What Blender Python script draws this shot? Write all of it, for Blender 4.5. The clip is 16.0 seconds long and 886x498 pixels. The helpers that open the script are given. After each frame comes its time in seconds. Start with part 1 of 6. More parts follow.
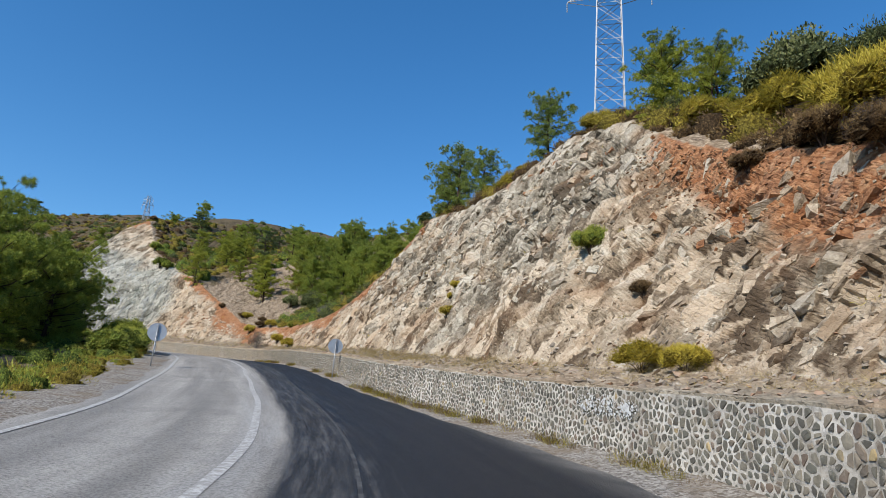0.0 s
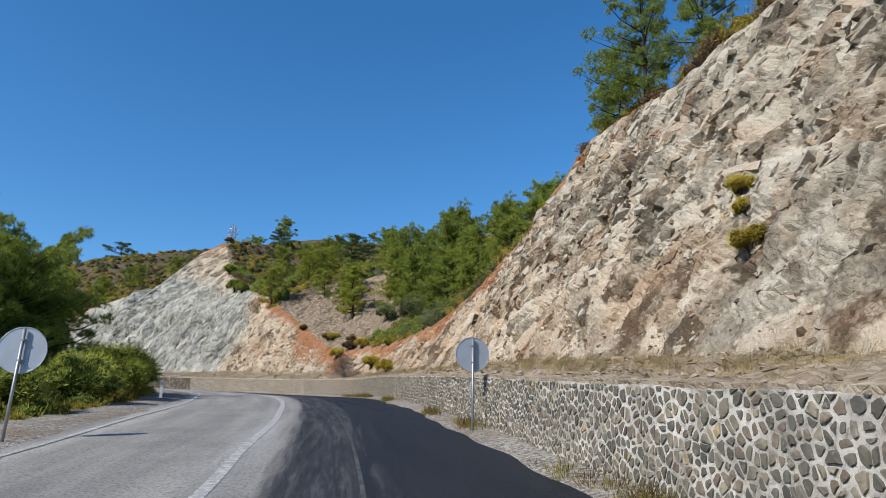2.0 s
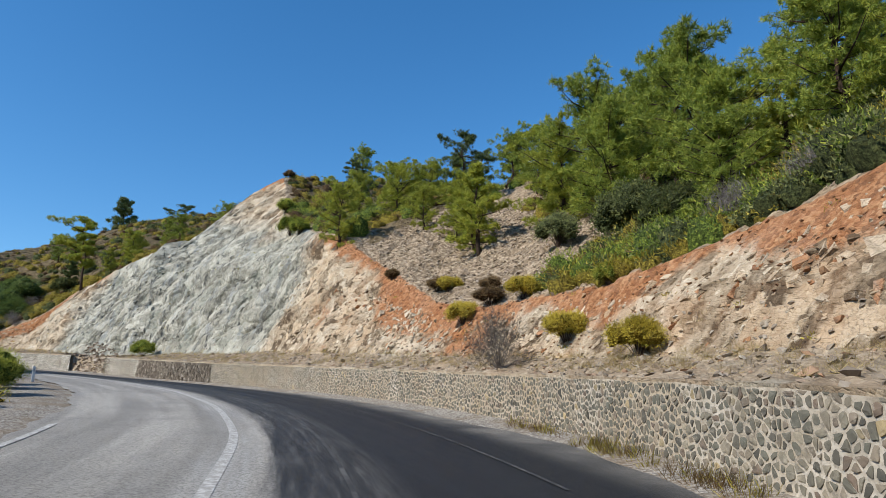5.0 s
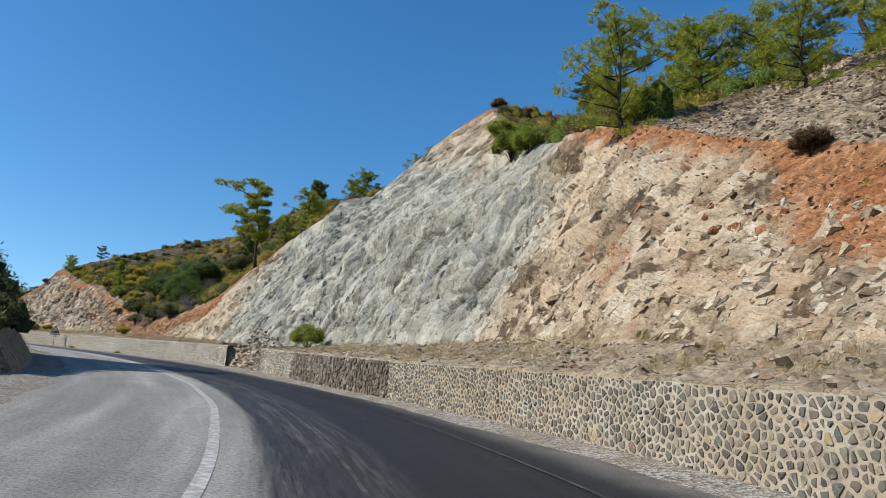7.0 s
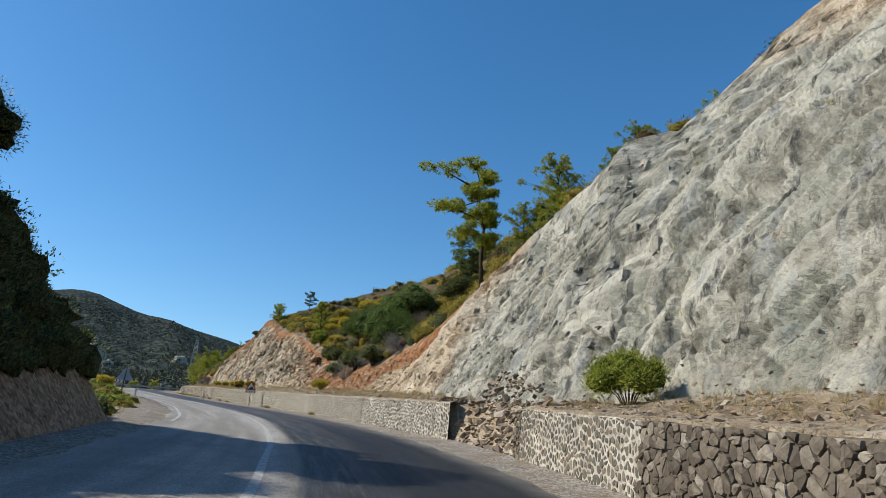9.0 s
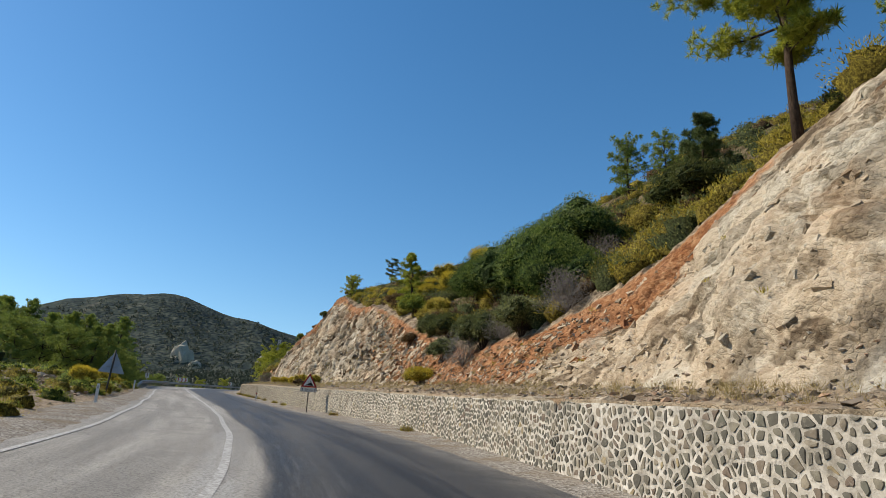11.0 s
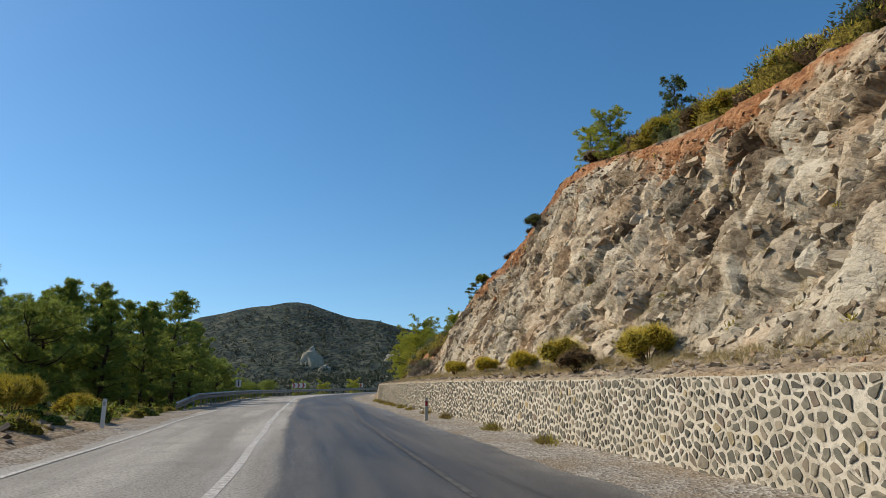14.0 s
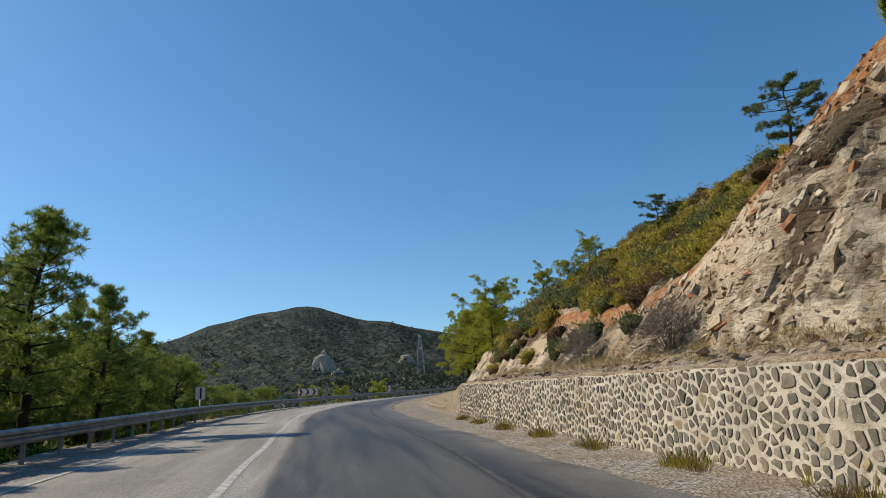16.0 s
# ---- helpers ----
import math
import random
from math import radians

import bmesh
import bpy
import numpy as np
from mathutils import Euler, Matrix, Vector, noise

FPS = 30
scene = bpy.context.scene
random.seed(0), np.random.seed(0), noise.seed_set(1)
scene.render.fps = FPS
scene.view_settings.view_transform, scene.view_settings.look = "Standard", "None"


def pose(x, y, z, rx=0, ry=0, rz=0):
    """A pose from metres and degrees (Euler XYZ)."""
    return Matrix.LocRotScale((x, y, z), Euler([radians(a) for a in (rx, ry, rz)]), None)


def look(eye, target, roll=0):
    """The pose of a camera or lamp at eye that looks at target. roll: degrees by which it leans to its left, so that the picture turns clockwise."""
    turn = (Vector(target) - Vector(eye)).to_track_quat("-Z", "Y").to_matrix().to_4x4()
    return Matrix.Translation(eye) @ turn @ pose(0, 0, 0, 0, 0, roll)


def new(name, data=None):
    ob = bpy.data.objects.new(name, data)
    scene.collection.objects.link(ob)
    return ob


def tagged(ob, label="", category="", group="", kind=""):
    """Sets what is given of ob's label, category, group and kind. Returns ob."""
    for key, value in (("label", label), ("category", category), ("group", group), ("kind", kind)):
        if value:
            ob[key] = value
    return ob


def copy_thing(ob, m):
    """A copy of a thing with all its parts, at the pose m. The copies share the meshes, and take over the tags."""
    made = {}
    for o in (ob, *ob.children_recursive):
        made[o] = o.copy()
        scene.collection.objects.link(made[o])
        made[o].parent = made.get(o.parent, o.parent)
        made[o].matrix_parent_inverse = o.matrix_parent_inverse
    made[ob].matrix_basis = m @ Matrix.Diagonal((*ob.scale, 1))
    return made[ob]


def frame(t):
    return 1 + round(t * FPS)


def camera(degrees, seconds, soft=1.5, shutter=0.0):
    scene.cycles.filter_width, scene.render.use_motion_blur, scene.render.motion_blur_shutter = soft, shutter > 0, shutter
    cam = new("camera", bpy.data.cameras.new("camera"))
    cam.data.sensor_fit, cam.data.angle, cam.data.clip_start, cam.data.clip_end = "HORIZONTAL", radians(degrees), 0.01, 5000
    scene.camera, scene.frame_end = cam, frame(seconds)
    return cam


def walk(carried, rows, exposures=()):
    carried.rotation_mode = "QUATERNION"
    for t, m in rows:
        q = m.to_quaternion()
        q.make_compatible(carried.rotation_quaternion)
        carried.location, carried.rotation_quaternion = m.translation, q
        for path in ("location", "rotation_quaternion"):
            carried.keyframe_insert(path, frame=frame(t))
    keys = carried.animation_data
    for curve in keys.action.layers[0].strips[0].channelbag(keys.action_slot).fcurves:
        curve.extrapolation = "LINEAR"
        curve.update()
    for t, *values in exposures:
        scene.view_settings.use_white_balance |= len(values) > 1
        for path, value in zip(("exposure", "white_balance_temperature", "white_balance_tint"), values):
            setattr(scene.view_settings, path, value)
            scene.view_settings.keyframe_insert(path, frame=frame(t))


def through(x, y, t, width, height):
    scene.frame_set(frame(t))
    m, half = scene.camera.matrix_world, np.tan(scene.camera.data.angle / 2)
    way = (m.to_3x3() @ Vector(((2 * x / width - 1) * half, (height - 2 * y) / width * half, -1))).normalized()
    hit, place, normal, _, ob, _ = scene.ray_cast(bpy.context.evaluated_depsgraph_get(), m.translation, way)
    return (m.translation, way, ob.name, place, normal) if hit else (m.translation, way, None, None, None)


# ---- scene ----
cam = camera(66.57, 16.0, 0.5)
PATH = [
    (0.0, (0.000, -0.000, 1.200), (-0.001, 9.672, 3.739), 3.22),
    (0.5, (-0.317, 4.697, 1.563), (-0.852, 14.333, 4.185), -0.11),
    (1.0, (-1.131, 9.369, 1.979), (-2.265, 18.928, 4.688), 0.41),
    (1.5, (-2.128, 13.804, 2.354), (-3.414, 23.304, 5.199), -0.28),
    (2.0, (-3.283, 17.968, 2.784), (-4.694, 27.465, 5.580), -0.41),
    (2.5, (-4.528, 22.242, 3.260), (-6.275, 31.682, 6.058), -1.68),
    (3.0, (-5.915, 26.527, 3.831), (-7.749, 35.930, 6.700), -2.62),
    (3.2, (-6.489, 28.267, 4.025), (-8.255, 37.706, 6.815), -2.17),
    (5.3, (-14.000, 46.201, 5.990), (-16.987, 55.432, 8.410), -0.24),
    (5.5, (-14.931, 47.997, 6.153), (-18.234, 57.124, 8.558), -0.54),
    (6.0, (-17.448, 52.482, 6.554), (-21.603, 61.225, 9.063), 1.26),
    (6.5, (-20.317, 56.598, 6.974), (-25.100, 65.031, 9.424), 2.09),
    (7.0, (-23.556, 60.546, 7.399), (-28.804, 68.712, 9.802), 2.31),
    (7.5, (-27.006, 64.138, 7.829), (-32.868, 71.872, 10.243), 2.73),
    (8.0, (-30.905, 67.625, 8.257), (-37.369, 74.812, 10.821), -0.30),
    (8.2, (-32.576, 68.996, 8.436), (-39.360, 75.811, 11.181), 0.56),
    (10.3, (-52.482, 81.101, 10.313), (-60.221, 86.648, 13.367), 3.12),
    (10.5, (-54.671, 82.138, 10.513), (-62.476, 87.606, 13.545), 2.50),
    (11.0, (-60.098, 84.667, 11.031), (-68.209, 89.718, 13.979), 3.50),
    (11.5, (-65.740, 86.911, 11.547), (-74.002, 91.661, 14.577), 2.54),
    (12.0, (-71.408, 88.793, 12.011), (-79.752, 93.429, 14.990), -1.31),
    (12.5, (-77.308, 90.461, 12.515), (-85.829, 94.767, 15.491), -2.68),
    (13.0, (-83.435, 91.874, 13.016), (-92.125, 95.794, 16.035), -1.84),
    (13.5, (-89.814, 93.250, 13.543), (-98.562, 97.111, 16.467), -2.36),
    (14.0, (-96.459, 94.716, 14.088), (-105.353, 98.374, 16.833), -0.89),
    (14.5, (-103.228, 96.149, 14.591), (-112.151, 99.647, 17.444), -0.49),
    (15.0, (-109.822, 97.426, 15.146), (-118.836, 100.770, 17.897), -0.99),
    (15.5, (-116.259, 98.654, 15.713), (-125.301, 101.962, 18.415), -2.16),
    (16.0, (-122.568, 99.902, 16.264), (-131.498, 103.467, 19.012), -3.32),
]
walk(cam, [(t, look(eye, target, roll)) for t, eye, target, roll in PATH], [(0, 0.23, 6250, 10), (3, 0.19, 6200, 10), (5.5, 0.33, 6400, 8), (8, 0.18, 6500, 7), (10.5, 0.22, 7100, 9), (16, 0.13, 7400, 9)])

# ---- world, sun ----
SUN_AZ, SUN_EL = math.atan2(-0.635, -0.77), radians(40)
world = bpy.data.worlds.new("world")
scene.world = world
world.use_nodes = True
wn = world.node_tree.nodes
sky = wn.new("ShaderNodeTexSky")
sky.sky_type, sky.sun_disc = "NISHITA", False
sky.sun_elevation, sky.sun_rotation = SUN_EL, SUN_AZ
sky.altitude, sky.air_density, sky.dust_density, sky.ozone_density = 300, 1.0, 0.3, 3.0
wn["Background"].inputs["Strength"].default_value = 0.141
rich = wn.new("ShaderNodeHueSaturation")
rich.inputs["Hue"].default_value = 0.4985
rich.inputs["Saturation"].default_value = 1.28
world.node_tree.links.new(sky.outputs[0], rich.inputs["Color"])
world.node_tree.links.new(rich.outputs[0], wn["Background"].inputs["Color"])
sun = new("sun", bpy.data.lights.new("sun", "SUN"))
sun.data.energy, sun.data.angle, sun.data.color = 4.7, radians(0.53), (1.0, 0.93, 0.82)
SUN_WAY = Vector((math.sin(SUN_AZ) * math.cos(SUN_EL), math.cos(SUN_AZ) * math.cos(SUN_EL), math.sin(SUN_EL)))
sun.rotation_euler = SUN_WAY.to_track_quat("Z", "Y").to_euler()
sun.location = SUN_WAY * 60

# ---- materials ----


class Nodes:
    """A node material, built line by line."""

    def __init__(self, name, rough=0.8, metal=0.0, spec=0.3):
        self.mat = bpy.data.materials.new(name)
        self.mat.use_nodes = True
        self.t = self.mat.node_tree
        self.b = self.t.nodes["Principled BSDF"]
        self.b.inputs["Roughness"].default_value = rough
        self.b.inputs["Metallic"].default_value = metal
        self.b.inputs["Specular IOR Level"].default_value = spec

    def put(self, socket, v):
        if isinstance(v, bpy.types.NodeSocket):
            self.t.links.new(v, socket)
        elif isinstance(v, (tuple, list)) and len(v) == 3 and socket.type == "RGBA":
            socket.default_value = (*v, 1)
        else:
            socket.default_value = v

    def coord(self):
        return self.t.nodes.new("ShaderNodeTexCoord").outputs["Object"]

    def uv(self):
        n = self.t.nodes.new("ShaderNodeSeparateXYZ")
        self.put(n.inputs[0], self.t.nodes.new("ShaderNodeTexCoord").outputs["UV"])
        return n.outputs[0], n.outputs[1]

    def scaled(self, v, k):
        n = self.t.nodes.new("ShaderNodeMapping")
        self.put(n.inputs[0], v)
        n.inputs["Scale"].default_value = k
        return n.outputs[0]

    def noise(self, scale, vec=None, detail=4, rough=0.55, distort=0.0):
        n = self.t.nodes.new("ShaderNodeTexNoise")
        self.put(n.inputs["Vector"], vec if vec is not None else self.coord())
        n.inputs["Scale"].default_value, n.inputs["Detail"].default_value = scale, detail
        n.inputs["Roughness"].default_value, n.inputs["Distortion"].default_value = rough, distort
        return n.outputs[0]

    def voronoi(self, scale, vec=None, feature="F1", out=0):
        n = self.t.nodes.new("ShaderNodeTexVoronoi")
        n.feature = feature
        self.put(n.inputs["Vector"], vec if vec is not None else self.coord())
        n.inputs["Scale"].default_value = scale
        return n.outputs[out]

    def ramp(self, v, *stops):
        n = self.t.nodes.new("ShaderNodeValToRGB")
        self.put(n.inputs[0], v)
        e = n.color_ramp.elements
        while len(e) < len(stops):
            e.new(0.5)
        for k, (at, c) in zip(e, stops):
            k.position = at
            k.color = (*c, 1) if isinstance(c, tuple) else (c, c, c, 1)
        return n.outputs[0]

    def mix(self, f, a, b, mode="MIX"):
        n = self.t.nodes.new("ShaderNodeMix")
        n.data_type, n.blend_type = "RGBA", mode
        for i, v in ((0, f), (6, a), (7, b)):
            self.put(n.inputs[i], v)
        return n.outputs[2]

    def math(self, op, a, b=0.0, c=0.0):
        n = self.t.nodes.new("ShaderNodeMath")
        n.operation = op
        for i, v in enumerate((a, b, c)):
            self.put(n.inputs[i], v)
        return n.outputs[0]

    def step(self, v, lo, hi):
        n = self.t.nodes.new("ShaderNodeMapRange")
        n.interpolation_type = "SMOOTHSTEP"
        for i, x in enumerate((v, lo, hi)):
            self.put(n.inputs[i], x)
        return n.outputs[0]

    def attr(self, name):
        n = self.t.nodes.new("ShaderNodeAttribute")
        n.attribute_name = name
        m = self.t.nodes.new("ShaderNodeSeparateColor")
        self.put(m.inputs[0], n.outputs["Color"])
        return m.outputs

    def chance(self):
        return self.t.nodes.new("ShaderNodeObjectInfo").outputs["Random"]

    def island(self):
        return self.t.nodes.new("ShaderNodeNewGeometry").outputs["Random Per Island"]

    def bump(self, h, strength=0.5, dist=0.02, under=None):
        n = self.t.nodes.new("ShaderNodeBump")
        n.inputs["Strength"].default_value, n.inputs["Distance"].default_value = strength, dist
        self.put(n.inputs["Height"], h)
        if under is not None:
            self.put(n.inputs["Normal"], under)
        return n.outputs[0]

    def done(self, colour=None, rough=None, normal=None):
        for k, v in (("Base Color", colour), ("Roughness", rough), ("Normal", normal)):
            if v is not None:
                self.put(self.b.inputs[k], v)
        return self.mat


def plain(name, colour, rough=0.6, metal=0.0, spread=0.15, scale=6.0, spec=0.3):
    """Paint, metal or the like with faint stains."""
    n = Nodes(name, rough, metal, spec)
    k = n.noise(scale, detail=5)
    dark = tuple(c * (1 - spread) for c in colour)
    return n.done(n.mix(n.ramp(k, (0.35, 0.0), (0.65, 1.0)), dark, colour), n.ramp(k, (0.3, min(1, rough + 0.12)), (0.7, max(0.05, rough - 0.08))))


def ground_material():
    n = Nodes("rock_and_soil", 0.92, 0, 0.12)
    red, blue, soft = n.attr("zone")[:3]
    lump_big, lump_small, greyish = n.attr("tint")[:3]

    def cells(scale, turn, stretch, metric):
        """Blocks split along slanted joints: their random values and the nearness to a joint."""
        m = n.t.nodes.new("ShaderNodeMapping")
        n.put(m.inputs[0], n.coord())
        m.inputs["Rotation"].default_value = [radians(x) for x in turn]
        m.inputs["Scale"].default_value = stretch
        wob = n.t.nodes.new("ShaderNodeTexNoise")
        n.put(wob.inputs["Vector"], n.coord())
        wob.inputs["Scale"].default_value, wob.inputs["Detail"].default_value = scale * 1.4, 3
        add = n.t.nodes.new("ShaderNodeVectorMath")
        add.operation = "MULTIPLY_ADD"
        n.put(add.inputs[0], wob.outputs["Color"])
        add.inputs[1].default_value = [0.35 / scale] * 3
        n.put(add.inputs[2], m.outputs[0])
        out = []
        for feature in ("F1", "F2"):
            v = n.t.nodes.new("ShaderNodeTexVoronoi")
            v.feature, v.distance = feature, metric
            n.put(v.inputs["Vector"], add.outputs[0])
            v.inputs["Scale"].default_value = scale
            out.append(v)
        k = n.t.nodes.new("ShaderNodeSeparateColor")
        n.put(k.inputs[0], out[0].outputs["Color"])
        return k.outputs, n.math("SUBTRACT", out[1].outputs["Distance"], out[0].outputs["Distance"])

    _, d1 = cells(1.05, (25, 18, 25), (1, 1, 1.5), "EUCLIDEAN")
    c2, d2 = cells(3.2, (20, -28, 40), (1, 1.2, 1.7), "EUCLIDEAN")
    c3, d3 = cells(9.5, (50, 15, -20), (1, 1, 1.2), "EUCLIDEAN")
    big, mid, fine = n.noise(0.16, detail=3), n.noise(1.3, detail=8, rough=0.68), n.noise(11, detail=7, rough=0.75)
    crumb = n.noise(3.6, detail=9, rough=0.74)
    tone = n.math("ADD", n.math("MULTIPLY", mid, 0.30), n.math("ADD", n.math("MULTIPLY", crumb, 0.26), n.math("ADD", n.math("MULTIPLY", lump_big, 0.15), n.math("ADD", n.math("MULTIPLY", lump_small, 0.23), n.math("MULTIPLY", c3[0], 0.06)))))
    rock = n.ramp(tone, (0.37, (0.105, 0.073, 0.046)), (0.445, (0.295, 0.225, 0.150)), (0.52, (0.43, 0.345, 0.245)), (0.60, (0.60, 0.515, 0.395)))
    grey = n.ramp(tone, (0.37, (0.085, 0.070, 0.050)), (0.48, (0.285, 0.248, 0.188)), (0.60, (0.50, 0.45, 0.36)))
    patch = n.noise(0.33, detail=7, rough=0.62, distort=0.4)
    rock = n.mix(n.ramp(n.math("ADD", n.math("ADD", n.math("MULTIPLY", big, 0.3), n.math("MULTIPLY", patch, 0.5)), n.math("ADD", n.math("MULTIPLY", lump_big, 0.10), n.math("MULTIPLY_ADD", greyish, 0.30, -0.10))), (0.48, 0.0), (0.58, 0.9)), rock, grey)
    cream = n.ramp(n.noise(0.62, n.scaled(n.coord(), (1, 1, 1.5)), 6, 0.6, 0.5), (0.57, 0.0), (0.65, 0.6))
    rock = n.mix(cream, rock, n.ramp(tone, (0.33, (0.256, 0.192, 0.123)), (0.5, (0.526, 0.446, 0.335)), (0.64, (0.633, 0.569, 0.468))))
    rust = n.ramp(n.noise(0.55, detail=6, distort=0.6), (0.52, 0.0), (0.68, 0.5))
    rock = n.mix(rust, rock, n.ramp(tone, (0.34, (0.187, 0.0963, 0.0451)), (0.62, (0.452, 0.285, 0.159))))
    stained = n.math("MULTIPLY", n.ramp(lump_small, (0.72, 0.0), (0.78, 0.55)), n.math("SUBTRACT", 1.0, greyish))
    rock = n.mix(stained, rock, n.ramp(tone, (0.34, (0.19, 0.115, 0.06)), (0.62, (0.46, 0.315, 0.185))))
    bluish = n.ramp(tone, (0.33, (0.111, 0.104, 0.0829)), (0.46, (0.304, 0.289, 0.236)), (0.64, (0.501, 0.477, 0.4)))
    streak = n.noise(0.8, n.scaled(n.coord(), (1.38, 1.38, 0.301)), 5, 0.65)
    bluish = n.mix(n.ramp(streak, (0.53, 0.0), (0.66, 0.5)), bluish, (0.258, 0.284, 0.297))
    bluish = n.mix(n.ramp(n.noise(0.5, detail=5), (0.53, 0.0), (0.68, 0.5)), bluish, (0.187, 0.208, 0.169))
    bluish = n.mix(n.ramp(n.noise(1.1, n.scaled(n.coord(), (1.89, 1.89, 0.43)), 6, 0.7), (0.34, 0.9), (0.45, 0.0)), bluish, (0.0526, 0.0538, 0.0532))
    rock = n.mix(blue, rock, bluish)
    edge = n.noise(0.9, detail=8, rough=0.72)
    redf = n.step(n.math("ADD", red, n.math("MULTIPLY_ADD", edge, 2.2, -1.1)), 0.25, 0.80)
    soil = n.ramp(n.math("ADD", n.math("MULTIPLY", crumb, 0.75), n.math("MULTIPLY", c3[1], 0.25)), (0.3, (0.13, 0.046, 0.018)), (0.5, (0.315, 0.125, 0.048)), (0.68, (0.46, 0.245, 0.12)))
    rock = n.mix(n.math("MULTIPLY", redf, 0.88), rock, soil)
    dirt = n.ramp(n.math("ADD", n.math("MULTIPLY", crumb, 0.72), n.math("MULTIPLY", c3[2], 0.28)), (0.28, (0.115, 0.0846, 0.0577)), (0.5, (0.289, 0.217, 0.146)), (0.70, (0.481, 0.39, 0.283)))
    softf = n.step(n.math("ADD", soft, n.math("MULTIPLY_ADD", edge, 0.9, -0.45)), 0.3, 0.7)
    litter = n.ramp(n.math("ADD", n.math("MULTIPLY", crumb, 0.7), n.math("MULTIPLY", mid, 0.3)), (0.32, (0.06, 0.046, 0.026)), (0.5, (0.15, 0.112, 0.062)), (0.68, (0.27, 0.205, 0.125)))
    dirt = n.mix(n.step(soft, 1.3, 1.8), dirt, litter)
    col = n.mix(softf, rock, dirt)
    hard = n.math("SUBTRACT", 1.0, n.math("MULTIPLY", softf, 0.8))
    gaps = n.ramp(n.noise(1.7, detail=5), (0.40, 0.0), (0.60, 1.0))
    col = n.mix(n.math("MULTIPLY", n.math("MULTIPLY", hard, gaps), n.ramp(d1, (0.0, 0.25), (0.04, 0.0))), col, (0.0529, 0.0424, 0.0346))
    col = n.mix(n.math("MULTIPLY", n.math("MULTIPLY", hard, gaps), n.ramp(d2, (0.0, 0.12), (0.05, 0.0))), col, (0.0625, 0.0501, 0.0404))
    # Shade of small hollows, put into the rock colour at noise spots.
    shade_pits = n.ramp(n.noise(3.3, n.scaled(n.coord(), (1, 1, 1.6)), 8, 0.7, 0.3), (0.30, 0.5), (0.37, 0.0))
    col = n.mix(n.math("MULTIPLY", shade_pits, hard), col, (0.07, 0.052, 0.036))
    # Finer dark specks, painted in for the shade of tiny cavities.
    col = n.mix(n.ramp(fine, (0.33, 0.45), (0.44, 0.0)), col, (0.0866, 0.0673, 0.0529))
    joint = lambda d, w: n.math("MINIMUM", n.math("DIVIDE", d, w), 1.0)
    b1 = n.bump(mid, 0.5, 0.10)
    b2 = n.bump(n.math("ADD", n.math("MULTIPLY", c2[1], 0.8), n.math("ADD", crumb, n.math("MULTIPLY", joint(d2, 0.12), 0.15))), 0.7, 0.06, b1)
    b3 = n.bump(n.math("ADD", n.math("MULTIPLY", c3[1], 0.8), n.math("ADD", fine, n.math("MULTIPLY", joint(d3, 0.2), 0.3))), 0.9, 0.035, b2)
    return n.done(col, None, b3)


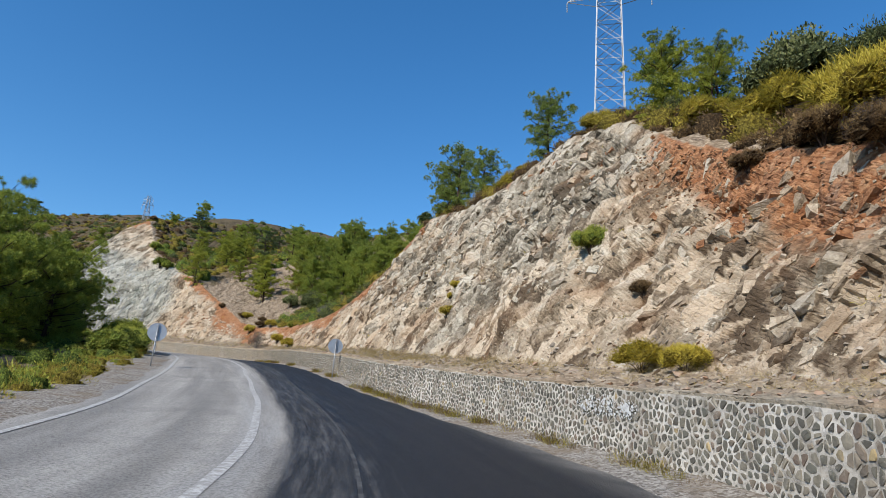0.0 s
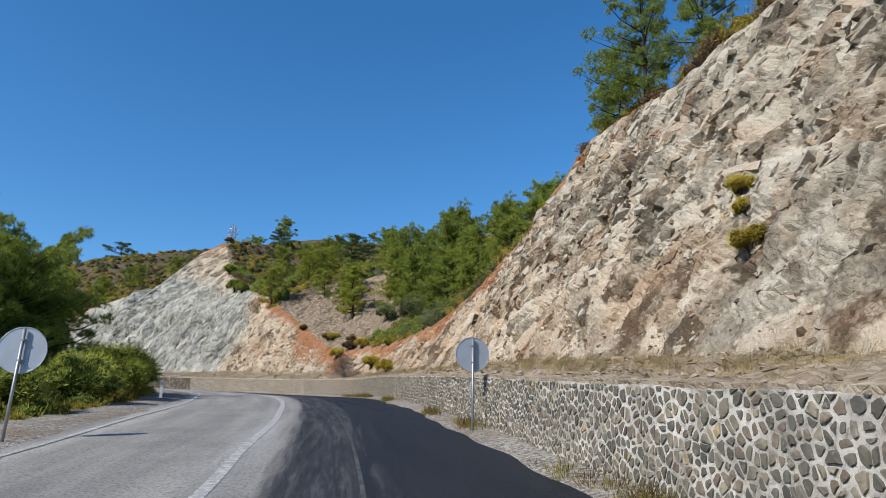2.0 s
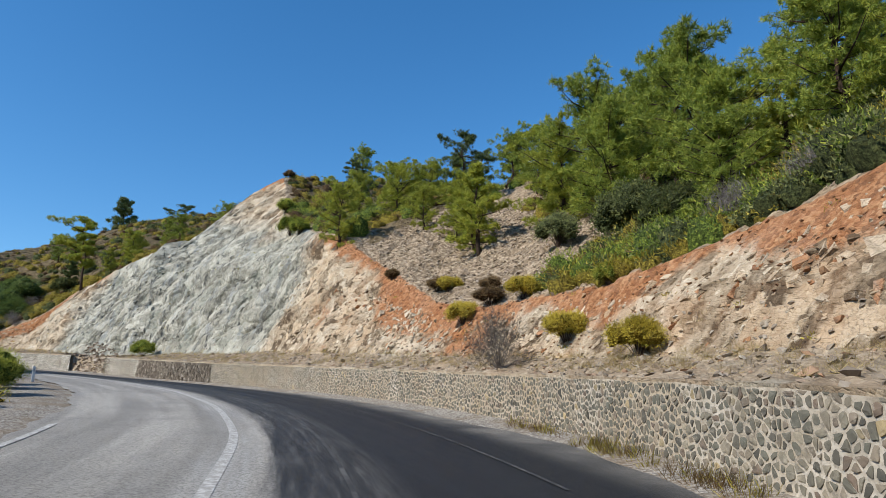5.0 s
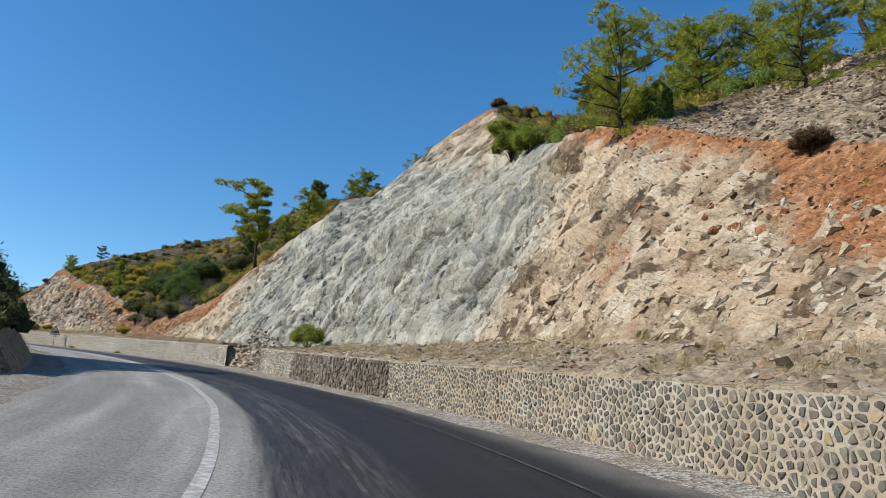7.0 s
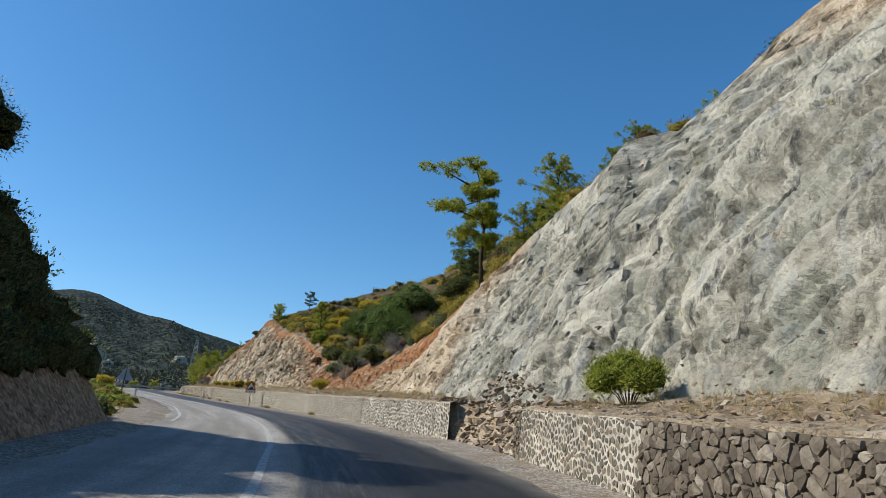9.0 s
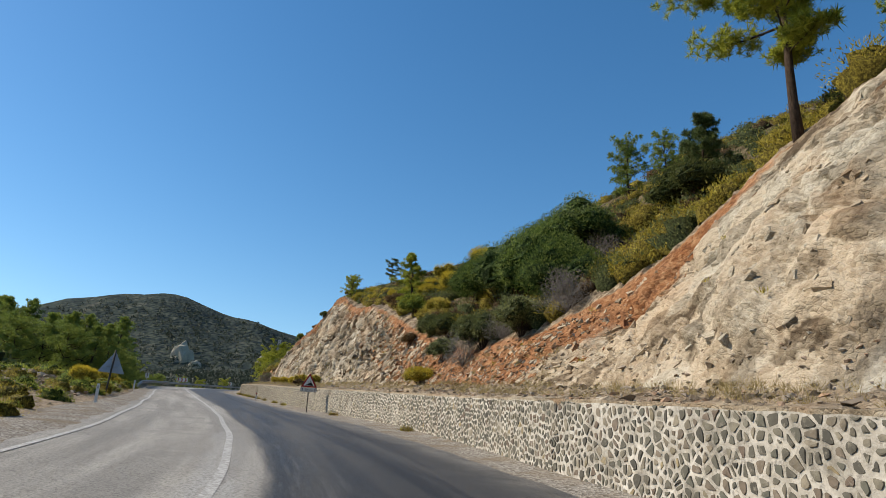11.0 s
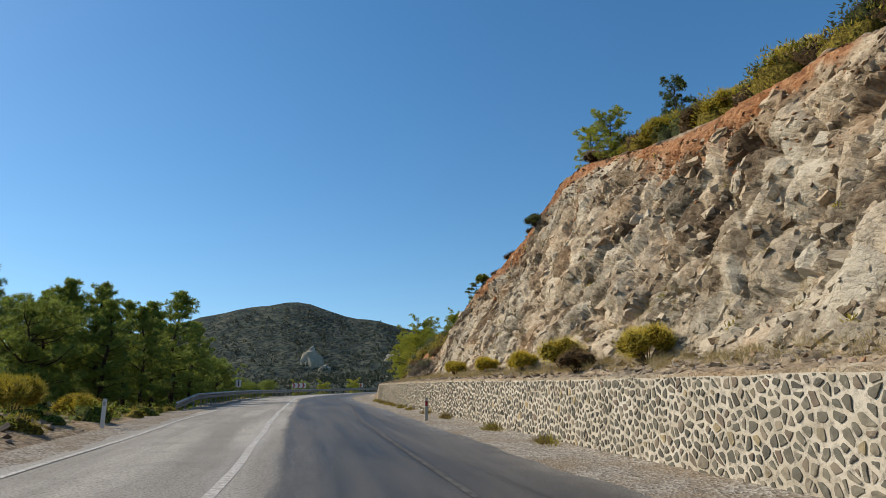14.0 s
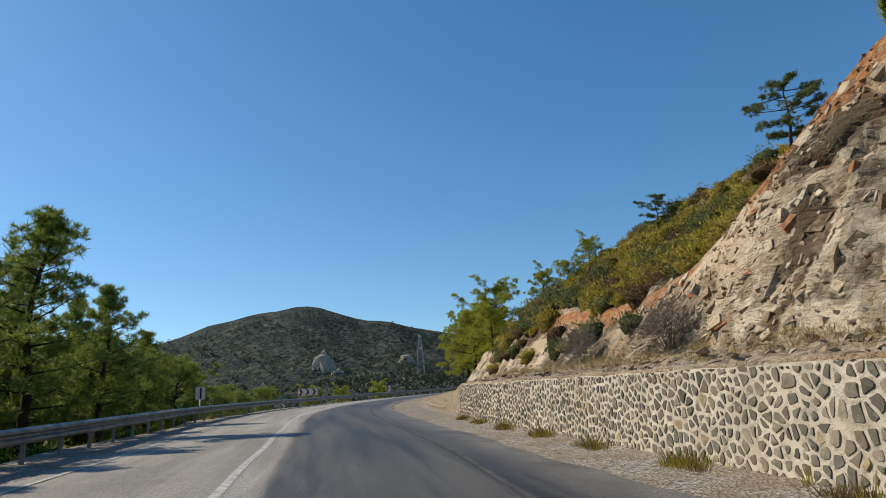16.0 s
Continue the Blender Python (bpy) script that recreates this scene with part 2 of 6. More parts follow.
def road_material():
    n = Nodes("asphalt", 0.85, 0, 0.25)
    s_, d_ = n.uv()
    along = n.t.nodes.new("ShaderNodeCombineXYZ")
    n.put(along.inputs[0], n.math("MULTIPLY", s_, 0.06))
    n.put(along.inputs[1], d_)
    grit = n.noise(60, detail=5, rough=0.75)
    spots = n.noise(0.7, detail=6, rough=0.6)
    lane = n.noise(1.6, along.outputs[0], 5, 0.6)
    old = n.mix(n.ramp(lane, (0.35, 0.0), (0.65, 1.0)), (0.271, 0.253, 0.226), (0.415, 0.393, 0.356))
    old = n.mix(n.ramp(spots, (0.5, 0.0), (0.66, 0.45)), old, (0.198, 0.189, 0.18))
    fresh = n.mix(n.ramp(lane, (0.4, 0.0), (0.7, 1.0)), (0.0075, 0.0085, 0.0115), (0.018, 0.0188, 0.0225))
    worn = n.mix(n.ramp(lane, (0.3, 0.0), (0.65, 1.0)), (0.022, 0.022, 0.023), (0.115, 0.11, 0.103))
    new_to_worn = n.step(n.math("ADD", s_, n.math("MULTIPLY", spots, 14)), 112, 138)
    rimmed = n.mix(n.ramp(n.noise(9, along.outputs[0], 6, 0.75), (0.4, 0.0), (0.6, 1.0)), (0.018, 0.018, 0.019), (0.048, 0.047, 0.046))
    fresh = n.mix(n.step(n.math("ADD", d_, n.math("MULTIPLY", s_, -0.008)), 0.02, 0.18), rimmed, fresh)
    dark = n.mix(new_to_worn, fresh, worn)
    edge = n.math("ADD", d_, n.math("MULTIPLY_ADD", n.noise(1.3, along.outputs[0], 6, 0.7), 0.9, -0.45))
    rim = n.math("MULTIPLY", n.step(edge, -0.82, -0.52), 1.0)
    col = n.mix(rim, old, dark)
    # grey scuffs dragged over the fresh lane beside the middle line
    scuff = n.math("MULTIPLY", n.ramp(n.noise(4.5, along.outputs[0], 8, 0.8), (0.50, 0.0), (0.62, 0.5)), n.math("SUBTRACT", n.step(edge, -0.9, -0.4), n.step(edge, 0.1, 0.9)))
    col = n.mix(scuff, col, (0.164, 0.156, 0.148))
    smear = n.math("MULTIPLY", n.math("SUBTRACT", n.step(edge, -1.75, -1.3), n.step(edge, -1.05, -0.7)), n.ramp(n.noise(3.0, along.outputs[0], 7, 0.7), (0.35, 0.0), (0.6, 0.75)))
    col = n.mix(smear, col, (0.426, 0.418, 0.402))
    dust = n.math("MULTIPLY", n.step(d_, 2.6, 3.6), n.ramp(spots, (0.3, 0.15), (0.6, 0.8)))
    col = n.mix(dust, col, (0.246, 0.226, 0.197))
    tracks = n.noise(1.1, along.outputs[0], 3, 0.5)
    col = n.mix(n.math("MULTIPLY", n.ramp(tracks, (0.46, 0.0), (0.6, 0.55)), n.math("SUBTRACT", 1.0, rim)), col, (0.20, 0.19, 0.175))
    col = n.mix(n.ramp(n.noise(28, detail=7, rough=0.8), (0.40, 0.6), (0.54, 0.0)), col, (0.0246, 0.0246, 0.0246))
    col = n.mix(n.math("MULTIPLY", n.ramp(grit, (0.5, 0.0), (0.68, 0.35)), n.math("SUBTRACT", 1.0, n.math("MULTIPLY", rim, 0.75))), col, (0.41, 0.402, 0.385))
    rough = n.mix(rim, n.ramp(lane, (0.3, 0.78), (0.7, 0.95)), n.ramp(lane, (0.3, 0.48), (0.7, 0.68)))
    return n.done(col, rough, n.bump(grit, 0.8, 0.02))


def line_material():
    n = Nodes("worn_line_paint", 0.7)
    k = n.noise(11, detail=8, rough=0.8)
    return n.done(n.mix(n.ramp(k, (0.46, 1.0), (0.58, 0.0)), (0.50, 0.49, 0.468), (0.27, 0.258, 0.238)), None, n.bump(n.noise(70), 0.3, 0.005))


def faint_line_material():
    n = Nodes("faded_line_paint", 0.8)
    k = n.noise(3, detail=7, rough=0.75)
    return n.done(n.mix(n.ramp(k, (0.44, 1.0), (0.62, 0.0)), (0.095, 0.093, 0.09), (0.030, 0.030, 0.031)))


def gravel_material():
    n = Nodes("roadside_gravel", 0.95, 0, 0.1)
    c = n.voronoi(22, out=1)
    v = n.t.nodes.new("ShaderNodeSeparateColor")
    n.put(v.inputs[0], c)
    col = n.ramp(v.outputs[0], (0.0, (0.115, 0.0984, 0.082)), (0.5, (0.246, 0.221, 0.189)), (1.0, (0.377, 0.353, 0.312)))
    col = n.mix(n.ramp(n.noise(0.9, detail=5), (0.45, 0.0), (0.65, 0.6)), col, (0.18, 0.131, 0.082))
    return n.done(col, None, n.bump(n.voronoi(22), 0.8, 0.03))


def mortar_material():
    n = Nodes("pale_mortar", 0.93, 0, 0.15)
    k = n.noise(2.2, detail=7, rough=0.68)
    col = n.ramp(k, (0.32, (0.20, 0.18, 0.15)), (0.44, (0.385, 0.352, 0.30)), (0.54, (0.51, 0.47, 0.41)), (0.68, (0.65, 0.61, 0.545)))
    warm = n.math("MULTIPLY", n.attr("tint")[0], n.ramp(n.noise(0.7, detail=4), (0.3, 0.45), (0.6, 0.95)))
    col = n.mix(warm, col, (0.37, 0.295, 0.205))
    col = n.mix(n.math("MULTIPLY", n.attr("tint")[1], 0.45), col, (0.50, 0.435, 0.325))
    col = n.mix(n.ramp(n.noise(9, detail=8, rough=0.75), (0.36, 0.7), (0.5, 0.0)), col, (0.13, 0.118, 0.1))
    return n.done(col, None, n.bump(n.noise(16, detail=8, rough=0.75), 0.7, 0.03))


def stone_material(shared):
    n = Nodes("wall_stone", 0.88, 0, 0.2)
    r = n.island() if shared else n.chance()
    col = n.ramp(r, (0.0, (0.0683, 0.065, 0.0552)), (0.22, (0.147, 0.135, 0.106)), (0.45, (0.121, 0.12, 0.0966)), (0.62, (0.221, 0.195, 0.147)), (0.75, (0.158, 0.115, 0.0874)), (0.88, (0.304, 0.265, 0.198)), (0.96, (0.179, 0.165, 0.129)), (1.0, (0.42, 0.32, 0.166)))
    k = n.noise(7, detail=7, rough=0.7)
    col = n.mix(n.ramp(k, (0.35, 0.6), (0.6, 0.0)), col, (0.0824, 0.0739, 0.0612))
    col = n.mix(n.ramp(n.noise(7.5, detail=7, rough=0.7), (0.56, 0.0), (0.70, 0.6)), col, (0.378, 0.34, 0.276))
    return n.done(col, None, n.bump(k, 0.8, 0.03))


def rubble_material():
    n = Nodes("loose_rock", 0.93, 0, 0.15)
    r = n.island()
    col = n.ramp(r, (0.0, (0.171, 0.137, 0.106)), (0.35, (0.312, 0.258, 0.197)), (0.6, (0.383, 0.333, 0.272)), (0.8, (0.333, 0.192, 0.111)), (1.0, (0.504, 0.454, 0.373)))
    k = n.noise(8, detail=6, rough=0.7)
    return n.done(n.mix(n.ramp(k, (0.35, 0.5), (0.6, 0.0)), col, (0.101, 0.0857, 0.0706)), None, n.bump(k, 0.7, 0.03))


def red_rock_material():
    n = Nodes("red_crumbled_rock", 0.95, 0, 0.1)
    k = n.noise(8, detail=6, rough=0.7)
    col = n.ramp(n.island(), (0.0, (0.13, 0.065, 0.035)), (0.4, (0.26, 0.14, 0.075)), (0.75, (0.34, 0.22, 0.13)), (1.0, (0.42, 0.34, 0.24)))
    return n.done(n.mix(n.ramp(k, (0.35, 0.5), (0.6, 0.0)), col, (0.08, 0.05, 0.03)), None, n.bump(k, 0.7, 0.03))


def scree_material():
    n = Nodes("grey_scree", 0.93, 0, 0.15)
    col = n.ramp(n.island(), (0.0, (0.12, 0.09, 0.066)), (0.5, (0.235, 0.183, 0.138)), (0.85, (0.315, 0.252, 0.192)), (1.0, (0.43, 0.375, 0.305)))
    return n.done(col, None, n.bump(n.noise(9, detail=6), 0.6, 0.02))


def leaf_material(name, dark, light, warm, through=0.25):
    through *= 0.7
    n = Nodes(name, 0.62, 0, 0.25)
    r = n.island()
    col = n.mix(n.math("MULTIPLY", n.chance(), 0.35), n.ramp(r, (0.0, dark), (0.6, light), (1.0, warm)), dark)
    n.done(col)
    tr = n.t.nodes.new("ShaderNodeBsdfTranslucent")
    n.put(tr.inputs[0], n.mix(0.5, col, light))
    m = n.t.nodes.new("ShaderNodeMixShader")
    m.inputs[0].default_value = through
    n.t.links.new(n.b.outputs[0], m.inputs[1])
    n.t.links.new(tr.outputs[0], m.inputs[2])
    n.t.links.new(m.outputs[0], n.t.nodes["Material Output"].inputs[0])
    return n.mat


def bark_material():
    n = Nodes("pine_bark", 0.9, 0, 0.15)
    k = n.noise(6, n.scaled(n.coord(), (3, 3, 0.6)), 6, 0.7)
    return n.done(n.ramp(k, (0.3, (0.0193, 0.0132, 0.0099)), (0.6, (0.0715, 0.0468, 0.033)), (0.8, (0.11, 0.0825, 0.066))), None, n.bump(k, 0.9, 0.04))


M_GROUND, M_ROAD, M_LINE, M_GRAVEL = ground_material(), road_material(), line_material(), gravel_material()
M_MORTAR, M_STONE, M_STONES, M_RUBBLE = mortar_material(), stone_material(False), stone_material(True), rubble_material()
M_PINE = leaf_material("pine_needles", (0.075, 0.108, 0.02), (0.30, 0.365, 0.055), (0.54, 0.53, 0.085), 0.55)
M_YELLOWPINE = leaf_material("sunlit_pine_needles", (0.12, 0.15, 0.02), (0.37, 0.40, 0.05), (0.55, 0.51, 0.08), 0.55)
M_DARKPINE = leaf_material("blue_green_needles", (0.0447, 0.0688, 0.0258), (0.12, 0.162, 0.0533), (0.232, 0.254, 0.0817), 0.40)
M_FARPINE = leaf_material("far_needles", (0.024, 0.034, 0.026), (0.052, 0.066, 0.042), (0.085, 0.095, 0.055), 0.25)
M_ROADPINE = leaf_material("roadside_needles", (0.069, 0.105, 0.026), (0.245, 0.31, 0.062), (0.46, 0.49, 0.095), 0.55)
M_GORSE = leaf_material("yellow_broom", (0.22, 0.17, 0.022), (0.56, 0.44, 0.05), (0.70, 0.57, 0.09), 0.5)
M_BROOM = leaf_material("broom_twigs", (0.13, 0.106, 0.018), (0.40, 0.33, 0.045), (0.58, 0.47, 0.08), 0.46)
M_GREEN = leaf_material("fresh_green_leaves", (0.111, 0.138, 0.0192), (0.305, 0.34, 0.048), (0.52, 0.502, 0.0816), 0.42)
M_OAK = leaf_material("dark_scrub_leaves", (0.056, 0.067, 0.026), (0.142, 0.164, 0.054), (0.26, 0.26, 0.085), 0.38)
M_EVER = leaf_material("evergreen_leaves", (0.034, 0.054, 0.016), (0.135, 0.195, 0.042), (0.33, 0.37, 0.09), 0.42)
M_BROWN = leaf_material("brown_heath", (0.0843, 0.0516, 0.0241), (0.198, 0.124, 0.049), (0.297, 0.198, 0.0791), 0.3)
M_DEAD = leaf_material("bare_grey_twigs", (0.086, 0.0731, 0.0645), (0.172, 0.15, 0.133), (0.241, 0.215, 0.189), 0.1)
M_STRAW = leaf_material("dry_grass", (0.26, 0.19, 0.07), (0.43, 0.325, 0.13), (0.54, 0.44, 0.21))


def shaded_mass_material(name, dark, light):
    """Close inner foliage of a low shrub: leaf-sized mottling, shade between leaves painted in."""
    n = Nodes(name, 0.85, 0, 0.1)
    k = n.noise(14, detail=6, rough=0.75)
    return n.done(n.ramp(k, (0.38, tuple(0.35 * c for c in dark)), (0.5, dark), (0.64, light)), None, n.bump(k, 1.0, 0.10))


SHADED_MASS = {
    "pine_needles": shaded_mass_material("pine_mass", (0.0624, 0.09, 0.0187), (0.228, 0.282, 0.044)),
    "broom_twigs": shaded_mass_material("broom_mass", (0.14, 0.108, 0.021), (0.38, 0.305, 0.047)),
    "yellow_broom": shaded_mass_material("yellow_broom_mass", (0.20, 0.15, 0.024), (0.52, 0.41, 0.05)),
    "dark_scrub_leaves": shaded_mass_material("scrub_mass", (0.046, 0.056, 0.022), (0.125, 0.14, 0.048)),
    "fresh_green_leaves": shaded_mass_material("green_mass", (0.09, 0.12, 0.0224), (0.27, 0.33, 0.056)),
    "evergreen_leaves": shaded_mass_material("evergreen_mass", (0.036, 0.06, 0.018), (0.12, 0.18, 0.042)),
    "brown_heath": shaded_mass_material("heath_mass", (0.062, 0.040, 0.021), (0.15, 0.095, 0.042)),
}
M_BARK, M_FAINT = bark_material(), faint_line_material()
M_STEEL = plain("galvanised_steel", (0.357, 0.365, 0.374), 0.45, 0.7, 0.25)
M_SIGNBACK = plain("grey_sign_back", (0.34, 0.374, 0.425), 0.5, 0.35, 0.12, 3)
M_WHITE = plain("white_reflective_paint", (0.629, 0.629, 0.612), 0.45, 0, 0.10, 8)
M_CONCRETE = plain("pale_concrete", (0.40, 0.38, 0.33), 0.85, 0, 0.2, 12)
M_RED = plain("red_reflective_paint", (0.306, 0.0187, 0.0187), 0.4, 0, 0.18, 8)
M_BLACK = plain("black_paint", (0.0102, 0.0102, 0.011), 0.5)
M_DARKPOLE = plain("dark_weathered_pole", (0.055, 0.05, 0.045), 0.8)
M_RAIL = plain("dull_guardrail_zinc", (0.255, 0.251, 0.238), 0.5, 0.55, 0.35, 2.5)
M_REDROCK, M_SCREE = red_rock_material(), scree_material()

# ---- the road's line: distance along, then the place of the lane's middle on the road ----
AXIS = [
    (-40.0, 2.18, -39.83, -3.02), (-27.5, 1.51, -27.46, -2.08), (-15.0, 0.82, -14.98, -1.14),
    (-2.5, 0.14, -2.50, -0.19), (10.0, -1.25, 9.90, 0.82), (22.5, -4.46, 21.98, 2.04),
    (35.0, -8.49, 33.81, 3.46), (47.5, -13.52, 45.24, 4.70), (60.0, -19.88, 55.99, 5.71),
    (72.5, -28.22, 65.26, 6.77), (85.0, -38.04, 72.98, 7.78), (97.5, -48.83, 79.27, 8.78),
    (110.0, -60.11, 84.66, 9.83), (122.5, -71.85, 88.92, 10.85), (135.0, -83.96, 91.99, 11.86),
    (147.5, -96.17, 94.65, 12.86), (160.0, -108.42, 97.16, 13.83), (172.5, -120.69, 99.53, 14.90),
    (185.0, -132.96, 101.94, 15.91), (197.5, -145.23, 104.34, 16.91), (204.0, -151.60, 105.60, 17.43),
    (219.0, -166.12, 109.33, 18.63), (234.0, -180.11, 114.72, 19.83), (249.0, -193.39, 121.68, 21.03),
    (264.0, -205.78, 130.12, 22.23), (279.0, -217.11, 139.93, 23.43), (294.0, -227.24, 150.98, 24.63),
    (309.0, -236.03, 163.12, 25.83),
]
_a = np.array(AXIS)
_m = np.gradient(_a[:, 1:], _a[:, 0], axis=0)
STEP = 0.25
SS = np.arange(_a[0, 0], _a[-1, 0], STEP)


def _glide(u):
    i = np.clip(np.searchsorted(_a[:, 0], u) - 1, 0, len(_a) - 2)
    h = (_a[i + 1, 0] - _a[i, 0])[:, None]
    q = ((u - _a[i, 0])[:, None]) / h
    p, r = _a[:, 1:], _m
    return (2 * q**3 - 3 * q**2 + 1) * p[i] + (q**3 - 2 * q**2 + q) * h * r[i] + (3 * q**2 - 2 * q**3) * p[i + 1] + (q**3 - q**2) * h * r[i + 1]


MID = _glide(SS)
WAY = np.gradient(MID, axis=0)
WAY /= np.linalg.norm(WAY[:, :2], axis=1)[:, None]


def at(s, d, z=0.0):
    """World places from metres along the road, to its right, and above it."""
    s, d, z = np.broadcast_arrays(np.asarray(s, float), np.asarray(d, float), np.asarray(z, float))
    c = np.stack([np.interp(s, SS, MID[:, k]) for k in range(3)], -1)
    wx, wy = np.interp(s, SS, WAY[:, 0]), np.interp(s, SS, WAY[:, 1])
    return np.stack([c[..., 0] + wy * d, c[..., 1] - wx * d, c[..., 2] + z], -1)


def heading(s):
    """Degrees by which the road's way at s lies to the left of +y."""
    return math.degrees(math.atan2(-np.interp(s, SS, WAY[:, 0]), np.interp(s, SS, WAY[:, 1])))


def curve_of(*rows):
    k = np.array(rows, float)
    return lambda s: np.interp(s, k[:, 0], k[:, 1])


# ---- the cut: wall line and height, foot of the rock, crest, and the hill behind ----
WALL_D = curve_of((-40, 5.2), (0, 4.6), (8, 4.5), (14, 3.9), (20, 3.15), (27, 2.8), (37, 3.05), (45, 3.5), (51, 4.2), (58, 5.0), (66, 5.2), (74, 4.7), (82, 4.2), (90, 4.1), (100, 4.9), (110, 5.3), (116, 5.0), (122, 4.9), (130, 5.7), (138, 6.2), (145, 5.8), (152, 5.2), (163, 5.1), (180, 4.9), (195, 4.9), (204, 5.4), (320, 6))
WALL_H = curve_of((-40, 1.05), (20, 1.12), (40, 0.98), (60, 1.06), (85, 1.15), (110, 1.38), (140, 1.42), (170, 1.36), (190, 1.28), (200, 1.25), (206, 0.2), (320, 0.1))
TOE_D = curve_of((-40, 6.6), (10, 6.3), (20, 6.0), (40, 6.0), (55, 6.9), (80, 7.2), (88, 8.0), (102, 8.0), (109, 7.0), (116, 7.0), (125, 7.3), (140, 7.2), (150, 6.8), (165, 6.9), (185, 6.7), (200, 7.2), (215, 8.5), (320, 9))
TOE_Z = curve_of((-40, 1.4), (20, 1.5), (45, 1.4), (60, 1.5), (85, 2.0), (100, 1.8), (109, 1.2), (116, 1.7), (130, 1.9), (200, 1.6), (210, 0.8), (320, 0.6))
CREST = curve_of((-40, 5), (0, 4.6), (8, 5.3), (12, 6.4), (16, 8.2), (20, 10.6), (25, 11.6), (31, 10.2), (36, 10.2), (41, 10.6), (43.4, 8.6), (46, 6.8), (50, 5.2), (54, 4.1), (60, 3.3), (66, 3.3), (70, 3.8), (74, 5.2), (78, 6.9), (82, 8.9), (87, 10.2), (92, 12.2), (96, 13.8), (100, 17.0), (104, 20.2), (106, 18.6), (107.5, 13.4), (109.5, 11.4), (113, 10.8), (117, 9.8), (119.5, 8.8), (123, 7.9), (126, 5.4), (130, 3.6), (136, 3.2), (140, 3.9), (145, 4.9), (152, 6.6), (158, 7.7), (164, 8.2), (168, 9.1), (172, 10.1), (175, 10.2), (177, 8.4), (180, 7.1), (183, 6.2), (185, 4.6), (187, 3.4), (190, 3.0), (200, 3.6), (214, 4.6), (235, 3.6), (320, 1.5))
BREAK = curve_of((-40, 30), (80, 30), (86, 9), (108, 9), (113, 30), (320, 30))
FACE = curve_of((-40, 1.7), (12, 1.8), (22, 2.0), (43, 2.0), (52, 1.6), (75, 1.5), (86, 2.4), (108, 2.4), (116, 1.9), (126, 1.3), (136, 1.3), (146, 1.9), (165, 2.1), (185, 2.1), (190, 1.4), (214, 1.5), (320, 0.8))
HILL = curve_of((-40, 0.45), (8, 0.50), (18, 0.38), (26, 0.22), (40, 0.20), (47, 0.45), (56, 0.58), (74, 0.60), (88, 0.45), (98, 0.28), (108, 0.22), (112, 0.45), (119, 0.70), (126, 0.90), (140, 0.97), (148, 0.88), (155, 0.50), (170, 0.40), (178, 0.52), (190, 0.60), (214, 0.58), (240, 0.40), (320, 0.35))


def face_d(s, z):
    b, m = BREAK(s), FACE(s)
    low = np.minimum(z, b)
    return TOE_D(s) + (low - TOE_Z(s)) / m + np.maximum(z - b, 0) / 1.15


def crest_d(s):
    return face_d(s, np.maximum(CREST(s), TOE_Z(s) + 0.1))


EASE = curve_of((-40, 95), (112, 95), (122, 42), (148, 42), (158, 95), (320, 95))


def hill_rise(x, s):
    """Height gained x metres behind the crest at s on a slope that eases off."""
    return HILL(s) * EASE(s) * (1 - np.exp(-np.maximum(x, 0) / EASE(s)))


LEFT_H = curve_of((-40, -0.4), (20, -0.3), (60, 0.0), (86, 0.3), (89, 1.2), (93, 2.2), (97, 3.8), (100, 6.5), (102.5, 10.5), (106, 11.0), (107.5, 6.0), (109.5, 1.0), (113, 0.2), (138, 0.3), (150, 0.95), (165, 1.0), (175, 0.3), (186, -0.8), (320, -1.5))


def left_z(s, d):
    """Height of the ground to the left (d negative), above the road."""
    x = np.maximum(-d - 5.4, 0)
    h = LEFT_H(s)
    h = np.where(h > 1.5, 1.5 + (h - 1.5) * np.clip(1 - (x - 15) / 20, 0, 1), h)
    mound = np.where(h > 1.1, np.minimum(h, 1.55 * x), h * np.clip(x / 4.5, 0, 1) ** 0.8)
    fall = np.where(x > 12, -(x - 12) * 0.10, 0.0)
    return mound + fall * np.clip(1 - h / 8, 0.25, 1)


# ---- broken rock: tilted facets over jittered cells ----
def _hash(c, k):
    i = (c[..., 0] * 73856093).astype(np.int64) ^ (c[..., 1] * 19349663).astype(np.int64) ^ (c[..., 2] * 83492791).astype(np.int64) ^ (int(k) * 2654435761)
    i = (i ^ (i >> 13)) * 1274126177 & 0xFFFFFFFF
    i = (i ^ (i >> 16)) * 2246822519 & 0xFFFFFFFF
    return ((i ^ (i >> 15)) & 0xFFFFFF) / 16777216.0


def facets(p, size, seed):
    """For places p: each cell's own offset and tilted plane, in units of size, and the nearness to its border."""
    q = p / size
    base = np.floor(q)
    best, second = np.full(len(p), 9.0), np.full(len(p), 9.0)
    own, off = np.zeros_like(p), np.zeros_like(p)
    for dx in (-1, 0, 1):
        for dy in (-1, 0, 1):
            for dz in (-1, 0, 1):
                c = base + (dx, dy, dz)
                seedp = c + np.stack([_hash(c, seed + k) for k in (1, 2, 3)], -1)
                r = q - seedp
                dist = (r * r).sum(-1)
                near = dist < best
                second = np.where(near, best, np.minimum(second, dist))
                best = np.where(near, dist, best)
                own = np.where(near[:, None], c, own)
                off = np.where(near[:, None], r, off)
    tilt = np.stack([_hash(own, seed + k) - 0.5 for k in (5, 6, 7)], -1)
    return (_hash(own, seed + 9) - 0.5) * 0.75 + (off * tilt).sum(-1) * 0.6, np.sqrt(second) - np.sqrt(best)


_r = np.random.RandomState(4)
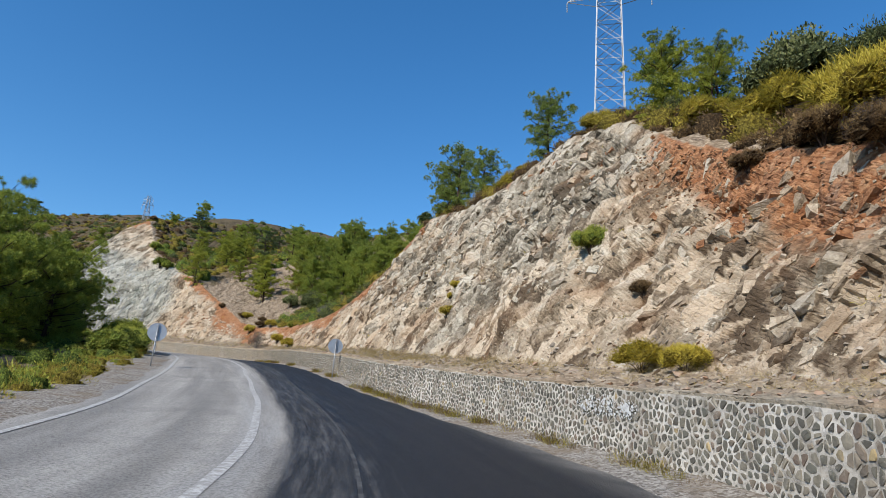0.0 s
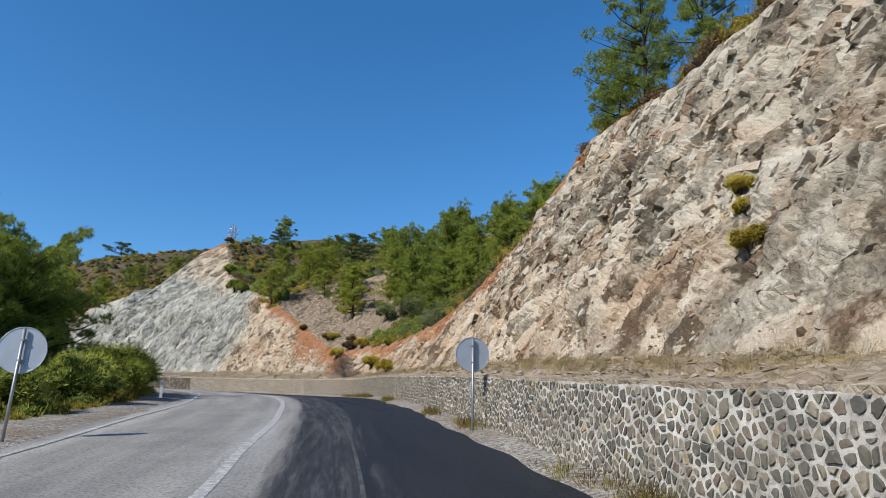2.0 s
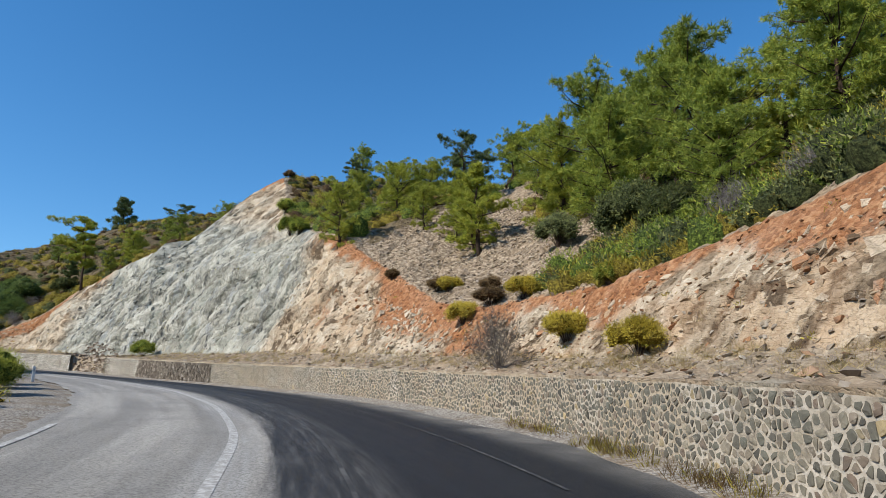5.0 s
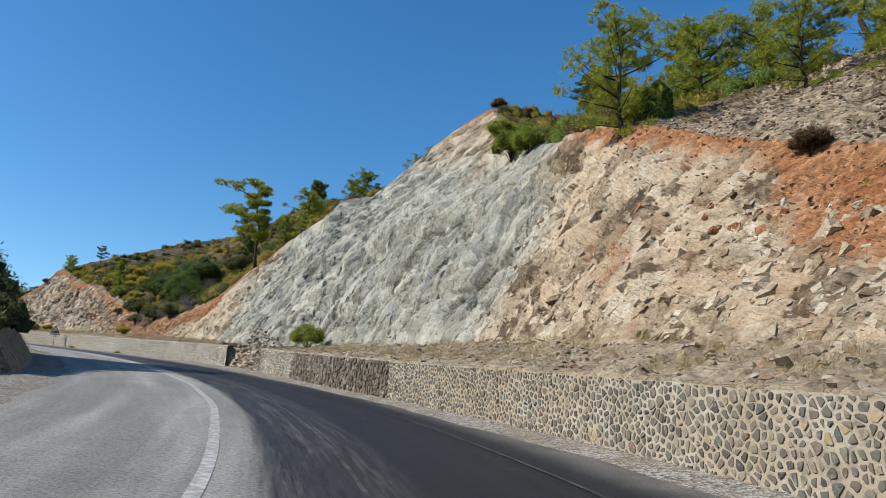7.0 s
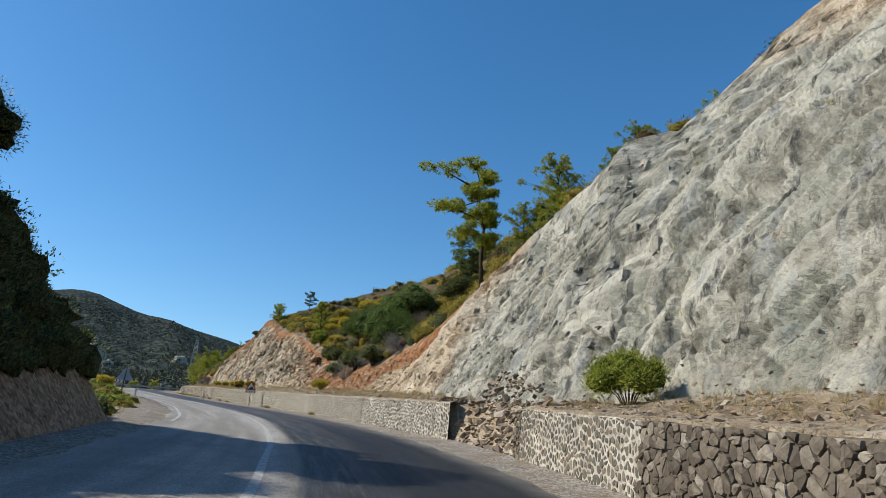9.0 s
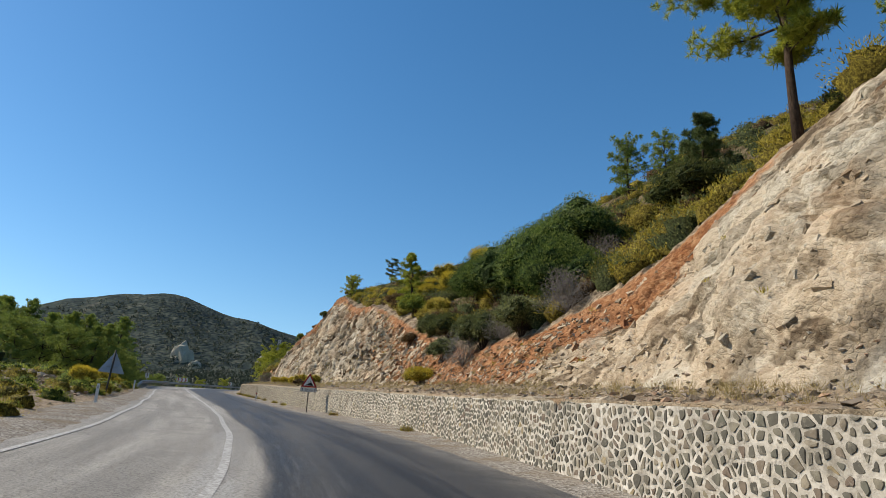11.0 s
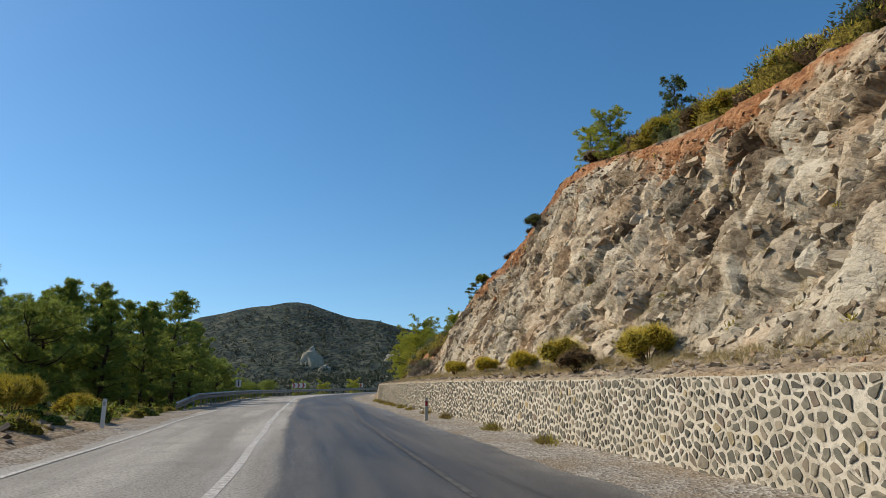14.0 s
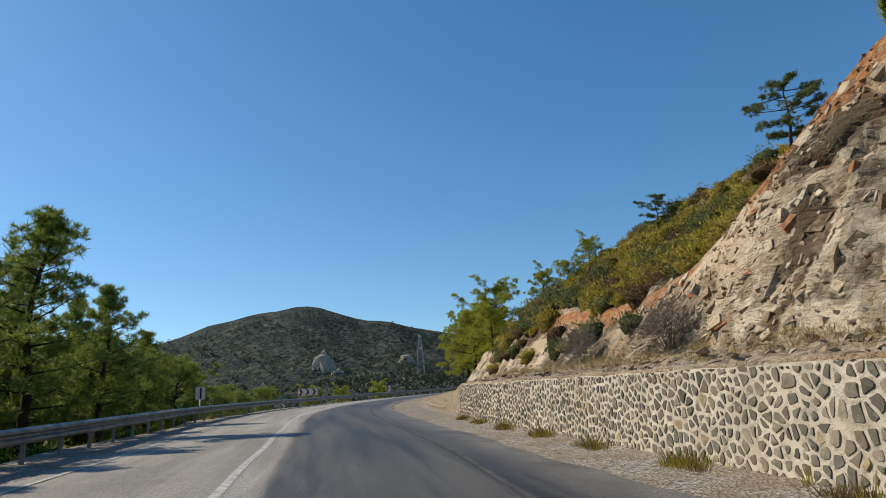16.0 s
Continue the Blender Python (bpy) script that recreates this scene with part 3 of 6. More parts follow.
TURNS = np.stack([np.linalg.qr(_r.normal(size=(3, 3)))[0] for _ in range(24)])


def blocky(p, size, seed, flat=0.30, bias=0.5, keep=24):
    """Overlapping angular blocks: at each place the height of the topmost tilted block, in units of size, and that block's random value."""
    q = p / size
    base = np.floor(q)
    best, second, own = np.full(len(p), -9.0), np.full(len(p), -9.0), np.zeros(len(p))
    for dx in (-1, 0, 1):
        for dy in (-1, 0, 1):
            for dz in (-1, 0, 1):
                c = base + (dx, dy, dz)
                r = q - (c + np.stack([_hash(c, seed + k) for k in (1, 2, 3)], -1))
                near = np.flatnonzero((r * r).sum(-1) < 2.4)
                c, r = c[near], r[near]
                e = np.einsum("nij,nj->ni", TURNS[(_hash(c, seed + 4) * keep).astype(int)], r)
                h = _hash(c, seed + 5)
                v = bias * h + 0.5 * e[:, 0] - 1.15 * np.maximum(np.abs(e * (1.0, 0.8, 1.25)).max(-1) - flat, 0)
                was = best[near]
                up = v > was
                second[near] = np.maximum(second[near], np.minimum(v, was))
                best[near[up]], own[near[up]] = v[up], _hash(c[up], seed + 6)
    return best, own, best - second


def waves(p, scale, seed):
    """Smooth noise between -1 and 1 from sums of turned sines."""
    out = np.zeros(len(p))
    rng = np.random.RandomState(seed)
    for k in range(7):
        w = rng.normal(size=3) / scale * (1 + 0.35 * k)
        out += np.sin(p @ w + rng.uniform(0, 6.28)) / (1 + 0.35 * k)
    return out / 2.6


def mesh_object(name, verts, faces, material, smooth=False):
    me = bpy.data.meshes.new(name)
    me.from_pydata([tuple(v) for v in verts], [], faces)
    me.materials.append(material)
    if smooth:
        me.polygons.foreach_set("use_smooth", [True] * len(me.polygons))
    return new(name, me)


def grid_faces(rows, cols):
    i = np.arange(rows - 1)[:, None] * cols + np.arange(cols - 1)[None, :]
    return np.stack([i, i + 1, i + cols + 1, i + cols], -1).reshape(-1, 4)


def grid_object(name, verts, rows, cols, material, smooth=False):
    f = grid_faces(rows, cols)
    me = bpy.data.meshes.new(name)
    me.vertices.add(len(verts))
    me.vertices.foreach_set("co", np.ascontiguousarray(verts, dtype=np.float32).ravel())
    me.loops.add(f.size)
    me.loops.foreach_set("vertex_index", f.ravel().astype(np.int32))
    me.polygons.add(len(f))
    me.polygons.foreach_set("loop_start", np.arange(0, f.size, 4, dtype=np.int32))
    me.polygons.foreach_set("use_smooth", np.full(len(f), smooth))
    me.update(calc_edges=True)
    me.materials.append(material)
    return new(name, me)


def set_uv(ob, uv):
    layer = ob.data.uv_layers.new(name="lane")
    idx = np.zeros(len(ob.data.loops), dtype=np.int32)
    ob.data.loops.foreach_get("vertex_index", idx)
    layer.data.foreach_set("uv", np.ascontiguousarray(uv[idx], dtype=np.float32).ravel())


def set_zone(ob, rgb, name="zone"):
    a = ob.data.attributes.new(name, "FLOAT_COLOR", "POINT")
    a.data.foreach_set("color", np.ascontiguousarray(np.c_[rgb, np.ones(len(rgb))], dtype=np.float32).ravel())


def smoothbox(x, lo, hi, soft):
    return np.clip((x - lo) / soft + 0.5, 0, 1) * np.clip((hi - x) / soft + 0.5, 0, 1)


def build_ground():
    """One sheet across the valley side: left ground, bed of the road, wall back, bench, rock face and hill."""
    s = np.r_[np.arange(-39, -8, 1.0), np.arange(-8, 194, 0.095), np.arange(194, 306, 0.8)][:, None]
    cols = []
    left = np.r_[-np.linspace(70, 40, 6), -np.linspace(36, 11, 16), -np.linspace(10.4, 5.4, 14)]
    for d in left:
        cols.append((np.full_like(s, d), left_z(s, d) - 0.03, 0))
    for d in (-5.0, -2.0, 2.0):
        cols.append((np.full_like(s, d), np.full_like(s, -0.12), 0))
    wd, wh, td, tz = WALL_D(s), WALL_H(s), TOE_D(s), TOE_Z(s)
    gap = np.maximum(smoothbox(s, 103.5, 110.2, 1.6), 0)
    cols.append((wd - 0.3, np.full_like(s, -0.1), 0))
    for k in range(4):
        q = k / 3
        cols.append((wd + 0.20 + (-0.155 + 1.2 * gap) * q, -0.1 + (wh + 0.12) * q, 0.6))
    for k in range(1, 11):
        q = k / 11
        cols.append((wd + 0.09 + 1.2 * gap + (td - wd - 0.09 - 1.2 * gap) * q, wh + 0.02 + (tz - wh - 0.02) * q**1.4, 1))
    cz = np.maximum(CREST(s), tz + 0.1)
    NF = 140
    for k in range(NF + 1):
        z = tz + (cz - tz) * k / NF
        cols.append((face_d(s, z), z, 2))
    cd = crest_d(s)
    for x in np.r_[np.linspace(0.3, 13, 34), np.linspace(14, 110, 26)]:
        cols.append((cd + x, cz + hill_rise(x, s), 3))
    D = np.concatenate([c[0] for c in cols], 1)
    Z = np.concatenate([c[1] for c in cols], 1)
    kind = np.array([c[2] for c in cols])[None, :] * np.ones_like(D)
    S = s * np.ones_like(D)
    V = at(S, D, Z).reshape(-1, 3)
    Sf, Df, Zf, Kf = S.ravel(), D.ravel(), Z.ravel(), kind.ravel()
    # outward: to the road and up, as the face lies
    m = np.where(Kf == 2, FACE(Sf), 0.7)
    wx, wy = np.interp(Sf, SS, WAY[:, 0]), np.interp(Sf, SS, WAY[:, 1])
    nrm = np.stack([-wy * m, wx * m, np.ones_like(m)], -1)
    nrm /= np.linalg.norm(nrm, axis=1)[:, None]
    blue = smoothbox(Sf + waves(V, 3, 5) * 1.5, 85.5, 117.0, 2.5) * (Kf == 2) * np.clip((14.0 - (Zf - 0.25 * np.maximum(Sf - 96, 0)) + waves(V, 2.5, 8) * 1.5) / 3, 0, 1)
    rocky = np.where(Kf == 2, 1.0, 0.0) * np.clip((cz.repeat(D.shape[1], 1).ravel() - Zf) / 1.1, 0.22, 1) * np.clip((Zf - tz.repeat(D.shape[1], 1).ravel()) / 1.2, 0.25, 1)
    face = np.flatnonzero(Kf == 2)
    VF, SF, ZF = V[face], Sf[face], Zf[face]

    # along the cut, out of it and up it, turned so that the beds dip steeply away
    c, k = math.cos(radians(52)), math.sin(radians(52))
    LF = np.stack([SF * k + ZF * c, Df[face], ZF * k - SF * c], -1) + np.stack([waves(VF, 3.0, 201), waves(VF, 2.6, 202), waves(VF, 3.2, 203)], -1) * 0.35

    def layer(stretch, size, seed, flat=0.30, keep=24):
        h, own, gap = blocky(LF * stretch, size, seed, flat, 0.6, keep)
        return (h - h.mean()) * size, own, np.clip(1 - gap / 0.10, 0, 1)

    b1, o1, n1 = layer((1.1, 1, 0.66), 1.55, 1)
    b2, o2, n2 = layer((1.1, 1, 0.72), 0.68, 20)
    b3, _, n3 = layer((1, 1, 0.85), 0.32, 40, 0.25)
    g1, og, ng = layer((1, 1, 0.36), 1.2, 80, 0.34, 6)
    w1, w2 = waves(VF, 4, 92), waves(VF, 2.4, 93)
    blocks = np.maximum(smoothbox(SF + waves(VF, 5, 91) * 3, 124, 192, 6), 0.8 * smoothbox(SF + w1 * 2, 17, 46, 5) * np.clip((ZF - 4.2 + w2 * 1.3) / 2.5, 0, 1))
    blocks = np.maximum(blocks, 0.75 * smoothbox(SF + w1 * 1.5, -10, 16, 3))
    blocks = blocks * (1 - 0.45 * smoothbox(SF, 150, 190, 6))
    blocks = np.clip(blocks * np.clip(0.85 + 0.5 * waves(VF, 2.8, 94), 0.3, 1.1), 0, 1.1)
    even = np.clip(((cz - tz) / NF).repeat(D.shape[1], 1).ravel()[face] / 0.065, 0.35, 1)
    open_joint = np.clip(0.5 + 0.7 * waves(VF, 1.7, 90), 0, 1)
    rough = b1 * (0.30 + 0.36 * blocks) + b2 * (0.40 + 0.22 * blocks) + even * b3 * 0.46 - 0.24 * n1 * open_joint * (0.3 + blocks) - 0.10 * n2 * open_joint * (0.5 + 0.6 * blocks) - even * 0.03 * n3
    slabby = g1 * 0.34 + b1 * 0.14 + b2 * 0.22 + b3 * 0.34 - 0.12 * ng - 0.05 * n2 * open_joint
    slabby = slabby - 0.30 * np.clip(1 - np.abs(waves(VF * (1, 1, 0.22), 1.5, 97)) / 0.06, 0, 1) * np.clip(waves(VF, 2.0, 98) + 0.4, 0, 1)
    rocky = rocky * np.clip((cz - tz) / 5.0, 0.5, 1).repeat(D.shape[1], 1).ravel()
    disp = rocky * 0.4 * waves(V, 4.5, 3)
    disp[face] += rocky[face] * (rough * (1 - blue[face]) + slabby * blue[face])
    tint = np.full((len(V), 3), 0.5)
    tint[face, 0], tint[face, 1] = 0.6 * o1 + 0.4 * og, o2
    tint[face, 2] = np.clip(0.5 - 0.28 * smoothbox(SF + w1 * 2, -20, 17, 4) + 0.42 * smoothbox(SF + w1 * 2, 19, 40, 5) * np.clip((ZF - 3.5 + w2) / 2, 0, 1) + 0.1 * smoothbox(SF + w1 * 2, 150, 186, 5) * np.clip((6.5 - ZF + w2) / 3, 0, 1) - 0.5 * smoothbox(SF + w1 * 2, 42, 60, 3) - 0.45 * smoothbox(SF + w1 * 2, 72, 86, 3) - 0.25 * smoothbox(SF + w1 * 2, 124, 150, 4), 0, 1)
    soil = np.flatnonzero((Kf == 1) | (Kf == 3) | (Kf == 0))
    f2, f3, f4 = np.zeros(len(V)), np.zeros(len(V)), np.zeros(len(V))
    f2[soil], f3[soil], f4[soil] = facets(V[soil] * (1, 1, 1.15), 0.78, 20)[0], facets(V[soil], 0.34, 40)[0], facets(V[soil], 0.19, 60)[0]
    other = (Kf == 1) * (f3 * 0.13 + f2 * 0.08 + f4 * 0.06) + (Kf == 3) * (np.clip(Df - crest_d(Sf), 0, 3) / 3 * (waves(V, 3.0, 11) * 0.35 + waves(V, 9.0, 12) * 0.9 * np.clip((Df - crest_d(Sf)) / 15, 0, 1)) + f3 * 0.14 + f2 * 0.22 + f4 * 0.06)
    lefty = (Kf == 0) * np.clip((-Df - 6.2) / 3, 0, 1) * (waves(V, 3.0, 15) * 0.4 + f2 * 0.3 * np.clip(LEFT_H(Sf) / 3, 0, 1))
    rng = np.random.RandomState(17)
    grit = np.where(Kf == 2, 0.016, np.where((Kf == 1) | (Kf == 3), 0.024, 0.0)) * np.clip((Df - WALL_D(Sf) - 0.5) * 2, 0, 1)
    step = np.where(Kf == 2, ((cz - tz) / NF).repeat(D.shape[1], 1).ravel(), 0.1)
    grit = np.minimum(grit, 0.5 * step) * (1 - 0.6 * blue)
    V = V + rng.uniform(-1, 1, V.shape) * grit[:, None] * 0.5
    V = V + nrm * (disp + other + lefty + 0.6 * grit * rng.uniform(-1, 1, len(V)))[:, None]
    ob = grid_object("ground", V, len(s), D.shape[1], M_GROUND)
    below = cz.repeat(D.shape[1], 1).ravel() - Zf
    w = waves(V, 2.2, 30) * 0.9
    band = curve_of((-40, 0.2), (2, 0.3), (6, 1.6), (13, 2.0), (17, 1.0), (20, -0.6), (36, -0.6), (42, 0.6), (48, 1.1), (58, 0.9), (66, 1.1), (75, 1.9), (80, 1.4), (85, 0.9), (88, -0.4), (100, -0.6), (105, 0.8), (109, -0.6), (120, -0.4), (126, 1.6), (130, 2.4), (137, 2.2), (142, 1.9), (147, 2.0), (151, 0.4), (156, 0.8), (166, 1.3), (178, 1.1), (184, 0.8), (190, 0.3), (320, 0.2))(Sf)
    red = (Kf == 2) * np.clip((band + w - below) / 1.1 + 0.2, 0, 1)
    red = np.maximum(red, (Kf == 3) * np.clip(1 - (Df - crest_d(Sf)) / 1.6, 0, 1) * (band > 0.7) * 0.8)
    red = np.maximum(red, 0.42 * (Kf == 2) * smoothbox(Sf, 70, 87, 4) * np.clip(w + 0.1, 0, 1))
    scree = (Kf == 3) * smoothbox(Sf + waves(V, 4, 33), 64, 81, 2)
    soft = np.where(Kf == 3, np.where(scree > 0.5, 1.0, np.where(Df - crest_d(Sf) > 1.5 + 0.7 * waves(V, 1.5, 88), 2.0, 0.9)), np.where(Kf == 1, 0.55, np.where(Kf == 0, np.where(Df < -8.5 + waves(V, 3, 89), 2.0, 0.95), 0.0)))
    set_zone(ob, tint, "tint")
    set_zone(ob, np.stack([red * (1 - (scree > 0.5)), np.clip(blue, 0, 1), soft], -1))
    tagged(ob, "steep cut hillside of broken tan rock and red soil", "hillside", kind="structure")
    return ob, s[:, 0], D, V.reshape(*D.shape, 3)


def strip(name, s0, s1, ds, edges, lift, material, uv=False):
    """A band along the road between lateral offsets given as numbers or functions."""
    s = np.arange(s0, s1 + 1e-6, ds)[:, None]
    D = np.concatenate([(e(s) if callable(e) else np.full_like(s, e)) for e in edges], 1)
    L = np.concatenate([np.full_like(s, l) for l in lift], 1)
    ob = grid_object(name, at(s * np.ones_like(D), D, L).reshape(-1, 3), len(s), D.shape[1], material)
    if uv:
        set_uv(ob, np.stack([(s * np.ones_like(D)).ravel(), (D - MIDDLE(s) - 1.22).ravel()], -1))
    return ob


MIDDLE = curve_of((-40, -1.34), (28, -1.32), (37, -1.02), (46, -0.84), (66, -0.70), (80, -0.74), (90, -0.84), (100, -0.84), (114, -0.84), (135, -0.88), (146, -1.0), (160, -1.14), (178, -1.28), (320, -1.25))


def build_road():
    edge = curve_of((-40, 3.7), (8, 3.5), (20, 2.6), (30, 2.25), (43, 2.9), (56, 4.25), (69, 4.4), (80, 3.8), (88, 3.6), (120, 4.15), (138, 4.6), (150, 3.8), (165, 3.65), (190, 3.65), (320, 3.5))
    right = lambda s: edge(s) + 0.07 * np.sin(s * 0.7) + 0.05 * np.sin(s * 2.3)
    left = lambda s: MIDDLE(s) - 3.4 + 0.08 * np.sin(s * 0.9) + 0.06 * np.sin(s * 3.1)
    ob = strip("road", -38, 300, 0.5, [left] + [lambda s, k=k: MIDDLE(s) + k for k in (-2.3, -0.8, 0.0, 0.8, 1.7)] + [1.5, lambda s: 0.5 * (1.5 + right(s)), right], [0, 0.01, 0.015, 0.02, 0.015, 0.012, 0.008, 0.004, -0.01], M_ROAD, True)
    tagged(ob, "two-lane mountain road, grey worn lane beside fresh black asphalt", "road", kind="structure")
    sh = strip("shoulder", -38, 300, 0.5, [lambda s: right(s) - 0.05, lambda s: WALL_D(s) - 0.25, lambda s: WALL_D(s) + 0.1], [-0.03, 0.03, 0.10], M_GRAVEL)
    tagged(sh, "narrow dusty gravel shoulder along the wall foot", "shoulder", kind="structure")
    sl = strip("shoulder", -38, 300, 0.5, [lambda s: -6.2 + 0.4 * np.sin(s * 0.35), lambda s: left(s) - 0.7, lambda s: left(s) + 0.05], [0.02, 0.03, -0.03], M_GRAVEL)
    tagged(sl, "gravel verge along the old grey lane", "shoulder", kind="structure")
    seam = curve_of((-40, 0.1), (14, 0.1), (45, 0.4), (66, 0.7), (100, 0.6), (110, 0.5))
    rim = curve_of((140, 1.9), (165, 1.75), (172, 1.7), (187, 2.4), (210, 2.3), (300, 2.3))
    for nm, d0, w, s0, s1 in (("middle", lambda s: MIDDLE(s) + 0.02 * np.sin(s * 0.8), 0.14, -38, 300), ("verge", lambda s: MIDDLE(s) - 3.0 + 0.04 * np.sin(s * 0.5), 0.12, -38, 60), ("verge", lambda s: MIDDLE(s) - 3.0 + 0.04 * np.sin(s * 0.5), 0.12, 112, 300), ("seam", seam, 0.05, -38, 110), ("seam", curve_of((50, 2.5), (62, 2.65), (72, 2.9), (96, 2.6)), 0.05, 52, 96), ("rim", rim, 0.10, 142, 300)):
        ln = strip("road_line", s0, s1, 0.5, [lambda s, d0=d0, w=w: d0(s) - w / 2, lambda s, d0=d0, w=w: d0(s) + w / 2], [0.024 if nm == "middle" else 0.014] * 2, M_FAINT if nm in ("seam", "rim") else M_LINE)
        tagged(ln, "worn white painted line on the asphalt", "road line", kind="structure")


GROUND, G_S, G_D, G_V = build_ground()


def build_crags():
    """Angular blocks that stand out of the broken face, one mesh: jittered boxes, one side turned to the road."""
    rng = np.random.RandomState(23)
    rows = []
    for s0, s1, count, small, large, lo, hi, grey, rust in (
        (-4, 17, 1500, 0.07, 0.42, 0.05, 0.95, 0.25, 0.3), (17, 46, 2600, 0.07, 0.46, 0.25, 0.98, 0.85, 0.1), (17, 46, 1500, 0.05, 0.22, 0.0, 0.7, 0.6, 0.15),
        (44, 72, 1000, 0.05, 0.28, 0.0, 0.8, 0.25, 0.2), (70, 87, 1000, 0.06, 0.32, 0.0, 0.7, 0.3, 0.15), (104, 119, 350, 0.07, 0.4, 0.1, 0.9, 0.6, 0.1),
        (118, 130, 300, 0.06, 0.26, 0.0, 0.9, 0.5, 0.08), (126, 141, 1300, 0.05, 0.24, 0.0, 0.9, 0.35, 0.45), (140, 153, 2100, 0.06, 0.36, 0.0, 0.94, 0.4, 0.32), (150, 188, 2300, 0.05, 0.32, 0.0, 0.95, 0.4, 0.12)):
        s = rng.uniform(s0, s1, count)
        u = lo + (hi - lo) * rng.uniform(0, 1, count)
        w = small + (large - small) * rng.uniform(0, 1, count) ** 2.4
        rows.append(np.stack([s, u, w, np.full(count, grey), np.full(count, rust)], -1))
    R = np.concatenate(rows)
    S, U, W = R[:, 0], R[:, 1], R[:, 2]
    n = len(R)
    tz, cz = TOE_Z(S), np.maximum(CREST(S), TOE_Z(S) + 0.1)
    z = tz + (cz - tz) * U
    i = np.clip(np.searchsorted(G_S, S), 0, len(G_S) - 1)
    d = face_d(S, z)
    base = np.stack([[np.interp(dd, G_D[k], G_V[k, :, a]) for a in range(3)] for k, dd in zip(i, d)])
    m = FACE(S)
    wx, wy = np.interp(S, SS, WAY[:, 0]), np.interp(S, SS, WAY[:, 1])
    out = np.stack([-wy * m, wx * m, np.ones_like(m)], -1)
    out /= np.linalg.norm(out, axis=1)[:, None]
    along = np.stack([wx, wy, np.zeros_like(wx)], -1)
    up = np.cross(along, out)
    up *= np.sign(up[:, 2:3])
    # beds dip: turn the block in the face, then tip it at random
    a = radians(-32) + rng.normal(0, 0.45, n)
    e1 = along * np.cos(a)[:, None] + up * np.sin(a)[:, None]
    e2 = np.cross(out, e1)
    tip = rng.normal(0, 0.25, (n, 3))
    rot = lambda v: v + np.cross(tip, v)
    e1, e2, e3 = rot(e1), rot(e2), rot(out)
    corner = np.array([(x, y, q) for x in (-1, 1) for y in (-1, 1) for q in (-1, 1)]) * 0.5
    size = W[:, None] * np.stack([rng.uniform(0.8, 1.7, n), rng.uniform(0.5, 1.0, n), rng.uniform(0.5, 0.9, n)], -1)
    sink = rng.uniform(0.20, 0.46, n)[:, None, None] * size[:, None, 2:]
    C = corner[None] * size[:, None] * rng.uniform(0.55, 1.12, (n, 8, 3))
    V = base[:, None] + C[..., :1] * e1[:, None] + C[..., 1:2] * e2[:, None] + (C[..., 2:] - sink) * e3[:, None]
    quads = np.array(((0, 1, 3, 2), (4, 6, 7, 5), (0, 4, 5, 1), (2, 3, 7, 6), (0, 2, 6, 4), (1, 5, 7, 3)))
    tris = np.concatenate([quads[:, :3], quads[:, (0, 2, 3)]])
    single = np.zeros(n, dtype=bool)
    near = np.flatnonzero((S > 128) & (S < 150) & (z - tz < 6))
    single[near[np.argsort(-W[near])[:280]]] = True
    zone = np.stack([0.75 * (rng.uniform(0, 1, n) < R[:, 4] * (cz - z < 2.5)), smoothbox(S, 86, 117, 3), np.zeros(n)], -1)
    tint = np.stack([rng.uniform(0, 1, n), rng.uniform(0.15, 1, n), np.clip(R[:, 3] + rng.normal(0, 0.2, n), 0, 1)], -1)
    for k in np.flatnonzero(single):
        piece = mesh_object("rock", V[k].tolist(), tris.tolist(), M_GROUND)
        set_zone(piece, np.tile(zone[k], (8, 1)))
        set_zone(piece, np.tile(tint[k], (8, 1)), "tint")
        piece.parent = GROUND
    V, zone, tint, n = V[~single], zone[~single], tint[~single], int((~single).sum())
    idx = (tris[None] + 8 * np.arange(n)[:, None, None]).reshape(-1, 3)
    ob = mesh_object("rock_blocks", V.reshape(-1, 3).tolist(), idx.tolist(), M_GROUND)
    set_zone(ob, np.repeat(zone, 8, 0))
    set_zone(ob, np.repeat(tint, 8, 0), "tint")
    tagged(ob, "angular tan and grey blocks jutting from the broken rock face", "rocks", kind="stuff")


build_crags()


def on_ground(s, d):
    """The place on the finished ground at s along and d across the road."""
    i = int(np.clip(np.searchsorted(G_S, s), 1, len(G_S) - 1))
    i = i if abs(G_S[i] - s) < abs(G_S[i - 1] - s) else i - 1
    return Vector([float(np.interp(d, G_D[i], G_V[i, :, k])) for k in range(3)])


build_road()


# ---- helpers for things ----
def part(name, bm, material, parent=None, label="", smooth=False):
    """Links a bmesh as one mesh object under a thing or a part."""
    me = bpy.data.meshes.new(name)
    bm.to_mesh(me)
    bm.free()
    for m in material if isinstance(material, (list, tuple)) else (material,):
        me.materials.append(m)
    if smooth:
        me.polygons.foreach_set("use_smooth", [True] * len(me.polygons))
    ob = new(name, me)
    ob.parent = parent
    return tagged(ob, label) if label else ob


def raw_part(name, verts, faces, material, parent=None, label="", smooth=False):
    ob = mesh_object(name, verts, faces, material, smooth)
    ob.parent = parent
    return tagged(ob, label) if label else ob


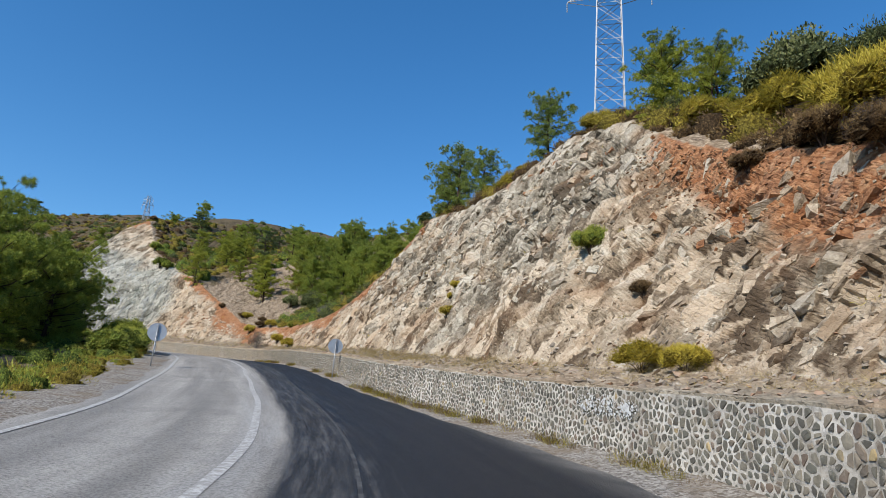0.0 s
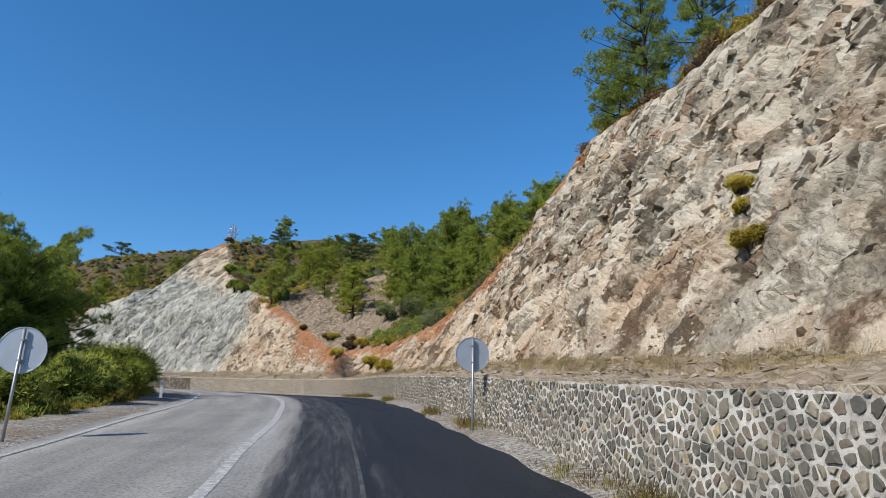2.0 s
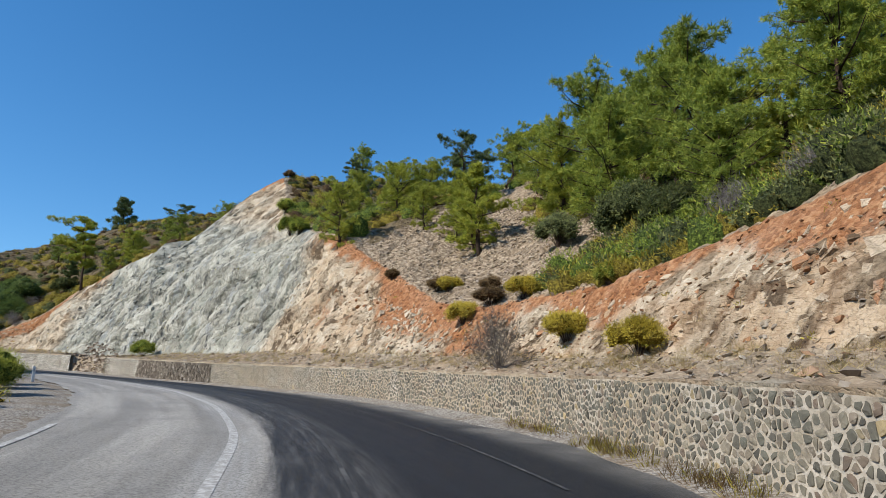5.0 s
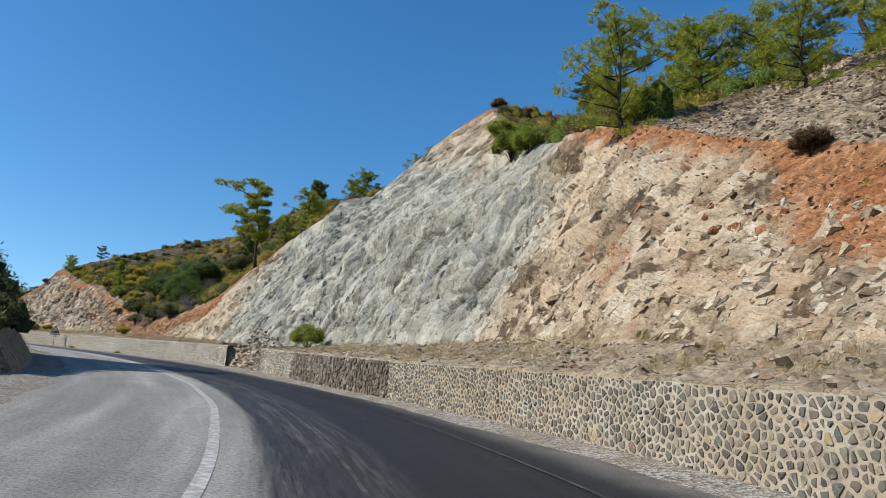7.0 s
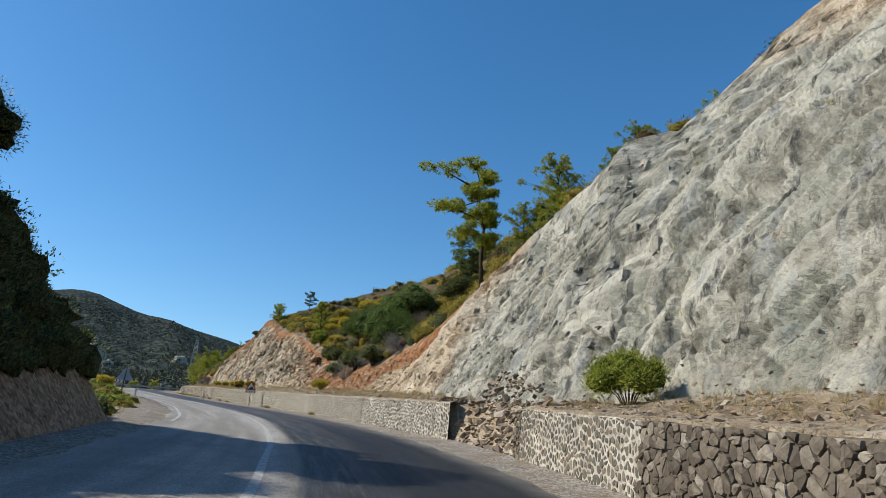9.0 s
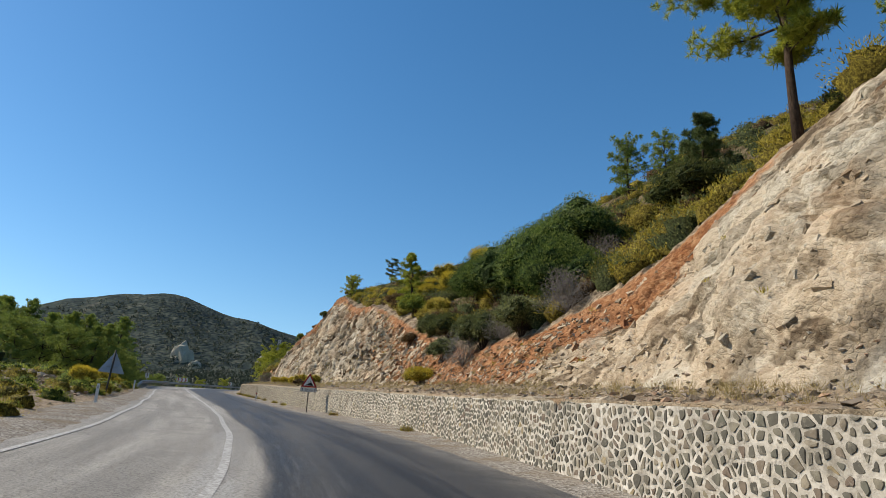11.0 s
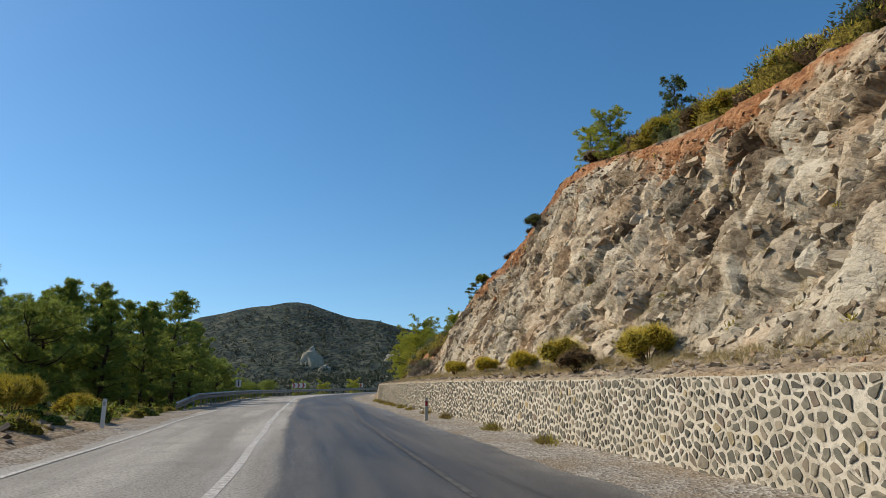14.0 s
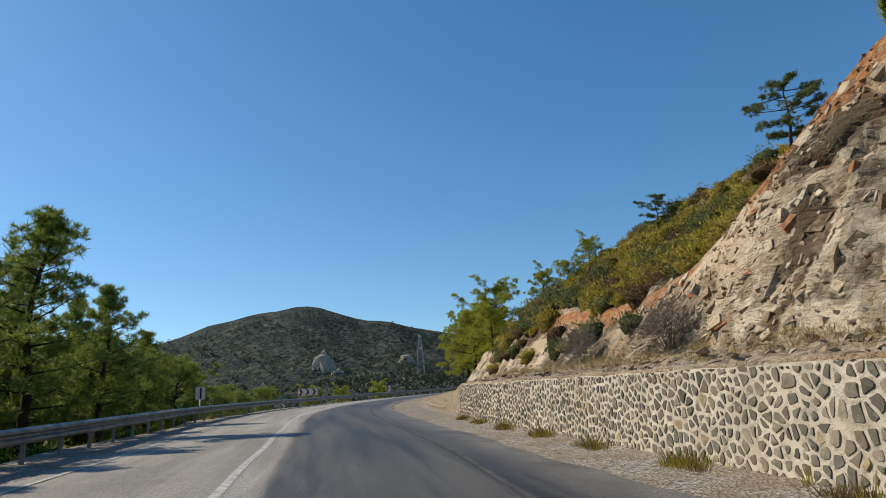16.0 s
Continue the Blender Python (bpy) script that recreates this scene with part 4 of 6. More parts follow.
def box(bm, x0, x1, y0, y1, z0, z1, bevel=0.0):
    v = [bm.verts.new((x, y, z)) for x in (x0, x1) for y in (y0, y1) for z in (z0, z1)]
    faces = [bm.faces.new([v[i] for i in f]) for f in ((0, 1, 3, 2), (4, 6, 7, 5), (0, 4, 5, 1), (2, 3, 7, 6), (0, 2, 6, 4), (1, 5, 7, 3))]
    if bevel:
        bmesh.ops.bevel(bm, geom=list({e for f in faces for e in f.edges}), offset=bevel, segments=2, affect="EDGES")


def tube(verts, faces, points, radii, sides=6):
    """Adds a tapered tube through the points to the lists."""
    pts = [Vector(p) for p in points]
    base = len(verts)
    for i, p in enumerate(pts):
        way = (pts[min(i + 1, len(pts) - 1)] - pts[max(i - 1, 0)]).normalized()
        a = way.orthogonal().normalized()
        b = way.cross(a)
        for k in range(sides):
            t = 2 * math.pi * k / sides
            verts.append(p + (a * math.cos(t) + b * math.sin(t)) * radii[i])
    for i in range(len(pts) - 1):
        for k in range(sides):
            q, r = base + i * sides + k, base + i * sides + (k + 1) % sides
            faces.append((q, r, r + sides, q + sides))
    faces.append(tuple(base + (len(pts) - 1) * sides + k for k in range(sides)))
    faces.append(tuple(base + sides - 1 - k for k in range(sides)))


def empty(name, m, label, category, group=""):
    ob = new(name)
    ob.matrix_basis = m
    return tagged(ob, label, category, group)


def stand(s, d, turn=0.0, z=None):
    """A pose at s, d on the ground, its y along the road, turned by degrees."""
    p = on_ground(s, d) if z is None else Vector(at(s, d, z).tolist())
    return pose(p.x, p.y, p.z, 0, 0, heading(s) + turn)


# ---- the masonry wall along the cut ----
def wall_frame(s):
    p = at(s, WALL_D(s), 0.0)
    wx, wy = float(np.interp(s, SS, WAY[:, 0])), float(np.interp(s, SS, WAY[:, 1]))
    return Vector(p.tolist()), Vector((wx, wy, float(np.interp(s, SS, WAY[:, 2])))), Vector((-wy, wx, 0))


def clip_poly(poly, nx, nz, c):
    out = []
    for i, (x, z) in enumerate(poly):
        x2, z2 = poly[(i + 1) % len(poly)]
        a, b = nx * x + nz * z - c, nx * x2 + nz * z2 - c
        if a <= 0:
            out.append((x, z))
        if a * b < 0:
            t = a / (a - b)
            out.append((x + (x2 - x) * t, z + (z2 - z) * t))
    return out


def stone_cells(s0, s1, dx, dz, rng):
    """Uneven many-sided cells that fill the wall's face between s0 and s1."""
    hmax = 1.5
    rows, n = int(hmax / dz) + 3, int((s1 - s0) / dx) + 3
    seeds = {}
    for j in range(rows):
        for i in range(n):
            if rng.random() < 0.16:
                continue
            seeds[i, j] = (s0 + (i - 1 + 0.5 * (j % 2) + rng.uniform(-0.49, 0.49)) * dx, (j - 1 + 0.5 + rng.uniform(-0.49, 0.49)) * dz)
    for (i, j), (x, z) in seeds.items():
        h = float(WALL_H(x)) - 0.012 - 0.025 * abs(math.sin(x * 2.3))
        if not (s0 + 0.02 < x < s1 - 0.02 and -0.1 < z < h + dz * 0.45):
            continue
        poly = [(x - dx * 0.95, z - dz), (x + dx * 0.95, z - dz), (x + dx * 0.95, z + dz), (x - dx * 0.95, z + dz)]
        for a in range(-2, 3):
            for b in range(-2, 3):
                other = seeds.get((i + a, j + b))
                if (a or b) and other:
                    nx, nz = other[0] - x, other[1] - z
                    poly = clip_poly(poly, nx, nz, (nx * (other[0] + x) + nz * (other[1] + z)) / 2)
        poly = clip_poly(clip_poly(poly, 0, 1, h), 0, -1, 0.06)
        if len(poly) > 2 and max(q[1] for q in poly) - min(q[1] for q in poly) > 0.045:
            yield poly


def stone_shape(poly, gap, proud, rng):
    """Rings of a roughly dressed stone in wall coordinates: along, up, out."""
    cx, cz = sum(p[0] for p in poly) / len(poly), sum(p[1] for p in poly) / len(poly)
    cut = []
    for i, (x, z) in enumerate(poly):
        x2, z2 = poly[(i + 1) % len(poly)]
        a, b = rng.uniform(0.08, 0.30), rng.uniform(0.08, 0.30)
        cut += [(x * (1 - a) + x2 * a, z * (1 - a) + z2 * a), (x * b + x2 * (1 - b), z * b + z2 * (1 - b))]
    ring, shrink = [], 1.0 if gap < 0.012 else rng.choice((0.78, 0.88, 0.95, 1.0, 1.0))
    for x, z in cut:
        r = math.hypot(x - cx, z - cz)
        k = max(0.35, 1 - gap / max(r, 0.03)) * shrink * rng.uniform(0.90, 1.06)
        ring.append((cx + (x - cx) * k, cz + (z - cz) * k))
    n = len(ring)
    tx, tz = rng.uniform(-0.06, 0.06), rng.uniform(-0.06, 0.06)
    lift = lambda x, z: max(0.003, proud + tx * (x - cx) + tz * (z - cz))
    verts = [(x, z, -0.012) for x, z in ring]
    verts += [(cx + (x - cx) * 0.94, cz + (z - cz) * 0.94, lift(x, z) * rng.uniform(0.6, 0.95)) for x, z in ring]
    verts += [(cx + rng.uniform(-0.03, 0.03), cz + rng.uniform(-0.02, 0.02), proud * 1.12)]
    faces = [(i, (i + 1) % n, n + (i + 1) % n, n + i) for i in range(n)] + [(n + i, n + (i + 1) % n, 2 * n) for i in range(n)]
    return (cx, cz), verts, faces


PIECES = []


def build_wall(s0, s1, label, dry=False):
    s = np.arange(s0, s1 + 0.01, 0.5)
    wd, wh = WALL_D(s), WALL_H(s)
    rng = random.Random(int(s0 * 10) + 7)
    prof = []
    lean = 0.05
    for dd, hh in ((0, 0), (lean, 1), (0.20, 2), (0.40, 3), (0.42, 4)):
        z = {0: -0.25 + 0 * wh, 1: wh - 0.03, 2: wh + 0.01, 3: wh - 0.02, 4: -0.25 + 0 * wh}[hh]
        prof.append(at(s, wd + dd, z + (0.015 * np.sin(s * 3.1) if hh in (1, 2) else 0)))
    V = np.stack(prof, 1).reshape(-1, 3)
    body = grid_object("retaining_wall", V, len(s), 5, M_DRYBACK if dry else M_MORTAR)
    caps = bmesh.new()
    caps.from_mesh(body.data)
    bmesh.ops.holes_fill(caps, edges=[e for e in caps.edges if e.is_boundary and abs((e.verts[0].co - e.verts[1].co).z) > 0.2], sides=8)
    caps.to_mesh(body.data)
    caps.free()
    tan, cream = np.repeat(smoothbox(s, 50, 90, 10), 5), np.repeat(np.clip((s - 118) / 30, 0, 1), 5)
    set_zone(body, np.stack([tan, cream, tan], -1), "tint")
    tagged(body, label, "wall", kind="structure")
    rest_v, rest_f = [], []
    dx, dz, gap = (0.19, 0.125, 0.008) if dry else ((0.15, 0.135, 0.029) if s0 > 90 else (0.098, 0.104, 0.018))
    for poly in stone_cells(s0, s1, dx, dz, rng):
        (cx, cz), v, f = stone_shape(poly, gap * rng.uniform(0.5, 1.25), rng.uniform(0.02, 0.08) if dry else rng.uniform(0.006, 0.022), rng)
        o, way, out = wall_frame(cx)
        h = float(WALL_H(cx))
        place = lambda q: way * (q[0] - cx) + Vector((0, 0, q[1] - cz)) + out * (q[2] - lean * (q[1] + 0.25) / (h + 0.22))
        centre = o + Vector((0, 0, cz))
        if 24.0 < cx < 29.4 and not dry:
            PIECES.append(([place(q) for q in v], f, centre, body))
        else:
            b = len(rest_v)
            rest_v += [centre + place(q) for q in v]
            rest_f += [tuple(b + i for i in g) for g in f]
    ob = raw_part("stones", rest_v, rest_f, M_DRYSTONE if dry else M_STONES, body)
    tagged(ob, kind="stuff")
    return body


def dry_back():
    n = Nodes("dark_joint_earth", 0.95)
    k = n.noise(9, detail=6)
    return n.done(n.ramp(k, (0.3, (0.072, 0.056, 0.0416)), (0.7, (0.208, 0.168, 0.128))))


def dry_stone_material():
    n = Nodes("dry_wall_stone", 0.93, 0, 0.15)
    k = n.noise(9, detail=6, rough=0.7)
    col = n.ramp(n.island(), (0.0, (0.09, 0.075, 0.06)), (0.5, (0.17, 0.14, 0.11)), (0.85, (0.23, 0.195, 0.155)), (1.0, (0.34, 0.30, 0.245)))
    return n.done(n.mix(n.ramp(k, (0.35, 0.6), (0.6, 0.0)), col, (0.07, 0.058, 0.046)), None, n.bump(k, 0.7, 0.03))


M_DRYBACK, M_DRYSTONE = dry_back(), dry_stone_material()
build_wall(-12, 84.65, "long stone retaining wall with thick pale mortar joints")
build_wall(84.65, 96.45, "dry stone stretch of wall with dark open joints", True)
build_wall(96.45, 103.4, "short mortared stone wall at the foot of the grey cliff")
build_wall(110.2, 200.5, "grey stone retaining wall with wide cream mortar joints")


def paint_patch():
    """The white splash of paint over the wall's stones."""
    rng = random.Random(5)
    v, f = [], []
    for k in range(420):
        cx, cz, rx, rz = rng.choice(((10.0, 0.78, 0.34, 0.17), (10.55, 0.86, 0.30, 0.13), (11.15, 0.80, 0.36, 0.20), (10.6, 0.72, 0.9, 0.10)))
        a, r = rng.uniform(0, 6.28), rng.uniform(0, 1) ** 0.6
        s, z = cx + math.cos(a) * r * rx, cz + math.sin(a) * r * rz
        o, way, out = wall_frame(s)
        c = o + Vector((0, 0, z)) + out * (0.036 - 0.05 * (z + 0.25) / 1.3 + k * 0.00003)
        w, n = rng.uniform(0.008, 0.040) * (1.25 - r), rng.randint(5, 8)
        b = len(v)
        v += [c + (way * math.cos(6.283 * i / n) * rng.uniform(0.8, 1.6) + Vector((0, 0, math.sin(6.283 * i / n)))) * w * rng.uniform(0.45, 1.2) for i in range(n)]
        f.append(tuple(b + i for i in range(n)))
    ob = mesh_object("paint_splash", v, f, M_WHITE)
    return tagged(ob, "white paint splashed over the stones of the wall", "paint", kind="structure")


paint_patch()


# ---- loose stones ----
def lump(verts, faces, c, size, rng, flat=0.7):
    """An angular stone: an uneven ring between two off-centre ends, turned at random."""
    turn = Euler((rng.uniform(-0.7, 0.7), rng.uniform(-0.7, 0.7), rng.uniform(0, 6.28))).to_matrix()
    b, n = len(verts), rng.choice((4, 5, 5, 6))
    spots = [Vector((rng.uniform(-0.2, 0.2), rng.uniform(-0.2, 0.2), -flat * rng.uniform(0.25, 0.5))), Vector((rng.uniform(-0.25, 0.25), rng.uniform(-0.25, 0.25), flat * rng.uniform(0.3, 0.6)))]
    for k in range(n):
        t = (k + rng.uniform(-0.3, 0.3)) * 6.283 / n
        r = rng.uniform(0.38, 0.68)
        spots.append(Vector((math.cos(t) * r * 1.25, math.sin(t) * r, rng.uniform(-0.2, 0.25) * flat)))
    up = Vector((c[0], c[1], c[2] + size * 0.13))
    verts += [tuple(up + turn @ p * size) for p in spots]
    for k in range(n):
        q, r = b + 2 + k, b + 2 + (k + 1) % n
        faces += [(b, r, q), (b + 1, q, r)]


def rubble(name, label, count, spot, sizes, seed, material=None):
    rng = random.Random(seed)
    v, f = [], []
    for _ in range(count):
        s, d = spot(rng)
        p = on_ground(s, d)
        lump(v, f, p, rng.uniform(*sizes) * (1.8 if rng.random() < 0.06 else 1), rng)
    return tagged(mesh_object(name, v, f, material or M_RUBBLE), label, "stones", kind="stuff")


def bench_spot(rng):
    s = rng.uniform(-6, 202)
    return s, float(WALL_D(s)) + 0.10 + (float(TOE_D(s)) + 0.4 - float(WALL_D(s))) * rng.random() ** 0.9


def scree_spot(rng):
    s = rng.uniform(60.5, 82)
    return s, float(crest_d(s)) + rng.random() ** 0.9 * 9


def foot_spot(rng):
    s = rng.uniform(102.5, 112)
    return s, float(WALL_D(s)) + 0.1 + rng.random() * 2.2


def red_spot(rng):
    s = rng.choice((rng.uniform(2, 18), rng.uniform(44, 82), rng.uniform(128, 150), rng.uniform(152, 186)))
    return s, float(face_d(s, float(CREST(s)) - rng.uniform(0, 1.8)))


rubble("bench_rubble", "loose angular rocks lying on the ledge above the wall", 9000, bench_spot, (0.03, 0.12), 3)
rubble("scree", "grey broken scree spread over the hollow", 11000, scree_spot, (0.03, 0.11), 4, M_SCREE)
rubble("rock_heap", "dark rubble heap where the wall breaks off", 1300, foot_spot, (0.08, 0.26), 6, M_SCREE)
rubble("red_rubble", "reddish crumbled stones on the crest of the cut", 4600, red_spot, (0.03, 0.11), 8, M_REDROCK)
rubble("verge_stones", "small stones scattered along the gravel verges", 700, lambda r: ((lambda s: (s, float(WALL_D(s)) - r.uniform(0.1, 0.6)) if r.random() < 0.6 else (s, -r.uniform(4.9, 6.3)))(r.uniform(-4, 200))), (0.02, 0.08), 9)


def heap_spot(rng):
    return 162.5 + rng.gauss(0, 2.0), -7.9 + rng.gauss(0, 0.7)


rubble("bank_rubble", "brown and grey stones tipped over the roadside bank", 1900, lambda r: (r.uniform(140, 178), -6.4 - 4.2 * r.random() ** 1.2), (0.05, 0.24), 14)
rubble("stone_heap", "tipped heap of grey stones beside the verge", 420, heap_spot, (0.12, 0.34), 12, M_SCREE)


# ---- plants ----
def blade(v, f, c, way, length, width, side):
    """One narrow pointed leaf or needle spray."""
    b = len(v)
    v += [c - side * width * 0.5, c + side * width * 0.5, c + way * length]
    f.append((b, b + 1, b + 2))


def unit(a):
    return a / np.maximum(np.linalg.norm(a, axis=-1, keepdims=True), 1e-9)


def leaf_object(name, foot, way, length, width, material, rng, core=None):
    """One mesh of pointed leaves, given as arrays, with an inner shaded hull (corners, triangles) if there is one."""
    side = unit(np.cross(way, rng.normal(size=way.shape))) * (np.asarray(width) * 0.5)[:, None]
    tri = np.stack([foot - side, foot + side, foot + way * np.asarray(length)[:, None]], 1).reshape(-1, 3)
    idx = np.arange(len(tri)).reshape(-1, 3)
    slot = np.zeros(len(idx), dtype=np.int32)
    if core is not None:
        idx = np.concatenate([idx, core[1] + len(tri)])
        slot = np.r_[slot, np.ones(len(core[1]), dtype=np.int32)]
        tri = np.concatenate([tri, core[0]])
    me = bpy.data.meshes.new(name)
    me.vertices.add(len(tri))
    me.vertices.foreach_set("co", np.ascontiguousarray(tri, dtype=np.float32).ravel())
    me.loops.add(idx.size)
    me.loops.foreach_set("vertex_index", idx.ravel().astype(np.int32))
    me.polygons.add(len(idx))
    me.polygons.foreach_set("loop_start", np.arange(0, idx.size, 3, dtype=np.int32))
    me.materials.append(material)
    if core is not None:
        me.materials.append(core[2])
    me.polygons.foreach_set("material_index", slot)
    me.update(calc_edges=True)
    return new(name, me)


def brushes(name, tufts, blades, material, parent, seed, width=0.14):
    """Needle brushes at (place, size, lift) spots as one mesh under a tree."""
    rng = np.random.RandomState(seed)
    c = np.repeat(np.array([t[0][:] for t in tufts]), blades, 0)
    size = np.repeat(np.array([t[1] for t in tufts]), blades)
    lift = np.repeat(np.array([t[2] for t in tufts]), blades)
    w = unit(rng.normal(size=c.shape))
    w[:, 2] += lift
    w = unit(w)
    ob = leaf_object(name, c + w * size[:, None] * 0.10, w, size * rng.uniform(0.65, 1.15, len(c)), size * width * rng.uniform(0.7, 1.3, len(c)), material, rng)
    ob.parent = parent
    return ob


def rand_dir(rng, up=0.0):
    while True:
        p = Vector((rng.uniform(-1, 1), rng.uniform(-1, 1), rng.uniform(-1, 1)))
        if 0.05 < p.length < 1:
            p.normalize()
            p.z += up
            return p.normalized()


def pine(seed, h, spread, bare, needles, limbs=30, clumps=3, tufts=7, blades=24, shape="round", size=0.34, lean=0.0, trunk=1.0, side=None):
    """A pine: tapered bent trunk, limbs in uneven whorls, needle brushes massed in clumps at their ends."""
    rng = random.Random(seed)
    root = new("pine_tree")
    tv, tf, spots = [], [], []
    bend = [Vector((lean * h * (i / 8) ** 1.5 + rng.uniform(-1, 1) * 0.022 * h * (i > 0), rng.uniform(-1, 1) * 0.022 * h * (i > 0), h * 0.95 * i / 8 - (0.5 if i == 0 else 0))) for i in range(9)]
    r0 = (0.016 * h + 0.03) * trunk
    tube(tv, tf, bend, [r0 * (1.25 if i == 0 else 1 - i / 9) + 0.012 for i in range(9)], 8)
    for k in range(limbs):
        u = bare + (1 - bare) * (k + rng.random()) / limbs
        i = min(int(u * 8), 7)
        p = bend[i].lerp(bend[i + 1], u * 8 - i)
        a = k * 2.4 + rng.uniform(-0.6, 0.6)
        q = (u - bare) / (1 - bare)
        if shape == "cone":
            reach = spread * (1.02 - q) ** 0.72 * (0.6 + 0.4 * min(1, q * 4))
        elif shape == "round":
            reach = spread * math.sqrt(max(0.10, 1 - (1.55 * q - 0.62) ** 2))
        else:
            reach = spread * (0.5 + 0.5 * math.sin(q * 2.6))
        reach *= rng.choice((0.55, 0.8, 1.0, 1.1, 1.2)) * rng.uniform(0.9, 1.1)
        rise = (0.10 + 0.75 * q if shape != "tiers" else 0.16) * rng.uniform(0.5, 1.3)
        out = Vector((math.cos(a), math.sin(a), 0))
        if side is not None:
            reach *= 0.75 + 0.5 * out.dot(side)
        mid = p + out * reach * 0.55 + Vector((0, 0, reach * rise * 0.4))
        tip = p + out * reach + Vector((rng.uniform(-0.1, 0.1), rng.uniform(-0.1, 0.1), rise)) * reach
        tube(tv, tf, [p, mid, tip], [0.014 * reach + 0.012, 0.009 * reach + 0.007, 0.005], 4)
        for c_ in range(clumps):
            g = (c_ + rng.random()) / clumps
            base = mid.lerp(tip, g * 1.15) if shape == "tiers" else p.lerp(tip, 0.30 + 0.78 * g)
            base = base + out.cross(Vector((0, 0, 1))) * rng.uniform(-0.25, 0.25) * reach
            w = rng.uniform(0.14, 0.28) * spread * (0.7 if shape == "cone" else 1.0)
            for _ in range(tufts):
                o = rand_dir(rng, 0.3) * rng.uniform(0.5, 1.05)
                c = base + Vector((o.x * w, o.y * w, o.z * w * (0.62 if shape != "tiers" else 0.36)))
                spots.append((c, size * rng.uniform(0.8, 1.4), 0.45))
            if shape != "cone":
                tube(tv, tf, [p.lerp(base, 0.45), base], [0.010, 0.004], 3)
    for _ in range(8):
        spots.append((bend[8] + rand_dir(rng) * 0.15, size * 1.2, 0.8))
    raw_part("trunk", tv, tf, M_BARK, root, "", True)
    brushes("crown", spots, int(blades * 1.2), needles, root, seed)
    return root


def bush(seed, w, h, leaves, name="bush", n=1500, leaf=0.10, blobs=9, narrow=0.45, up=0.4):
    """A shrub: stems that part from the foot and leaf clusters in uneven lobes."""
    rng = random.Random(seed)
    root = new(name)
    sv, sf, cv, cf = [], [], [], []
    lobes = []
    for k in range(blobs):
        a, r = k * 2.4 + rng.uniform(-0.4, 0.4), w * 0.5 * math.sqrt((k + 0.3) / blobs) * 0.85
        z = h * (0.30 + 0.45 * (1 - (r / (w * 0.5)) ** 1.5) * rng.uniform(0.6, 1.15))
        lobes.append((Vector((math.cos(a) * r, math.sin(a) * r, z)), w * rng.uniform(0.18, 0.28), h * rng.uniform(0.22, 0.34)))
        tube(sv, sf, [(0, 0, -0.15), (math.cos(a) * r * 0.4, math.sin(a) * r * 0.4, z * 0.45), lobes[-1][0]], [0.012 + 0.006 * w, 0.008 + 0.003 * w, 0.004], 4)
    for _ in range(n):
        c, rw, rh = rng.choice(lobes)
        o = rand_dir(rng, 0.25)
        k = rng.uniform(0.55, 1.08)
        p = c + Vector((o.x * rw * k, o.y * rw * k, max(o.z * rh * k, 0.05 - c.z)))
        way = (o + rand_dir(rng, up)).normalized()
        blade(cv, cf, p, way, leaf * rng.uniform(0.7, 1.4), leaf * narrow * rng.uniform(0.7, 1.3), way.orthogonal().normalized())
    tagged(raw_part("branchwork", sv, sf, M_BARK, root), kind="stuff")
    tagged(raw_part("foliage", cv, cf, leaves, root), kind="stuff")
    # Solid hulls inside the lobes; their dark colour stands for shade between leaves.
    iv, jf = [], []
    for c, rw, rh in lobes:
        b = len(iv)
        for e in (-0.9, -0.2, 0.5, 1.1):
            for k in range(7):
                a, q = k * 0.8976 + e, rng.uniform(0.58, 0.84)
                iv.append((c.x + math.cos(a) * math.cos(e) * rw * q, c.y + math.sin(a) * math.cos(e) * rw * q, max(-0.1, c.z + math.sin(e) * rh * q)))
        jf += [(b + r * 7 + k, b + r * 7 + (k + 1) % 7, b + r * 7 + 7 + (k + 1) % 7, b + r * 7 + 7 + k) for r in range(3) for k in range(7)]
        jf.append(tuple(b + 21 + k for k in range(7)))
    tagged(raw_part("inner_foliage", iv, jf, SHADED_MASS[leaves.name], root), kind="stuff")
    return root


def twigs(seed, w, h):
    """A leafless shrub of many fine grey twigs."""
    rng = random.Random(seed)
    root = new("bare_shrub")
    v, f, tv, tf = [], [], [], []
    for k in range(40):
        a, t = k * 2.4, rng.uniform(0.1, 1.45)
        tip = Vector((math.cos(a) * math.sin(t) * w * 0.5, math.sin(a) * math.sin(t) * w * 0.5, math.cos(t) * h))
        tube(v, f, [(0, 0, -0.1), tip * 0.5 + Vector((0, 0, 0.05)), tip], [0.010, 0.006, 0.002], 4)
        for _ in range(80):
            p = tip * rng.uniform(0.4, 1.0) + rand_dir(rng) * 0.10 * w
            way = (tip.normalized() * 0.6 + rand_dir(rng, 0.2)).normalized()
            blade(tv, tf, p, way, rng.uniform(0.10, 0.24) * w * 0.5, 0.012, way.orthogonal().normalized())
    tagged(raw_part("branchwork", v, f, M_DEAD, root), kind="stuff")
    tagged(raw_part("twig_haze", tv, tf, M_DEAD, root), kind="stuff")
    return root


